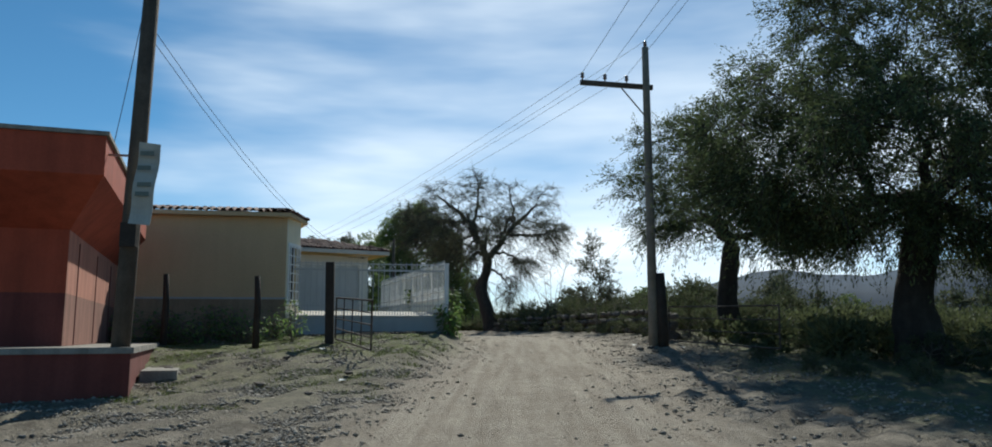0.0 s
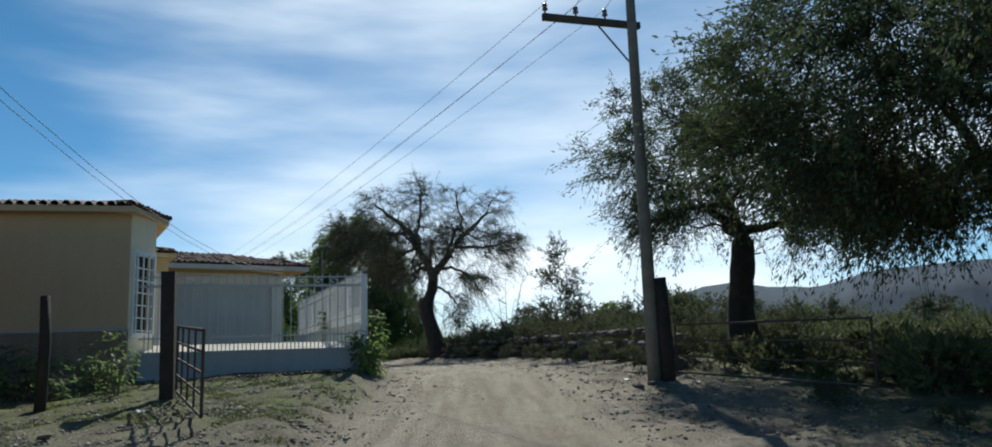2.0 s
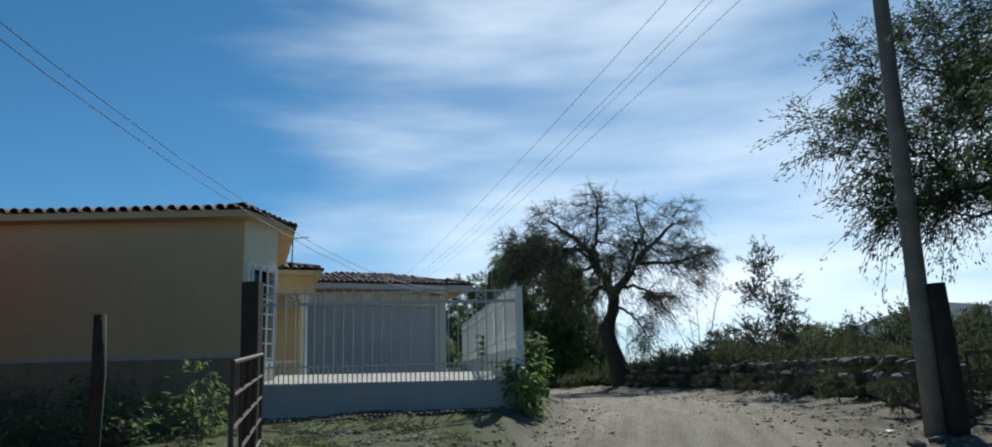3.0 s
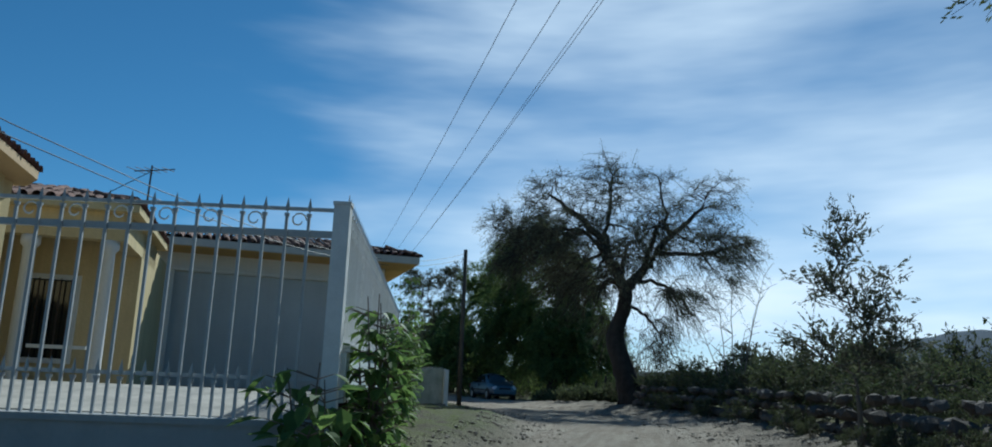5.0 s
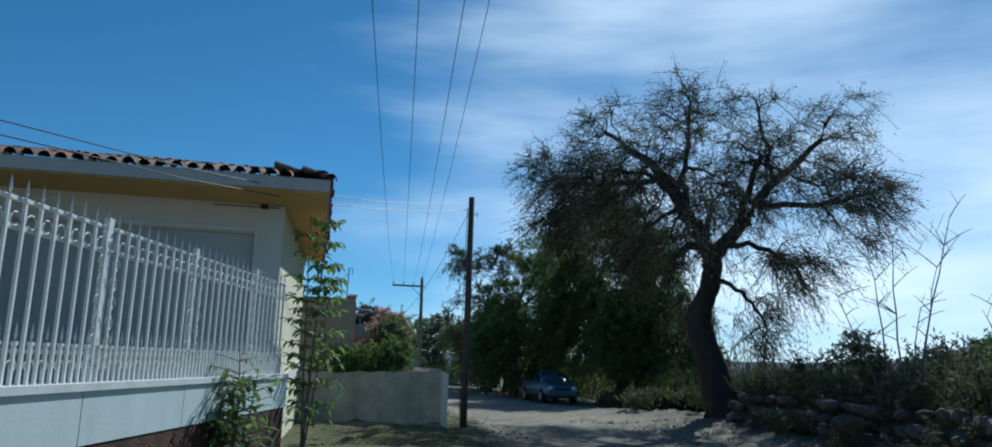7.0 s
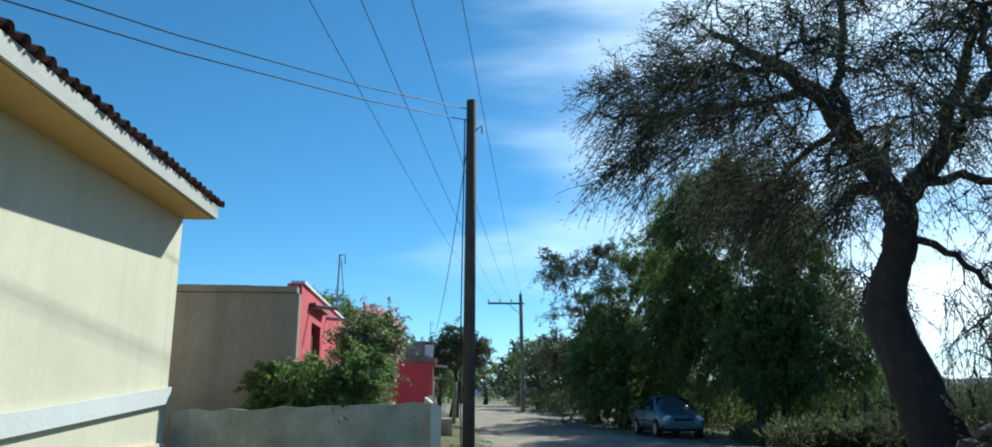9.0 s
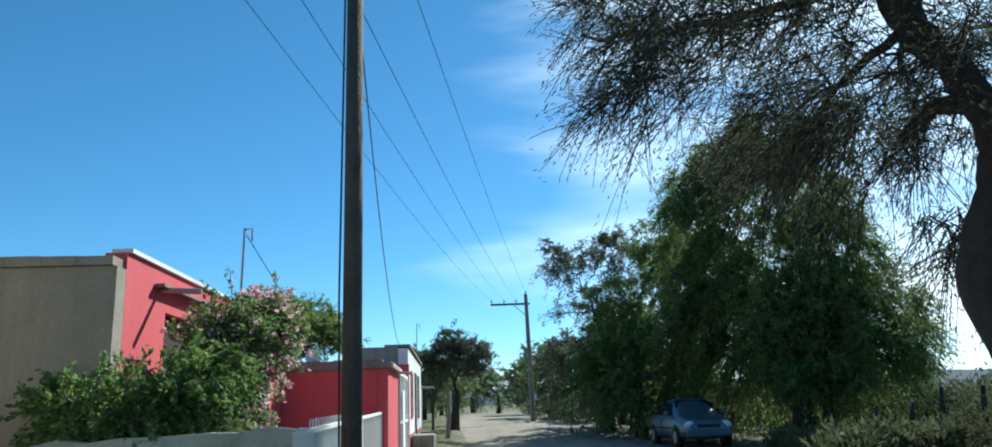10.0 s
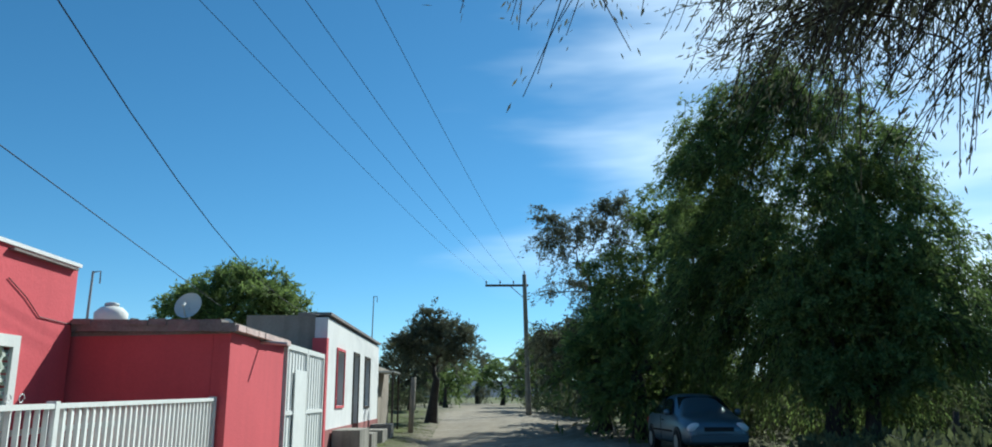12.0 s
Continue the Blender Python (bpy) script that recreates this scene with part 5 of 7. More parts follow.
for y, w, h in ((15.7, 1.5, 0.50), (17.7, 1.1, 0.34), (20.0, 1.2, 0.34), (22.0, 1.0, 0.40)):
    z = gz(*(F2 @ Vector((WX + 0.7, y - 0.5, 0))).xy)
    solo("step_block", Shape().box(WX + 0.06, y, z - 0.3, WX + 0.62, y + w, z + h), M_CONC, "worn concrete doorstep block against the pink base", "step", "doorsteps", m=F2 @ Matrix.Translation((0, -0.5, 0)))
far = thing("house", F2, "weathered shed with a tin awning beyond the white house", "house")
part("wall", Shape().box(-4.0, 24.0, 1.4, 0.0, 28.0, 3.75), M_GREYWALL, far)
part("awning", Shape().box(0.004, 24.1, 3.55, 0.55, 26.4, 3.60), M_PIPE, far)
for y in (24.2, 26.3):
    part("awning_post", Shape().tube([(0.5, y, 1.4), (0.5, y, 3.55)], (0.035, 0.035), 6), M_WOODDARK, far)
lp = F2 @ Vector((1.05, 24.6, 0))
solo("fence_post", Shape().tube([(lp.x, lp.y, gz(lp.x, lp.y) - 0.2), (lp.x + 0.1, lp.y, gz(lp.x, lp.y) + 1.75)], (0.09, 0.08), 8), M_WOODGREY, "pale leaning plank post beside the doorsteps", "post", smooth=True)


# ---- roof clutter ----
def dish(x, y, z, r, aim, label, h=1.0):
    d = thing("satellite_dish", F2 @ Matrix.Translation((x, y, z)), label, "satellite dish", "roof dishes")
    bowl = Shape()
    prof = [(r * k / 6, 0.16 * r * (k / 6) ** 2 * 2) for k in range(7)]
    m = pose(0, 0, h, 70, 0, aim)
    n = 20
    v = [m @ Vector((max(rr, 0.004) * math.cos(2 * math.pi * i / n), max(rr, 0.004) * math.sin(2 * math.pi * i / n), zz)) for rr, zz in prof for i in range(n)]
    bowl.add(v, [(j * n + i, j * n + (i + 1) % n, (j + 1) * n + (i + 1) % n, (j + 1) * n + i) for j in range(6) for i in range(n)])
    b = part("bowl", bowl, M_DISH, d, smooth=True)
    part("mast", Shape().tube([(0, 0, 0), (0, 0, h - 0.03)], (0.025, 0.025), 8), M_PIPE, d)
    part("feed_arm", Shape().tube([m @ Vector((0, -r * 0.9, 0.2 * r)), m @ Vector((0, -0.1, r * 0.95))], (0.012, 0.012), 6), M_PIPE, d)
    part("feed_horn", Shape().tube([m @ Vector((0, -0.1, r * 0.95)), m @ Vector((0, -0.02, r * 0.8))], (0.035, 0.03), 8), M_DISH, d)


def antenna(m, h, yagi, label, guy=None):
    a = thing("antenna_mast", m, label, "antenna", "roof antennas")
    part("mast", Shape().tube([(0, 0, 0), (0.02, 0, h)], (0.02, 0.016), 6), M_PIPE if not yagi else M_IRON, a)
    if yagi:
        part("boom", Shape().tube([(-0.35, 0, h - 0.1), (0.45, 0.1, h - 0.06)], (0.012, 0.012), 5), M_IRON, a)
        for k in range(5):
            x = -0.3 + 0.17 * k
            part("element", Shape().tube([(x, -0.3 + 0.03 * k, h - 0.1), (x, 0.3 - 0.03 * k, h - 0.08)], (0.007, 0.007), 4), M_IRON, a)
    else:
        part("bracket", Shape().tube([(0.02, 0, h - 0.02), (0.12, 0.02, h), (0.12, 0.03, h - 0.18)], (0.014, 0.012, 0.012), 5), M_PIPE, a)
    if guy:
        part("guy_wire", Shape().tube([(0.05, 0, h - 0.1), guy], (0.008, 0.008), 4), M_WIRE, a)


dish(-2.94, 15.5, 3.62, 0.29, -8, "round grey satellite dish on a flat concrete roof")
dish(-2.8, 17.6, 3.62, 0.22, -8, "small grey satellite dish behind the roof edge", 0.74)
antenna(F2 @ Matrix.Translation((-1.76, 5.34, 4.36)), 1.03, False, "thin galvanised mast with a guy wire on the red house", (-1.0, 11.6, 0.45))
antenna(F2 @ Matrix.Translation((0.0, 22.6, 4.46)), 1.3, False, "thin bare rod on the white house roof")
antenna(F2 @ Matrix.Translation((-2.6, 10.4, 3.62)), 0.95, False, "thin bare rod among the rubble on the annex roof")
antenna(Matrix.Translation((-9.03, 30.55, 4.9)), 1.25, True, "television aerial on a thin mast above the porch roof", (-1.4, -0.6, 0.1))
tk = thing("water_tank", F2 @ Matrix.Translation((-2.35, 10.6, 3.66)), "small white plastic water tank on the annex roof", "water tank")
part("body", Shape().lathe([(0.18, 0), (0.22, 0.03), (0.23, 0.14), (0.20, 0.17), (0.23, 0.2), (0.23, 0.32), (0.15, 0.40), (0.08, 0.42)], 18), M_WHITEWALL, tk, smooth=True)
part("lid", Shape().lathe([(0.10, 0.42), (0.10, 0.46), (0.03, 0.48)], 14), M_GREYDOOR, tk, "dark grey lid", True)
rng = random.Random(61)
for k in range(16):
    x, y = rng.uniform(-2.6, -1.0) if k < 11 else rng.uniform(-0.9, -0.2), rng.uniform(8.5, 9.6) if k < 11 else rng.uniform(8.6, 10.9)
    s_ = rng.uniform(0.07, 0.16) if k < 11 else rng.uniform(0.04, 0.08)
    o = new("rubble_block", rng.choice(STONES))
    o.matrix_basis = F2 @ Matrix.Translation((x, y, 3.64 + s_ * 0.3)) @ pose(0, 0, 0, rng.uniform(-15, 15), 0, rng.uniform(0, 360)) @ Matrix.Diagonal((s_ * 1.6, s_, s_ * 0.8, 1))
    tagged(o, "loose rubble lying on the annex roof slab", "rubble", "roof rubble")


# ---- parked car ----
def car():
    cx, cy = -9.1, 61.7
    c = thing("car", Matrix.Translation((cx, cy, gz(cx, cy))) @ pose(0, 0, 0, 0, 0, 214) @ Matrix.Diagonal((0.93, 0.86, 0.95, 1)), "dusty silver-blue sedan parked under the trees", "car")
    # front looks along local +y; sections: place along y, half width, underside, belt, top, half width of the top
    body = Shape()
    secs = [(-2.16, 0.66, 0.46, 0.80, 0.86, 0.54), (-2.06, 0.79, 0.30, 0.90, 0.97, 0.68), (-1.55, 0.83, 0.22, 0.94, 1.01, 0.72), (-1.25, 0.84, 0.22, 0.95, 1.07, 0.68), (-0.72, 0.84, 0.22, 0.95, 1.41, 0.57), (-0.3, 0.84, 0.22, 0.95, 1.46, 0.56), (0.2, 0.84, 0.22, 0.95, 1.45, 0.56), (0.5, 0.84, 0.22, 0.94, 1.38, 0.58), (1.08, 0.84, 0.22, 0.92, 0.99, 0.72), (1.6, 0.83, 0.22, 0.86, 0.93, 0.68), (2.02, 0.79, 0.24, 0.76, 0.83, 0.60), (2.18, 0.66, 0.36, 0.62, 0.68, 0.48)]
    ring = lambda y, w, zb, belt, top, tw: [(-w * 0.9, y, zb), (-w, y, zb + 0.14), (-w * 1.01, y, (zb + belt) / 2), (-w * 0.97, y, belt), (-tw, y, top), (-tw * 0.5, y, top + 0.03), (tw * 0.5, y, top + 0.03), (tw, y, top), (w * 0.97, y, belt), (w * 1.01, y, (zb + belt) / 2), (w, y, zb + 0.14), (w * 0.9, y, zb)]
    n = 12
    body.add([p for q in secs for p in ring(*q)], [(i * n + k, i * n + (k + 1) % n, (i + 1) * n + (k + 1) % n, (i + 1) * n + k) for i in range(len(secs) - 1) for k in range(n)] + [tuple(range(n - 1, -1, -1)), tuple(range((len(secs) - 1) * n, len(secs) * n))])
    b = part("body", body, M_CARPAINT, c, smooth=True)
    sub = b.modifiers.new("smooth_panels", "SUBSURF")
    sub.levels = sub.render_levels = 2
    part("windscreen", Shape().add([(-0.66, 1.06, 1.0), (0.66, 1.06, 1.0), (0.53, 0.44, 1.41), (-0.53, 0.44, 1.41), (-0.66, 1.02, 0.97), (0.66, 1.02, 0.97), (0.53, 0.40, 1.38), (-0.53, 0.40, 1.38)], [(0, 1, 2, 3), (0, 3, 7, 4), (1, 5, 6, 2), (2, 6, 7, 3)]), M_GLASSDARK, c)
    part("rear_window", Shape().add([(0.62, -1.24, 1.08), (-0.62, -1.24, 1.08), (-0.52, -0.76, 1.40), (0.52, -0.76, 1.40)], [(0, 1, 2, 3)]).turned(Matrix.Translation((0, -0.015, 0.02))), M_GLASSDARK, c)
    for sd in (-1, 1):
        x0, x1 = sd * 0.822, sd * 0.625
        for y0, y1, y2, y3 in ((-1.12, -0.22, -0.24, -0.70), (-0.14, 0.90, 0.36, -0.14)):
            part("side_window", Shape().add([(x0, y0, 0.975), (x0, y1, 0.975), (x1, y2, 1.36), (x1, y3, 1.36)], [(0, 1, 2, 3) if sd > 0 else (3, 2, 1, 0)]), M_GLASSDARK, c)
        part("headlamp", Shape().lathe([(0.02, -0.05), (0.10, -0.03), (0.115, 0.0), (0.09, 0.035), (0.02, 0.05)], 14, Matrix.Translation((sd * 0.60, 2.07, 0.70)) @ pose(0, 0, 0, -70, sd * 18, 0) @ Matrix.Diagonal((1.5, 0.9, 1, 1))), M_LAMP, c, "clear headlamp lens", True)
        part("mirror", Shape().lathe([(0.02, -0.08), (0.07, -0.05), (0.08, 0.0), (0.06, 0.06), (0.02, 0.08)], 10, Matrix.Translation((sd * 0.93, 0.84, 1.03)) @ pose(0, 0, 0, 0, 90, 0)), M_CARPAINT, c, smooth=True)
        part("door_seam", Shape().box(sd * 0.853 - 0.006, -0.19, 0.36, sd * 0.853 + 0.006, -0.175, 0.94), M_DARK, c)
        part("side_trim", Shape().box(sd * 0.85 - 0.012, -1.0, 0.55, sd * 0.85 + 0.012, 0.95, 0.60), M_RUBBER, c, "black rubbing strip")
        part("door_handle", Shape().box(sd * 0.85 - 0.02, -0.12, 0.82, sd * 0.85 + 0.02, 0.04, 0.85), M_DARK, c)
        part("tail_lamp", Shape().box(sd * 0.66 - 0.1, -2.14, 0.68, sd * 0.66 + 0.1, -2.04, 0.86), M_RED, c, "red tail lamp")
        for y in (-1.32, 1.38):
            part("wheel_arch", Shape().lathe([(0.20, -0.012), (0.365, -0.012), (0.365, 0.012), (0.20, 0.012)], 22, Matrix.Translation((sd * 0.836, y, 0.33)) @ pose(0, 0, 0, 0, 90, 0)), M_DARK, c)
            ty = part("wheel", Shape().lathe([(0.18, -0.1), (0.30, -0.1), (0.315, -0.06), (0.315, 0.06), (0.30, 0.1), (0.18, 0.1)], 20, Matrix.Translation((sd * 0.765, y, 0.315)) @ pose(0, 0, 0, 0, 90, 0)), M_RUBBER, c, smooth=True)
            part("rim", Shape().lathe([(0.19, -0.11), (0.17, -0.112), (0.05, -0.09), (0.05, 0.09), (0.17, 0.112), (0.19, 0.11)], 16, Matrix.Translation((sd * 0.765, y, 0.315)) @ pose(0, 0, 0, 0, 90, 0)), M_ALLOY, ty, "bare metal wheel rim")
    part("grille", Shape().box(-0.36, 2.12, 0.60, 0.36, 2.175, 0.70), M_DARK, c)
    part("bumper", Shape().box(-0.70, 2.06, 0.36, 0.70, 2.20, 0.50), M_CARPAINT, c)
    part("rear_bumper", Shape().box(-0.70, -2.20, 0.38, 0.70, -2.06, 0.56), M_CARPAINT, c)
    for x in (-0.3, 0.25):
        part("wiper", Shape().tube([(x, 1.07, 1.02), (x + 0.35, 0.93, 1.10)], (0.008, 0.008), 4), M_DARK, c)


car()


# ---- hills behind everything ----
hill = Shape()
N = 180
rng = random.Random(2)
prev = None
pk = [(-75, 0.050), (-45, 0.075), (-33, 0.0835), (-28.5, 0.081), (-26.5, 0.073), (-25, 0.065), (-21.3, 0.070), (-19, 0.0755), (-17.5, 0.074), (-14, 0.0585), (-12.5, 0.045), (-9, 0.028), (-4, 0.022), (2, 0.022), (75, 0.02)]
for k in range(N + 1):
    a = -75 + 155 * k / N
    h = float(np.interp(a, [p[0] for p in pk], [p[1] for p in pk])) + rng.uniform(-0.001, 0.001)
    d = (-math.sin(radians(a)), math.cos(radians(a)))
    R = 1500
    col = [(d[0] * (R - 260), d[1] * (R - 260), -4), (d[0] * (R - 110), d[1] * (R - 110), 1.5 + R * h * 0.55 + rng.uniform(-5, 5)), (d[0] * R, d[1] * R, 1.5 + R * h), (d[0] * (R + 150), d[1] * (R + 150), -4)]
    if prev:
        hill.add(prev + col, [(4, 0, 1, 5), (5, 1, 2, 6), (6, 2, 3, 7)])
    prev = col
solo("hills", hill, M_HILL, "line of distant hills, haze painted in as blue", "hills", kind="structure", smooth=True)


# ---- trees ----
# big mesquite and its neighbour on the right of the road
tree("large dark mesquite tree with a thick leaning trunk", (8.35, 17.2),
     [(0, 0, 0, 0.46), (-0.1, 0.1, 1.2, 0.38), (0.1, 0.1, 2.3, 0.35), (0.25, 0.0, 3.2, 0.30)],
     [(-2.6, -1.0, 4.6, 2.2, 2.2, 1.5, 46), (-0.4, 0.2, 6.2, 2.6, 2.6, 1.7, 60), (2.4, 0.6, 5.2, 2.4, 2.6, 1.8, 44), (-1.8, 1.8, 5.6, 2.2, 2.0, 1.6, 40), (-2.0, -3.0, 4.0, 1.8, 1.6, 1.1, 30), (0.8, -2.6, 5.4, 2.2, 1.8, 1.6, 38), (-3.3, 1.2, 3.7, 1.5, 1.6, 0.8, 20), (2.4, -2.0, 3.4, 1.7, 1.6, 1.0, 28), (2.2, 1.2, 2.8, 1.8, 1.6, 0.9, 36), (3.2, -1.4, 2.6, 1.6, 1.6, 0.9, 34), (4.4, 1.6, 2.9, 1.6, 1.6, 1.0, 32), (0.1, -0.8, 4.6, 1.9, 1.8, 0.8, 40), (1.7, 0.4, 4.2, 1.6, 1.6, 0.8, 34), (-2.3, -0.8, 3.8, 1.6, 1.5, 0.6, 32), (-0.8, 2.6, 3.3, 1.8, 1.4, 0.7, 38), (-1.0, -1.5, 5.0, 1.8, 1.6, 1.2, 34), (-3.4, 0.4, 4.4, 1.4, 1.6, 1.0, 34), (4.0, 0.0, 3.6, 1.6, 1.8, 1.3, 30), (0.6, -3.4, 3.2, 1.5, 1.2, 0.9, 20), (0.6, -1.0, 7.7, 2.0, 1.8, 1.0, 44), (2.3, -0.4, 6.9, 1.8, 1.8, 1.2, 40), (-1.6, 0.2, 7.2, 1.6, 1.6, 0.9, 34), (1.6, -2.6, 2.6, 1.4, 1.4, 0.9, 34), (-1.2, 0.8, 3.0, 1.4, 1.2, 0.6, 30), (-1.9, -0.2, 2.9, 1.4, 1.2, 0.5, 34), (-0.4, -1.2, 2.8, 1.3, 1.1, 0.5, 30), (1.4, -0.4, 2.6, 1.3, 1.1, 0.5, 32), (-3.0, -0.4, 3.2, 1.2, 1.1, 0.5, 26)],
     11, M_LEAF_A, 7, 32, (0.09, 0.028), 0.55, 0.8, group="roadside mesquites")
tree("dark mesquite tree with a forked trunk behind the pipe gate", (6.4, 23.6),
     [(0, 0, 0, 0.34), (-0.08, 0, 1.0, 0.27), (0.02, 0, 1.9, 0.25), (0.1, 0.05, 2.5, 0.24)],
     [(-2.1, -0.2, 4.3, 1.35, 1.5, 1.2, 44), (-1.3, 0.2, 5.4, 1.4, 1.5, 1.0, 34), (0.9, 0.3, 5.0, 2.0, 1.9, 1.5, 42), (-0.2, 0.6, 5.9, 1.7, 1.6, 1.1, 40), (2.3, -0.4, 4.0, 1.7, 1.6, 1.2, 30), (-1.7, -0.5, 3.0, 1.1, 1.0, 0.6, 30), (1.2, -1.3, 3.1, 1.4, 1.1, 0.6, 24), (-0.3, -0.2, 4.9, 1.2, 1.2, 0.7, 30), (1.7, 0.2, 3.0, 1.3, 1.2, 0.6, 28), (-0.5, 0.9, 3.6, 1.3, 1.0, 0.7, 26), (-0.7, -0.6, 3.6, 1.0, 1.0, 0.6, 22)],
     12, M_LEAF_A, 6, 27, (0.085, 0.024), 0.55, 0.75, group="roadside mesquites", limb=0.62, fill=0.48, spread=0.4)
# airy mesquite arching over the road: a leaning foot, a kink, and a fork at four and a half metres
tree("tall airy mesquite arching over the road with drooping twigs", (-0.9, 48.15),
     [(0.22, 0, 0, 0.47), (0.02, 0, 0.7, 0.44), (-0.2, 0, 1.5, 0.40), (-0.47, 0, 2.4, 0.345), (-0.40, 0, 2.95, 0.30), (-0.2, 0, 3.5, 0.27), (-0.1, 0, 4.0, 0.265), (-0.12, 0, 4.45, 0.26)],
     [(-0.7, 0.2, 9.1, 1.2, 1.3, 1.2, 20), (-0.6, -0.8, 7.9, 1.3, 1.3, 1.1, 20), (-2.6, -0.3, 7.9, 1.6, 1.4, 1.2, 40), (-4.6, -0.4, 7, 1.4, 1.3, 0.9, 32), (-3.4, 0.6, 6.4, 1.5, 1.3, 1, 30), (-2.2, -0.6, 6.3, 1.3, 1.3, 1, 30), (0, 0.5, 6.8, 1.2, 1.2, 1.2, 18), (1.2, 0, 8.2, 1.1, 1, 1, 15), (2.9, 0.2, 8.1, 1.3, 1.2, 1, 20), (2.3, 0.6, 6.8, 1.3, 1.2, 1, 16), (4.1, 0, 6.2, 1.1, 1.2, 0.9, 19), (3.1, -0.3, 5.1, 1.7, 1.3, 0.9, 25), (1.8, -0.2, 4, 1, 1, 0.9, 15), (1, 0.1, 2.9, 0.7, 0.7, 0.8, 11), (0.5, 0.2, 5.4, 1.1, 1, 0.9, 12), (-1.3, 0.6, 4.4, 0.9, 1, 1, 24), (-2.4, 0.4, 5, 1.2, 1.1, 0.9, 27), (-4.3, -1.2, 5.6, 1.2, 1, 0.9, 27), (0.7, 0.6, 2.2, 0.9, 0.8, 0.7, 12), (-0.7, 0.8, 3.1, 0.6, 0.6, 0.6, 12),
      (-2.6, -2.7, 5.9, 1.6, 1.2, 1, 35), (-0.8, -3.2, 6.2, 1.5, 1.2, 1, 22), (1.4, -3, 6.2, 1.5, 1.2, 1, 23), (2.9, -2.4, 5.4, 1.3, 1.2, 0.9, 20), (0.2, -3.8, 5, 1.5, 0.9, 0.8, 19), (-1, -1.6, 4.6, 1.3, 1, 0.8, 19), (1.6, -1.6, 4.2, 1.2, 1, 0.9, 18), (-1.6, 3, 6.1, 1.7, 1.2, 1, 29), (1.2, 3.2, 6.7, 1.6, 1.2, 1.1, 19), (-3, 2.6, 5.4, 1.5, 1.2, 0.9, 26), (-0.5, 1.6, 4.9, 1.0, 0.9, 0.7, 12)],
     13, M_LEAF_M, 8, 20, (0.085, 0.018), 0.62, 0.85, group="roadside mesquites", limb=0.36, fill=0.5, spread=0.38, twig=0.0095,
     limbs=[[(-0.12, 0, 4.4, 0.23), (-0.5, -0.1, 5.2, 0.20), (-0.85, -0.1, 5.8, 0.18), (-1.3, -0.2, 6.6, 0.15), (-2.1, -0.3, 7.4, 0.10), (-3.0, -0.3, 8.1, 0.05)],
            [(-0.08, 0, 4.4, 0.22), (0.55, 0.05, 5.1, 0.18), (1.09, 0.1, 5.8, 0.15), (1.6, 0.1, 6.5, 0.12), (2.35, 0.2, 7.1, 0.09), (3.15, 0.2, 8.2, 0.04)],
            [(1.09, 0.1, 5.8, 0.10), (1.8, 0, 5.8, 0.085), (2.75, 0, 5.75, 0.07), (3.7, 0, 5.95, 0.05), (4.6, 0, 6.2, 0.03)],
            [(-0.65, -0.1, 5.5, 0.12), (-0.84, 0, 6.6, 0.09), (-0.66, 0.1, 7.9, 0.06), (-0.7, 0.2, 9.2, 0.03)],
            [(-1.28, -0.2, 6.6, 0.10), (-2.4, -0.1, 6.55, 0.075), (-4.1, -0.2, 6.6, 0.05), (-5.3, -0.4, 6.75, 0.025)],
            [(0.25, 0, 4.75, 0.09), (1.1, -0.1, 4.6, 0.07), (1.9, -0.2, 4.1, 0.05), (2.4, -0.2, 3.4, 0.025)],
            [(-0.15, 0, 3.8, 0.08), (0.5, 0.1, 3.5, 0.06), (1.0, 0.1, 3.0, 0.045), (1.3, 0.1, 2.4, 0.02)],
            [(1.6, 0.1, 6.5, 0.08), (1.38, 0, 7.3, 0.06), (1.15, 0, 8.8, 0.03)],
            [(-0.6, -0.1, 5.4, 0.11), (-1.1, -1.2, 6.0, 0.085), (-1.8, -2.3, 6.3, 0.06), (-2.6, -3.2, 6.1, 0.03)],
            [(0.6, 0.05, 5.1, 0.11), (0.9, -1.2, 5.9, 0.085), (1.2, -2.4, 6.4, 0.06), (1.4, -3.5, 6.2, 0.03)],
            [(-0.3, 0, 4.7, 0.10), (-0.2, 1.2, 5.8, 0.08), (-0.1, 2.6, 6.6, 0.05), (0.6, 3.6, 7.1, 0.025)],
            [(-0.85, -0.1, 5.7, 0.08), (-1.5, 0.3, 5.6, 0.06), (-2.2, 0.6, 5.0, 0.035), (-2.6, 0.7, 4.3, 0.02)]])
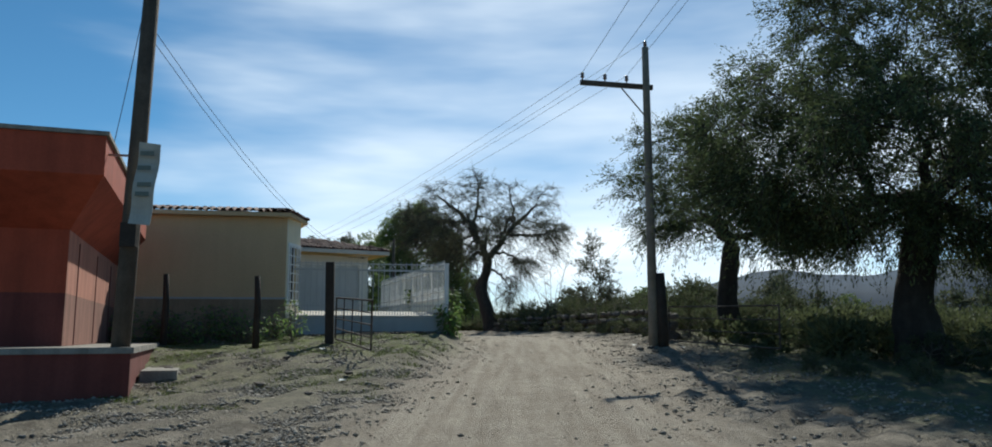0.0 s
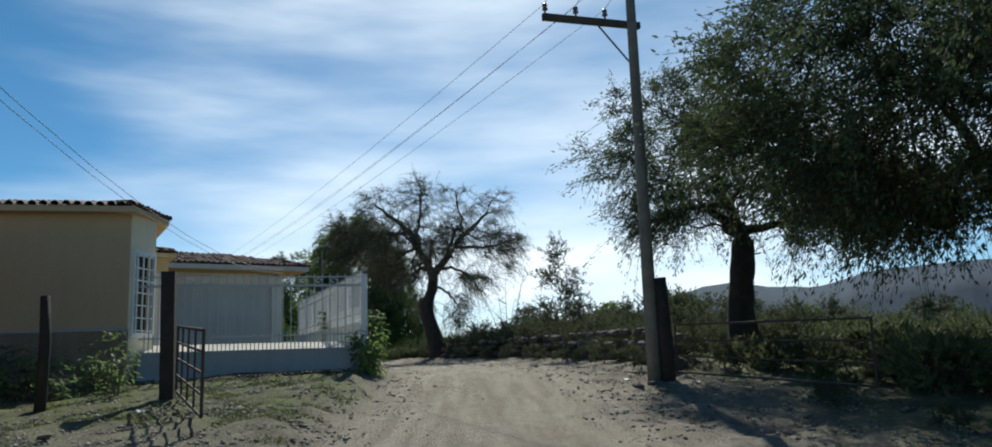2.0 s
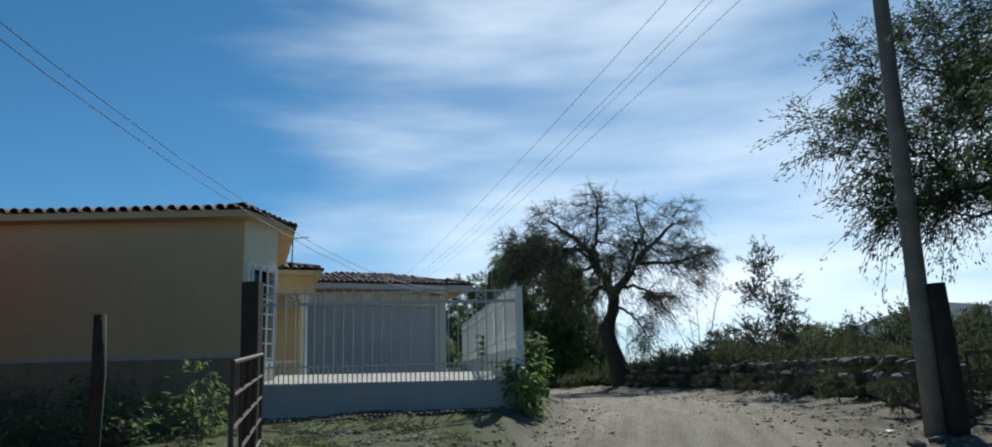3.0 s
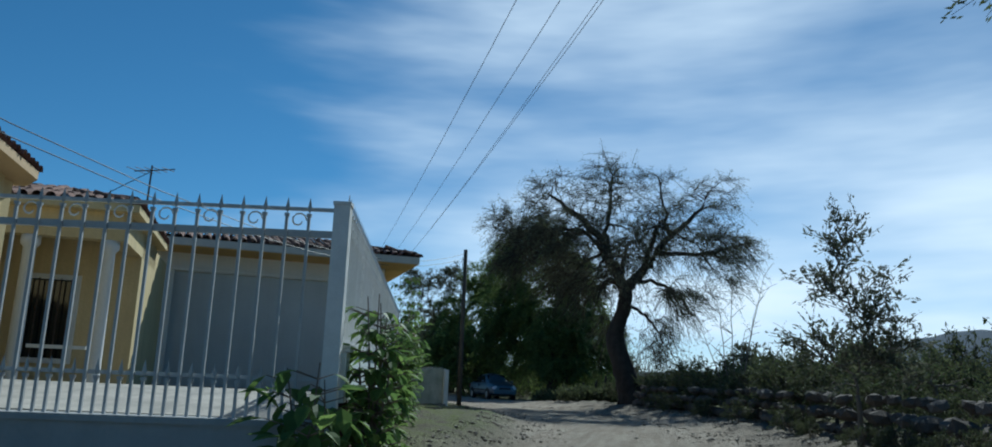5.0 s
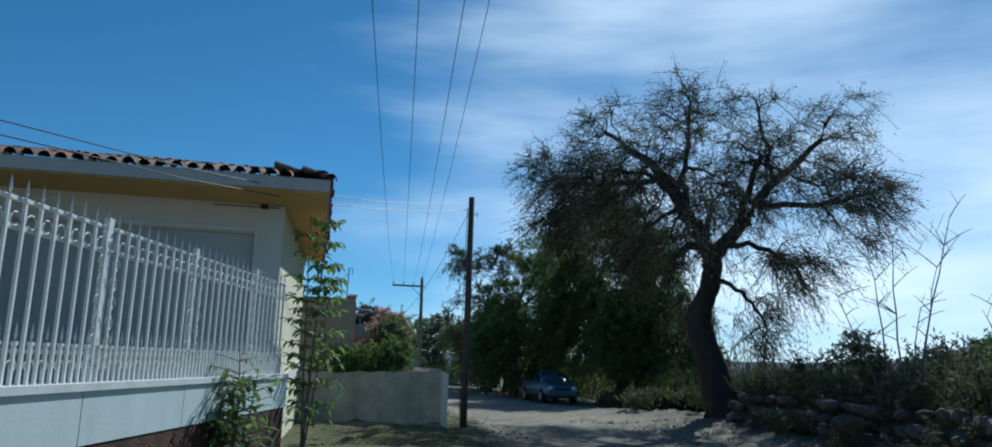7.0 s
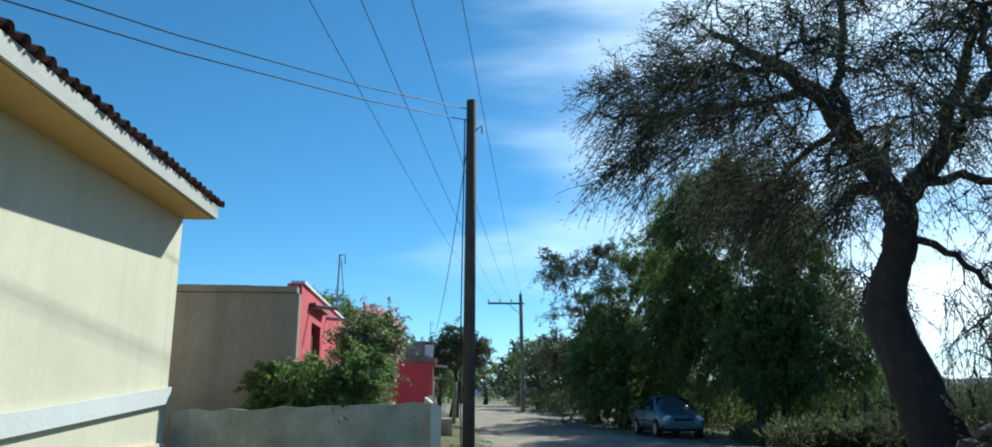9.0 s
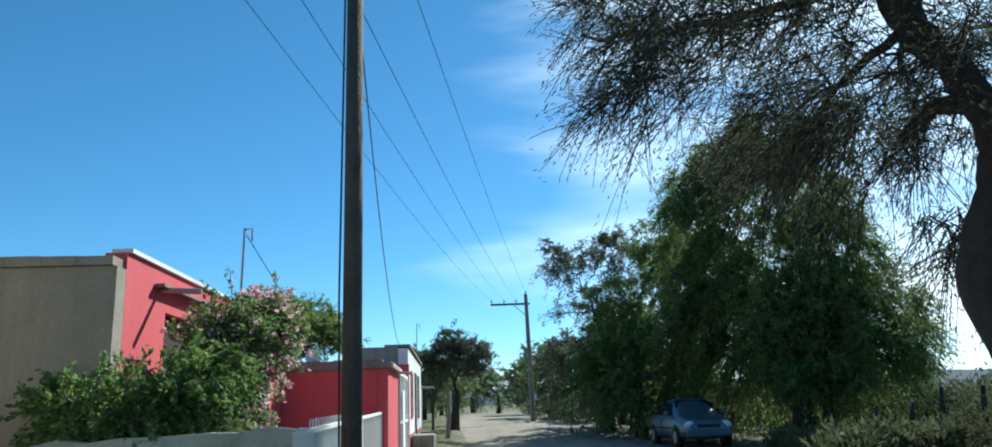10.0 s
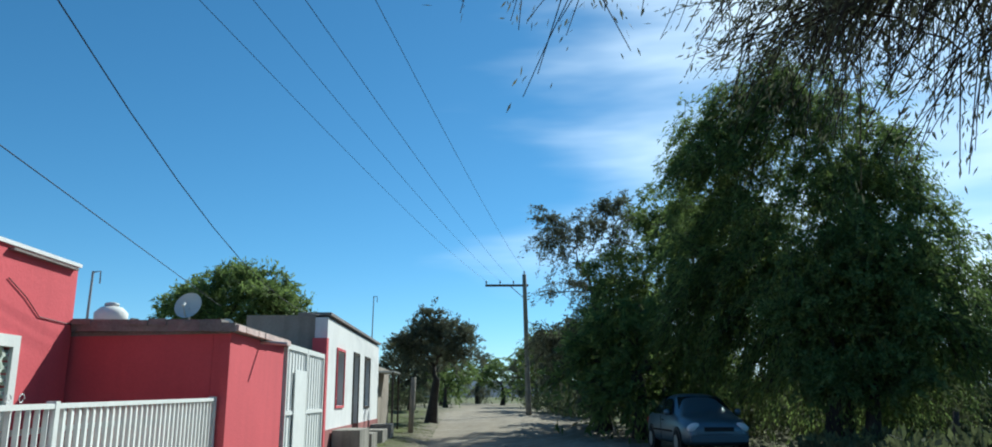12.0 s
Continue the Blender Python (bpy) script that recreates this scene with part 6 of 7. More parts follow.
# dense pepper trees on the right
tree("dense dark green pepper tree with drooping foliage", (-6.1, 64.0),
     [(0, 0, 0, 0.34), (0.1, 0, 1.4, 0.28), (0.0, 0, 2.6, 0.24)],
     [(-1.7, -0.2, 4.3, 1.6, 1.4, 1.9, 60), (0.2, -0.8, 4.6, 2.0, 1.8, 2.2, 80), (1.9, 0.0, 3.8, 1.6, 1.8, 2.0, 66), (-1.5, 0.0, 6.6, 1.5, 1.5, 1.5, 52), (0.7, 0.0, 7.2, 1.5, 1.6, 1.6, 56), (1.4, 0.3, 6.0, 1.2, 1.4, 1.2, 40), (2.7, 0.6, 3.0, 1.2, 1.4, 1.5, 44), (0.2, -1.2, 2.6, 1.5, 1.0, 1.2, 34), (2.4, -1.0, 2.6, 1.5, 1.0, 0.9, 18), (-2.6, 0.2, 7.0, 1.4, 1.4, 1.4, 46), (-0.6, 0.2, 8.3, 1.5, 1.4, 0.9, 44), (-2.9, 0.2, 5.0, 1.2, 1.3, 1.5, 40), (-1.2, 0.6, 2.2, 1.6, 1.0, 1.1, 40), (0.8, 0.6, 1.7, 1.8, 1.0, 0.9, 36), (-3.0, 0.5, 3.4, 1.3, 1.3, 1.3, 44), (0.6, 0.8, 5.6, 1.5, 1.2, 1.3, 48), (-2.0, 0.0, 8.3, 1.3, 1.3, 0.9, 44), (-0.8, -0.2, 9.0, 1.2, 1.2, 0.7, 36), (-2.2, 0.6, 4.2, 1.6, 1.2, 1.3, 56), (-0.4, 0.7, 3.8, 1.5, 1.2, 1.2, 50)],
     14, M_LEAF_D, 8, 26, (0.14, 0.04), 1.15, 0.8, group="roadside pepper trees", grow=1.12)
tree("dense pepper tree beside the parked car", (-11.4, 68.2),
     [(0, 0, 0, 0.3), (0.1, 0, 1.4, 0.24), (0.0, 0, 2.4, 0.2)],
     [(-1.2, -0.4, 3.6, 1.7, 1.6, 1.8, 52), (1.4, 0, 4.8, 2.0, 1.9, 2.0, 60), (0.2, 0.2, 6.6, 1.6, 1.4, 1.4, 40), (-1.8, -0.8, 2.0, 1.4, 1.2, 1.0, 28), (0.6, -0.6, 2.2, 1.8, 1.2, 1.0, 36), (0.6, 0.4, 1.2, 1.8, 0.9, 0.8, 30), (-0.6, 0.2, 5.2, 1.6, 1.5, 1.5, 40)],
     15, M_LEAF_D, 8, 30, (0.14, 0.045), 1.0, 0.8, group="roadside pepper trees", grow=1.2)
tree("bushy acacia with bright leaf sprays beside the pepper trees", (-5.15, 62.2),
     [(0, 0, 0, 0.2), (0.05, 0, 0.9, 0.16), (0.1, 0, 1.6, 0.13)],
     [(0.1, 0, 4.2, 1.3, 1.2, 1.0, 60), (-0.8, -0.3, 3.3, 1.3, 1.1, 1.0, 56), (0.85, 0, 3.1, 1.0, 1.0, 0.9, 44), (0.6, -0.3, 1.9, 0.7, 0.8, 0.6, 30), (-0.5, -0.5, 1.9, 1.1, 0.9, 0.8, 40), (0.2, 0.5, 2.9, 1.2, 1.0, 0.9, 30)],
     34, M_LEAF_S, 8, 24, (0.12, 0.05), 0.15, 0.5, group="roadside pepper trees")
tree("tall greyish mesquite rising behind the pepper trees", (-14.6, 68.8),
     [(0, 0, 0, 0.3), (0, 0.1, 2.0, 0.24), (0, 0, 4.0, 0.2)],
     [(-1.4, 0, 7.4, 1.5, 1.5, 1.2, 24), (0.8, 0, 7.6, 1.5, 1.5, 1.2, 24), (-0.4, 0, 5.4, 1.8, 1.6, 1.2, 26), (-1.4, -0.3, 3.4, 1.6, 1.4, 1.3, 26)],
     16, M_LEAF_M, 8, 24, (0.13, 0.045), 0.6, 0.8, group="roadside mesquites")
spots = [(-12.0, 65.6, 4.4, 24), (-14.0, 70.6, 5.4, 25), (-16.2, 75, 5.8, 17), (-20.6, 84, 6.0, 18), (-25.5, 89, 6.0, 19), (-28.2, 92, 6.2, 20), (-36, 104, 6.4, 21), (-33, 82, 5.0, 23)]
FAR = []
for x, y, h, sd in spots:
    FAR.append(tree("roadside tree in the hazy row along the dirt road", (x, y), [(0, 0, 0, 0.22), (0.1, 0, 1.2, 0.18), (0, 0, 2.0, 0.15)],
         [(-1.2, 0, h * 0.55, 1.8, 1.8, h * 0.26, 26), (1.2, 0, h * 0.6, 1.8, 1.8, h * 0.26, 26), (0, 0, h * 0.82, 1.5, 1.5, h * 0.2, 18), (0, -0.8, h * 0.32, 2.0, 1.6, h * 0.2, 18)],
         sd, M_LEAF_M if sd % 2 else M_LEAF_D, 5, 12, (0.30, 0.10), 0.5, 0.9, group="far roadside trees"))
rng = random.Random(77)
for x, y in [(-44, 112), (-52, 120), (-62, 126), (-70, 138), (-40, 96), (-46, 104), (-56, 112), (-30, 118), (-22, 108), (-12, 95), (-4, 104), (8, 98), (20, 110), (34, 100), (48, 112), (62, 104), (80, 120), (28, 84), (14, 78), (44, 80)]:
    k = rng.uniform(0.8, 1.2)
    copy_thing(rng.choice(FAR), Matrix.Translation((x, y, gz(x, y) - 0.1)) @ pose(0, 0, 0, 0, 0, rng.uniform(0, 360)) @ Matrix.Diagonal((k, k, k * rng.uniform(0.7, 1.0), 1)))
tree("leafy tree on the grass verge beyond the houses", (-22.6, 69.5), [(0, 0, 0, 0.24), (0.12, 0, 1.0, 0.18), (0.25, 0, 1.8, 0.15)],
     [(-0.7, 0, 3.2, 1.3, 1.3, 1.0, 34), (0.9, 0, 3.4, 1.3, 1.3, 1.0, 34), (0.2, 0, 4.2, 1.0, 1.0, 0.7, 20)], 31, M_LEAF_M, 8, 26, (0.15, 0.05), 0.5, 0.7)
tree("rounded feathery green tree behind the low houses", (-25.5, 61.5), [(0, 0, 0, 0.3), (0, 0, 2.0, 0.24), (0, 0, 3.0, 0.2)],
     [(-1.6, 0, 4.0, 1.4, 1.4, 0.8, 40), (0, 0, 4.7, 1.6, 1.6, 0.7, 48), (1.7, 0, 4.0, 1.4, 1.4, 0.8, 40), (0, -1.2, 3.8, 1.7, 1.2, 0.8, 34)], 32, M_LEAF_D, 8, 30, (0.18, 0.045), 0.3, 0.7, grow=1.08)
# slender sapling and bare shrub behind the stone wall
tree("slender leafy sapling behind the stone wall", (3.5, 31.2), [(0, 0, 0, 0.045), (0.02, 0, 0.5, 0.04), (0.0, 0, 0.8, 0.035)],
     [(-0.25, 0, 2.4, 0.45, 0.45, 0.7, 14), (0.35, 0.1, 2.2, 0.5, 0.45, 0.7, 14), (-0.1, 0, 3.3, 0.3, 0.35, 0.5, 10), (0.6, 0, 1.5, 0.5, 0.5, 0.6, 12), (-0.5, 0, 1.4, 0.5, 0.4, 0.6, 10), (0.1, 0, 1.5, 0.5, 0.4, 0.6, 10)], 41, M_LEAF_M, 5, 14, (0.09, 0.032), 0.1, 0.4, M_TWIG, name="sapling", category="young tree", limb=0.4)
tree("leafy shrub beside the slender sapling", (5.0, 32.5), [(0, 0, 0, 0.04), (0.02, 0, 0.5, 0.03), (0.0, 0, 0.9, 0.03)],
     [(-0.3, 0, 1.0, 0.4, 0.4, 0.4, 9), (0.4, 0.1, 0.9, 0.4, 0.4, 0.35, 8)], 42, M_LEAF_A, 4, 12, (0.09, 0.03), 0.15, 0.35, M_TWIG, name="sapling", category="young tree")


def bare_shrub(base, seed):
    """Thin leafless stems fanning out of one foot, each with a few forked twigs."""
    rng = np.random.default_rng(seed)
    ob = thing("bare_shrub", Matrix.Translation((*base, gz(*base) - 0.05)), "bare grey shrub with thin upright branching stems", "shrub")
    for dx, dy, h in ((-0.9, 0.1, 2.5), (-0.45, -0.2, 3.1), (0.0, 0.2, 3.5), (0.3, -0.1, 2.3), (0.85, 0.1, 3.8), (1.45, -0.2, 2.2), (0.65, 0.3, 3.0)):
        wood = Shape()
        foot = np.array((dx * 0.16, dy * 0.3, -0.1))
        line = curve(foot, (dx, dy, h), (-dx * 0.12 + rng.normal(0, 0.05), 0, 0.1), 9)
        line[1:-1] += rng.normal(0, 0.02, (7, 3))
        wood.tube(line, np.linspace(0.024, 0.006, 9), 6)
        for _ in range(7):
            k = rng.integers(3, 9)
            way = np.array((np.sign(rng.normal()) * rng.uniform(0.2, 0.6), rng.normal(0, 0.25), rng.uniform(0.15, 0.6)))
            tw = curve(line[k], line[k] + way * rng.uniform(0.5, 1.0), (0, 0, 0.05), 5)
            wood.tube(tw, np.linspace(0.009, 0.004, 5), 4)
            wood.tube(curve(tw[2], tw[2] + way * (-0.3, 0.5, 0.5), (0, 0, 0.02), 4), [0.005, 0.0045, 0.004, 0.003], 3)
        part("stem", wood, M_TWIG, ob)


bare_shrub((2.35, 40.2), 43)

# ---- shrubs, verge plants, grass and gravel ----
SHRUB = [tree("tangled dry green hedge shrub along the stone wall", (6.2 + 2 * k, 28.0 + 2 * k), [(0, 0, 0, 0.05), (0, 0, 0.3, 0.04), (0, 0, 0.5, 0.035)],
              [(-0.5, 0, 0.7, 0.7, 0.7, 0.45, 13), (0.5, 0.1, 0.75, 0.7, 0.7, 0.5, 13), (0, 0, 1.1, 0.6, 0.6, 0.3, 8)], 50 + k, M_LEAF_H, 5, 18, (0.09, 0.032), 0.1, 0.42, M_TWIG, "hedge shrubs", "shrub", "shrub") for k in range(3)]
rng = random.Random(9)
hedge = []
for s in np.arange(0, 28.5, 0.95):
    x, y, a = on_line(WALL_LINE, s)
    hedge.append((x + 0.9 + rng.uniform(-0.2, 0.3), y + rng.uniform(-0.3, 0.3), rng.uniform(0.8, 1.1) * (1.02 if 35 < y < 46 else 0.8 if y > 40 else 0.8)))
    if rng.random() < 0.8:
        hedge.append((x + 2.6 + rng.uniform(-0.6, 0.9), y + rng.uniform(-0.5, 0.5), rng.uniform(0.9, 1.25) * (1.02 if 35 < y < 46 else 0.8 if y > 40 else 0.82)))
    if y > 28:
        hedge.append((x + 5.5 + rng.uniform(-1.5, 2.0), y + rng.uniform(-0.8, 0.8), rng.uniform(0.9, 1.5)))
for k in range(34):
    hedge.append((rng.uniform(7.0, 15.0), rng.uniform(14, 26), rng.uniform(0.35, 0.6)))
for k in range(95):
    hedge.append((rng.uniform(5, 60), rng.uniform(28, 110), rng.uniform(0.7, 1.25)))
for k in range(26):
    y = rng.uniform(50, 100)
    hedge.append((float(road_x(y)) + rng.uniform(5.0, 8.0), y, rng.uniform(0.9, 1.5)))
for k in range(64):
    y = rng.uniform(49, 84)
    hedge.append((float(road_x(y)) + rng.uniform(6.0, 22.0), y, rng.uniform(0.6, 1.35)))
for k in range(66):
    hedge.append((rng.uniform(-13, -3.2), rng.uniform(67, 76), rng.uniform(1.1, 1.7)))
for k in range(22):
    y = rng.uniform(72, 125)
    hedge.append((float(road_x(y)) - rng.uniform(4.5, 9.0), y, rng.uniform(1.0, 1.8)))
for s in np.arange(0.4, 24, 0.62):
    x, y, a = on_line(WALL_LINE, s)
    if rng.random() < 0.4:
        hedge.append((x - rng.uniform(0.3, 0.6), y + rng.uniform(-0.2, 0.2), rng.uniform(0.22, 0.48)))
for k in range(46):
    hedge.append((rng.uniform(5.0, 13.0), rng.uniform(10, 20.5), rng.uniform(0.18, 0.36)))
near, far_off = [], []
for x, y, k in hedge:
    if 40 < y < 67 and float(road_x(y)) + 2 < x < -2.8 - 0.05 * (y - 38.7):
        continue        # open ground round the parked car
    if -4.2 < x < 0.6 and 44 < y < 66:
        k = min(k, 0.72 if y < 50.5 else 0.54)
    if x > 4.4 and 20 < y < 70:
        k *= (0.74 if y < 33 else 1.0 if y < 44 else 0.8) if y > 27 or x < 7 else 0.95       # lower scrub on the field behind the wall
    (near if y < 52 and x < 13 else far_off).append((x, y, k))
far_off += near[170:]
far_off += [(rng.uniform(5.4, 15.5), rng.uniform(20.8, 30), rng.uniform(0.35, 0.6)) for _ in range(90)]
far_off += [(rng.uniform(8.6, 16), rng.uniform(11, 20), rng.uniform(0.25, 0.5)) for _ in range(40)]
far_off += [(rng.uniform(6.8, 17), rng.uniform(17.5, 25), rng.uniform(0.5, 0.72)) for _ in range(70)]
for x, y, k in near[:170]:
    copy_thing(rng.choice(SHRUB), Matrix.Translation((x, y, gz(x, y) - 0.05)) @ pose(0, 0, 0, 0, 0, rng.uniform(0, 360)) @ Matrix.Diagonal((k, k, k, 1)))
for k in range(95):
    y = rng.uniform(51.2, 61)
    far_off.append((rng.uniform(-3.7 - 0.3 * (y - 51), 0.4), y, rng.uniform(0.36, 0.62)))
far_off += [(rng.uniform(-2.4, 9), rng.uniform(62, 75), rng.uniform(1.1, 1.7)) for _ in range(48)]
mass, way = [], []
grain = np.random.default_rng(71)
for x, y, k in far_off:
    n = int(480 * k)
    p = grain.normal(0, 1, (n, 3))
    p = p / np.linalg.norm(p, axis=1, keepdims=True) * grain.uniform(0.25, 1.0, (n, 1)) ** 0.5 * (0.95, 0.95, 0.62)
    lump = 1 + 0.25 * np.sin(p[:, :1] * 5 + x) * np.sin(p[:, 1:2] * 5 + y)
    mass.append(np.array((x, y, gz(x, y) + 0.62 * k)) + p * lump * k)
    way.append(p + (0, 0, 0.6))
tagged(new("scrub", leaf_cloud("scrub", np.concatenate(mass), np.concatenate(way), 0.17, 0.06, M_LEAF_H, grain)), "tangled dry green scrub across the far field", "scrub", kind="stuff")


for k in range(6):
    x, y = -0.2 - 0.62 * k + rng.uniform(-0.1, 0.1), 49.2 + 1.25 * k
    h = rng.uniform(0.95, 1.25)
    solo("fence_post", Shape().tube([(x, y, gz(x, y) - 0.2), (x + rng.uniform(-0.05, 0.05), y, gz(x, y) + h * 0.5), (x + rng.uniform(-0.08, 0.08), y, gz(x, y) + h)], (0.055, 0.05, 0.04), 7), M_WOODDARK, "crooked dark wooden fence post among the roadside scrub", "post", "scrub fence posts", smooth=True)


def broad_plant(base, h, spread, seed, n, label, size=0.12, stems=3, low=0.12, lean=(0, 0), taper=0.35):
    """Upright stems, each clothed in drooping oval leaves with a raised midrib."""
    rng = np.random.default_rng(seed)
    ob = thing("leafy_plant", Matrix.Translation((*base, gz(*base) - 0.03)), label, "plant", "fence plants")
    wood, v, f = Shape(), [], []
    for sidx in range(stems):
        tall = h * (1.0 if sidx == 0 else rng.uniform(0.6, 0.98))
        a = 2 * math.pi * (sidx + rng.uniform(0, 0.6)) / stems
        out = 0.55 * spread * (0 if sidx == 0 else rng.uniform(0.5, 1.0))
        head = np.array((lean[0] * tall / h + out * math.cos(a), lean[1] * tall / h + out * math.sin(a), tall))
        stem = curve((0, 0, -0.05), head, rng.normal(0, 0.05, 3), 12)
        wood.tube(stem, np.linspace(0.014, 0.004, 12), 5)
        for _ in range(n // stems):
            t = low + (1 - low) * rng.uniform(0, 1) ** 0.85
            p = stem[int(t * 11)]
            a = rng.uniform(0, 2 * math.pi)
            way = np.array((math.cos(a), math.sin(a), 0))
            r = spread * 0.62 * (1 - taper * t) * rng.uniform(0.15, 1.0) ** 0.6
            q = p + way * r + (0, 0, 0.3 * r)
            L = size * rng.uniform(0.6, 1.15)
            d = way * rng.uniform(0.5, 1.0) + (0, 0, rng.uniform(-1.0, 0.25)) + rng.normal(0, 0.15, 3)
            d /= np.linalg.norm(d)
            s_ = np.cross(d, (0, 0, 1)); s_ /= np.linalg.norm(s_)
            up = np.cross(s_, d) * L
            W = L * rng.uniform(0.26, 0.34)
            k = len(v)
            v += [q, q + d * L * 0.28 + s_ * W * 0.9 + up * 0.07, q + d * L * 0.62 + s_ * W * 0.8 + up * 0.05, q + d * L - up * 0.12,
                  q + d * L * 0.62 - s_ * W * 0.8 + up * 0.05, q + d * L * 0.28 - s_ * W * 0.9 + up * 0.07, q + d * L * 0.45 - up * 0.02]
            f += [(k + m, k + (m + 1) % 6, k + 6) for m in range(6)]
            wood.tube([p, q], (0.005, 0.003), 3, False)
    part("stem", wood, M_TWIG, ob)
    sh = Shape(); sh.v, sh.f = [tuple(x) for x in v], f
    part("leaves", sh, M_LEAF_B, ob)
    return ob


broad_plant((-1.30, 22.92), 1.40, 0.38, 61, 480, "bushy green broad-leaved plant at the fence corner", 0.13, 7)
broad_plant((-1.34, 22.14), 0.92, 0.42, 66, 130, "low plant with large bright green leaves at the fence corner", 0.19, 4)
broad_plant((-2.05, 25.30), 0.72, 0.30, 67, 70, "small green broad-leaved plant at the foot of the fence", 0.14, 3)
broad_plant((-2.76, 27.48), 1.48, 0.52, 62, 820, "tall green broad-leaved plant against the white wall", 0.12, 8)
broad_plant((-4.23, 32.03), 1.15, 0.46, 63, 300, "green broad-leaved plant against the white wall", 0.12, 6)
broad_plant((-5.02, 34.45), 3.22, 0.66, 64, 620, "tall thin leafy sapling in front of the cream house", 0.125, 4, 0.2, (-0.18, 0.6), 0.55)
broad_plant((-4.5, 18.9), 1.0, 0.5, 65, 110, "green weed growing beside the gate post", 0.11, 5)
for k, (x, y, h) in enumerate(((-7.2, 18.9, 0.8), (-6.0, 19.4, 0.75), (-8.3, 18.8, 0.9), (-5.2, 19.9, 0.7), (-7.7, 19.6, 0.85), (-6.6, 19.8, 0.8), (-5.6, 18.9, 0.55), (-6.5, 18.6, 0.5))):
    broad_plant((x, y), h, 0.8, 70 + k, 230, "low dark weeds growing against the house wall", 0.10, 6)

# bougainvillea and hedge inside the low wall
def at2(x, y):
    p = F2 @ Vector((x, y, 0))
    return p.x, p.y, 1.55
tree("overgrown sunlit green bush behind the low wall", at2(-1.8, 0.85), [(0, 0, 0, 0.06), (0, 0, 0.6, 0.05), (0, 0, 0.9, 0.05)],
     [(-0.2, 0.0, 1.2, 0.4, 0.25, 0.42, 34), (0.3, 0.0, 1.25, 0.5, 0.3, 0.45, 36), (0.7, 0.6, 1.4, 0.4, 0.5, 0.45, 34)], 81, M_LEAF_B, 7, 28, (0.055, 0.024), 0.35, 0.26, M_TWIG, "", "flowering_bush", "bush", 0.5, 0.55)
tree("tall flowering bush with pale pink blossom by the red house", at2(-1.1, 1.75), [(0, 0, 0, 0.07), (0, 0, 0.8, 0.06), (0, 0, 1.3, 0.05)],
     [(-0.1, -0.6, 1.35, 0.35, 0.5, 0.4, 40), (0.0, 0.25, 1.95, 0.3, 0.5, 0.42, 54), (0.0, 0.8, 2.05, 0.25, 0.3, 0.35, 34), (0.05, 0.2, 1.2, 0.35, 0.5, 0.5, 40)], 82, M_LEAF_B, 7, 28, (0.048, 0.02), 0.4, 0.28, M_TWIG, "", "flowering_bush", "bush", 0.5, 0.55, 0.10)
tree("trailing bougainvillea covered in pale pink blossom", at2(-0.9, 2.3), [(0, 0, 0, 0.05), (0, 0, 0.8, 0.045), (0, 0, 1.3, 0.04)],
     [(0.0, 0.25, 2.2, 0.22, 0.3, 0.35, 24), (0.1, 0.05, 1.7, 0.25, 0.3, 0.55, 24), (0.1, -0.15, 1.0, 0.3, 0.3, 0.5, 20), (0.1, -0.9, 1.1, 0.25, 0.4, 0.3, 14), (-0.8, 1.1, 2.3, 0.25, 0.3, 0.4, 18), (-0.45, 0.6, 2.3, 0.25, 0.3, 0.35, 16)], 83, M_LEAF_B, 6, 22, (0.05, 0.024), 0.7, 0.28, M_TWIG, "", "flowering_bush", "bush", 0.5, 0.55, 0.62)


def grass_patch():
    rng = np.random.default_rng(21)
    p = []
    def scatter(n, x0, x1, y0, y1, keep):
        x, y = rng.uniform(x0, x1, n), rng.uniform(y0, y1, n)
        ok = keep(x, y) & (np.sin(x * 2.1 + 1.3 * np.sin(y)) * np.sin(y * 1.7 + x) > -0.25)
        p.append(np.stack([x[ok], y[ok]], 1))
    scatter(110000, -8.5, 0, 11, 21.5, lambda x, y: (aside(x, y) < -2.0) & (x > -8.2) & ((y > 16.2 + np.sin(x * 3)) | (np.sin(x * 1.3 + 2) * np.sin(y * 1.9 + 0.7 * x) > -0.1)))
    scatter(40000, -6.5, 0, 33.5, 46, lambda x, y: (aside(x, y) < -1.9) & (aside(x, y) > -4.5))
    yy = rng.uniform(43, 74, 46000)
    p.append(np.stack([road_x(yy) - 1.18 * rng.uniform(1.5, 3.1, 46000) ** 1.25, yy], 1)[np.sin(yy * 2.3) * np.sin(yy * 0.9 + 1) > -0.55])
    scatter(16000, 2, 12, 12, 45, lambda x, y: (aside(x, y) > 3.0) & (aside(x, y) < 7))
    q = np.concatenate(p)
    n = len(q)
    base = np.stack([q[:, 0], q[:, 1], land(q[:, 0], q[:, 1]) - 0.01], 1)
    h = rng.uniform(0.01, 0.035, (n, 1)) * rng.choice([1] * 14 + [2.4], (n, 1))
    a = rng.uniform(0, 2 * np.pi, n)
    s = np.stack([np.cos(a), np.sin(a), 0 * a], 1) * 0.008
    tip = base + np.concatenate([rng.normal(0, 0.025, (n, 2)), h], 1)
    v = np.stack([base - s, base + s, tip], 1).reshape(-1, 3)
    tagged(new("grass", array_mesh("grass", v, np.arange(3 * n).reshape(-1, 3), M_GRASS)), "short patchy dry green grass on the verges", "grass", kind="stuff")


grass_patch()


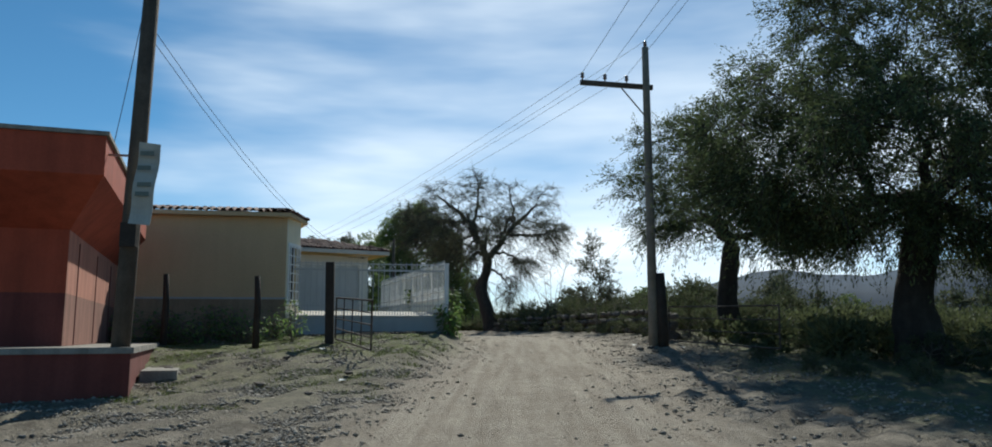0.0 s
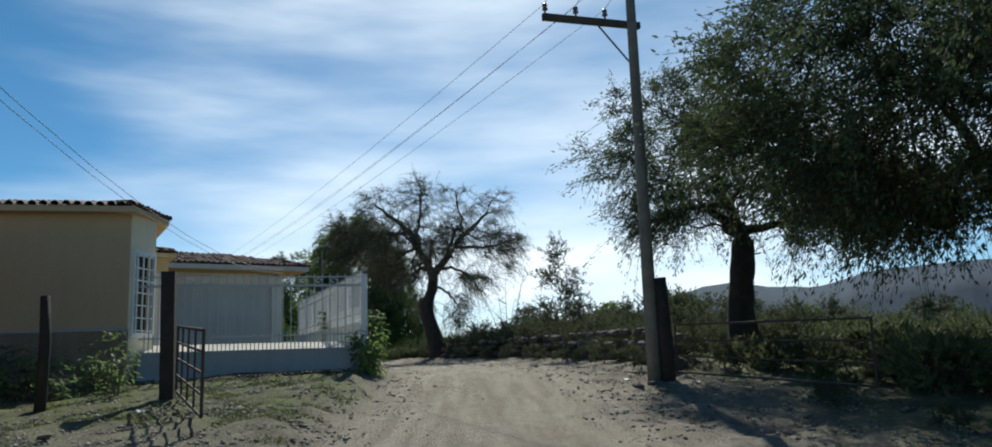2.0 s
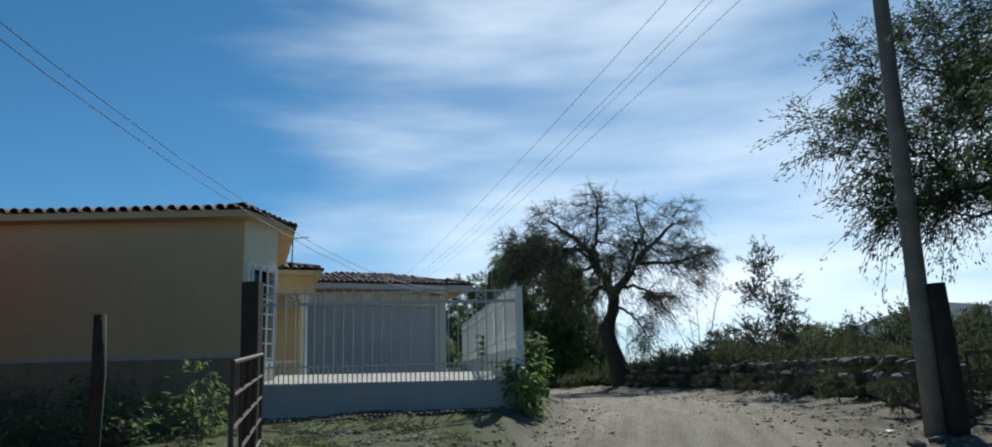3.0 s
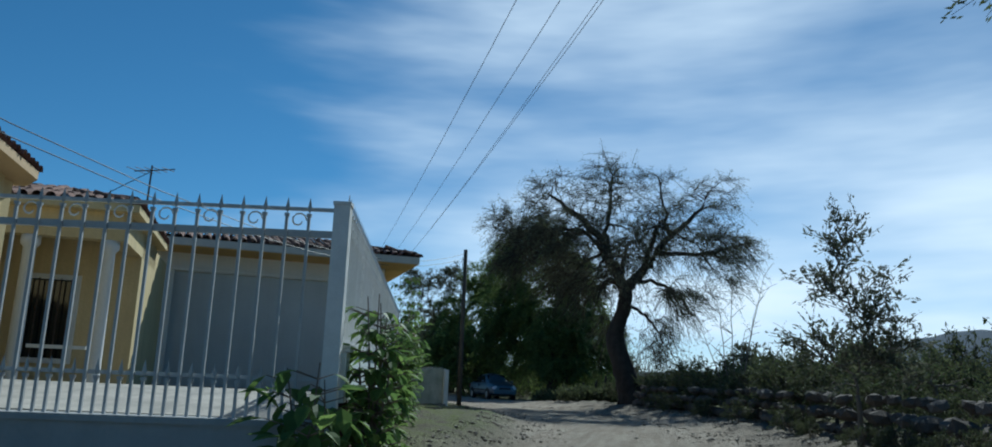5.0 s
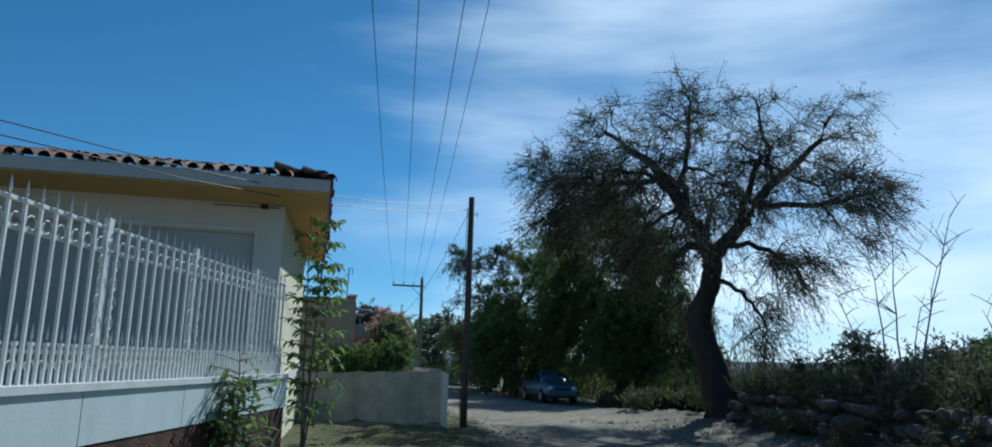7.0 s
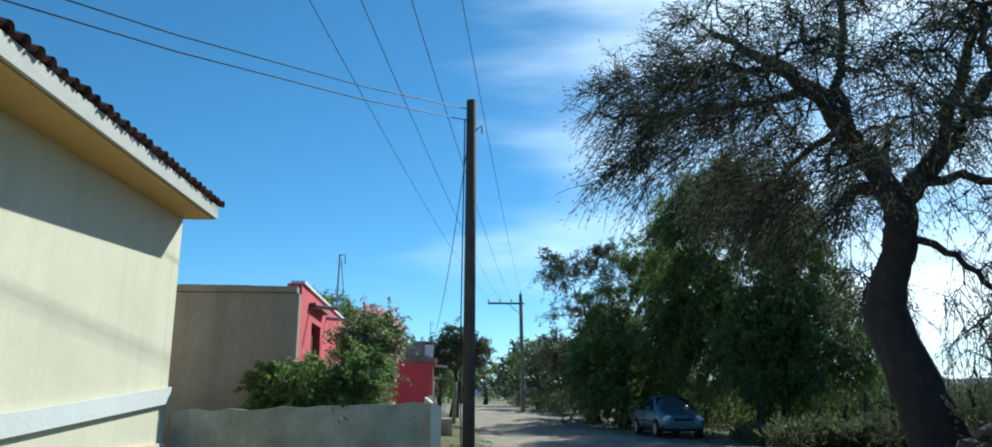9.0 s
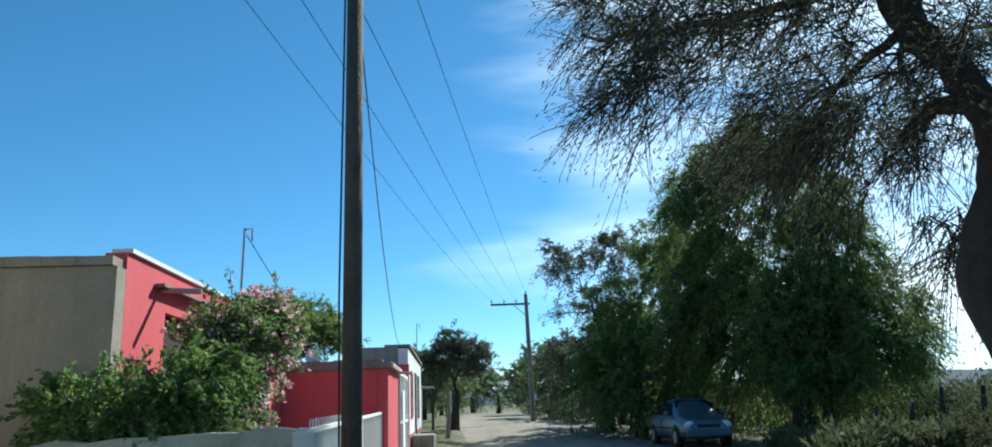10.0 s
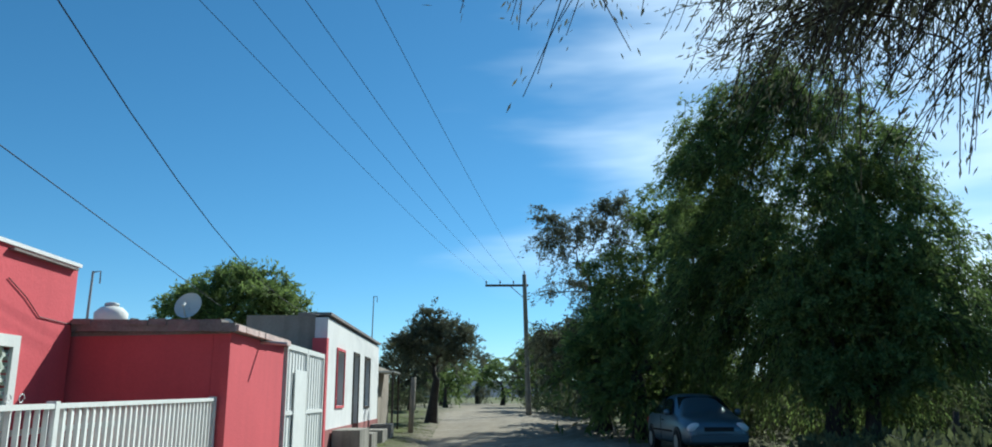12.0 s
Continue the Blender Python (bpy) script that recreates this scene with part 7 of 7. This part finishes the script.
def gravel():
    rng = np.random.default_rng(22)
    n = 90000
    x, y = rng.uniform(-7, 6.5, n), rng.uniform(3, 48, n)
    x = x + road_x(y) - 0.3
    d = np.abs(aside(x, y))
    ok = (d > rng.uniform(1.0, 2.4, n) - (rng.random(n) < 0.06) * 1.0) & (d < 5.5) & ~((aside(x, y) < -2.6) & (y > 21.5) & (y < 35))
    # crumbled clods on the trodden verge before the gate
    cx, cy = rng.uniform(-7.5, -0.9, 70000), rng.uniform(8.5, 20, 70000)
    keep = (aside(cx, cy) < -1.9 + rng.normal(0, 0.35, 70000)) & (np.sin(cx * 2.3 + cy) * np.sin(cy * 1.6 - cx) + rng.normal(0, 0.4, 70000) > 0.9 * sstep(14.5, 17.5, cy) - 0.1)
    x, y = np.concatenate([x[ok], cx[keep]]), np.concatenate([y[ok], cy[keep]])
    n = len(x)
    r = 0.009 + 0.034 * rng.random((n, 1)) ** 5
    u = np.array([(1, 0, 0), (-1, 0, 0), (0, 1, 0), (0, -1, 0), (0, 0, 0.7), (0, 0, -0.7)], float)
    v = np.stack([x, y, land(x, y) + 0.006], 1)[:, None] + u[None] * (1, 1, 0.75) * r[:, None] * rng.uniform(0.6, 1.4, (n, 6, 1))
    f = np.array([(0, 2, 4), (2, 1, 4), (1, 3, 4), (3, 0, 4), (2, 0, 5), (1, 2, 5), (3, 1, 5), (0, 3, 5)])
    f = (f[None] + 6 * np.arange(n)[:, None, None]).reshape(-1, 3)
    tagged(new("gravel", array_mesh("gravel", v.reshape(-1, 3), f, M_PEBBLE)), "loose stones and gravel along the dirt road", "gravel", kind="stuff")


gravel()
rng = random.Random(33)
for x, y, k in ((-3.3, 12.8, 0.16), (3.3, 20.2, 0.2), (3.6, 20.5, 0.16), (-2.2, 13.6, 0.14), (3.5, 19.4, 0.15), (-4.4, 13.4, 0.12), (-2.9, 14.6, 0.1), (-3.6, 15.2, 0.13), (-5.2, 14.2, 0.15), (-2.4, 12.0, 0.09), (3.0, 13.0, 0.09), (3.6, 15.0, 0.11), (2.9, 17.2, 0.08), (4.4, 16.4, 0.13), (2.2, 26.4, 0.1), (-3.2, 36.6, 0.1), (-4.6, 38.4, 0.12)):
    o = new("rock", rng.choice(STONES))
    o.matrix_basis = Matrix.Translation((x, y, gz(x, y) + 0.05)) @ pose(0, 0, 0, 8, 5, rng.uniform(0, 360)) @ Matrix.Diagonal((k * 1.3, k, k * 0.7, 1))
    tagged(o, "loose grey rock lying on the dirt verge", "rock", "verge rocks")

for x, y, a in ((3.35, 21.35, 20), (4.35, 20.45, 70), (-2.2, 13.2, 10), (-3.4, 17.0, 55)):
    o = solo("paper_scrap", Shape().add([(-0.06, -0.04, 0.0), (0.05, -0.045, 0.02), (0.065, 0.035, 0.005), (-0.045, 0.05, 0.03), (-0.055, -0.035, 0.004), (0.045, -0.04, 0.024), (0.06, 0.03, 0.009), (-0.04, 0.045, 0.034)], [(3, 2, 1, 0), (4, 5, 6, 7), (0, 1, 5, 4), (1, 2, 6, 5), (2, 3, 7, 6), (3, 0, 4, 7)]), M_WHITE, "crumpled white paper scrap lying on the dirt", "litter", "litter", m=Matrix.Translation((x, y, gz(x, y) + 0.02)) @ pose(0, 0, 0, 0, 0, a))
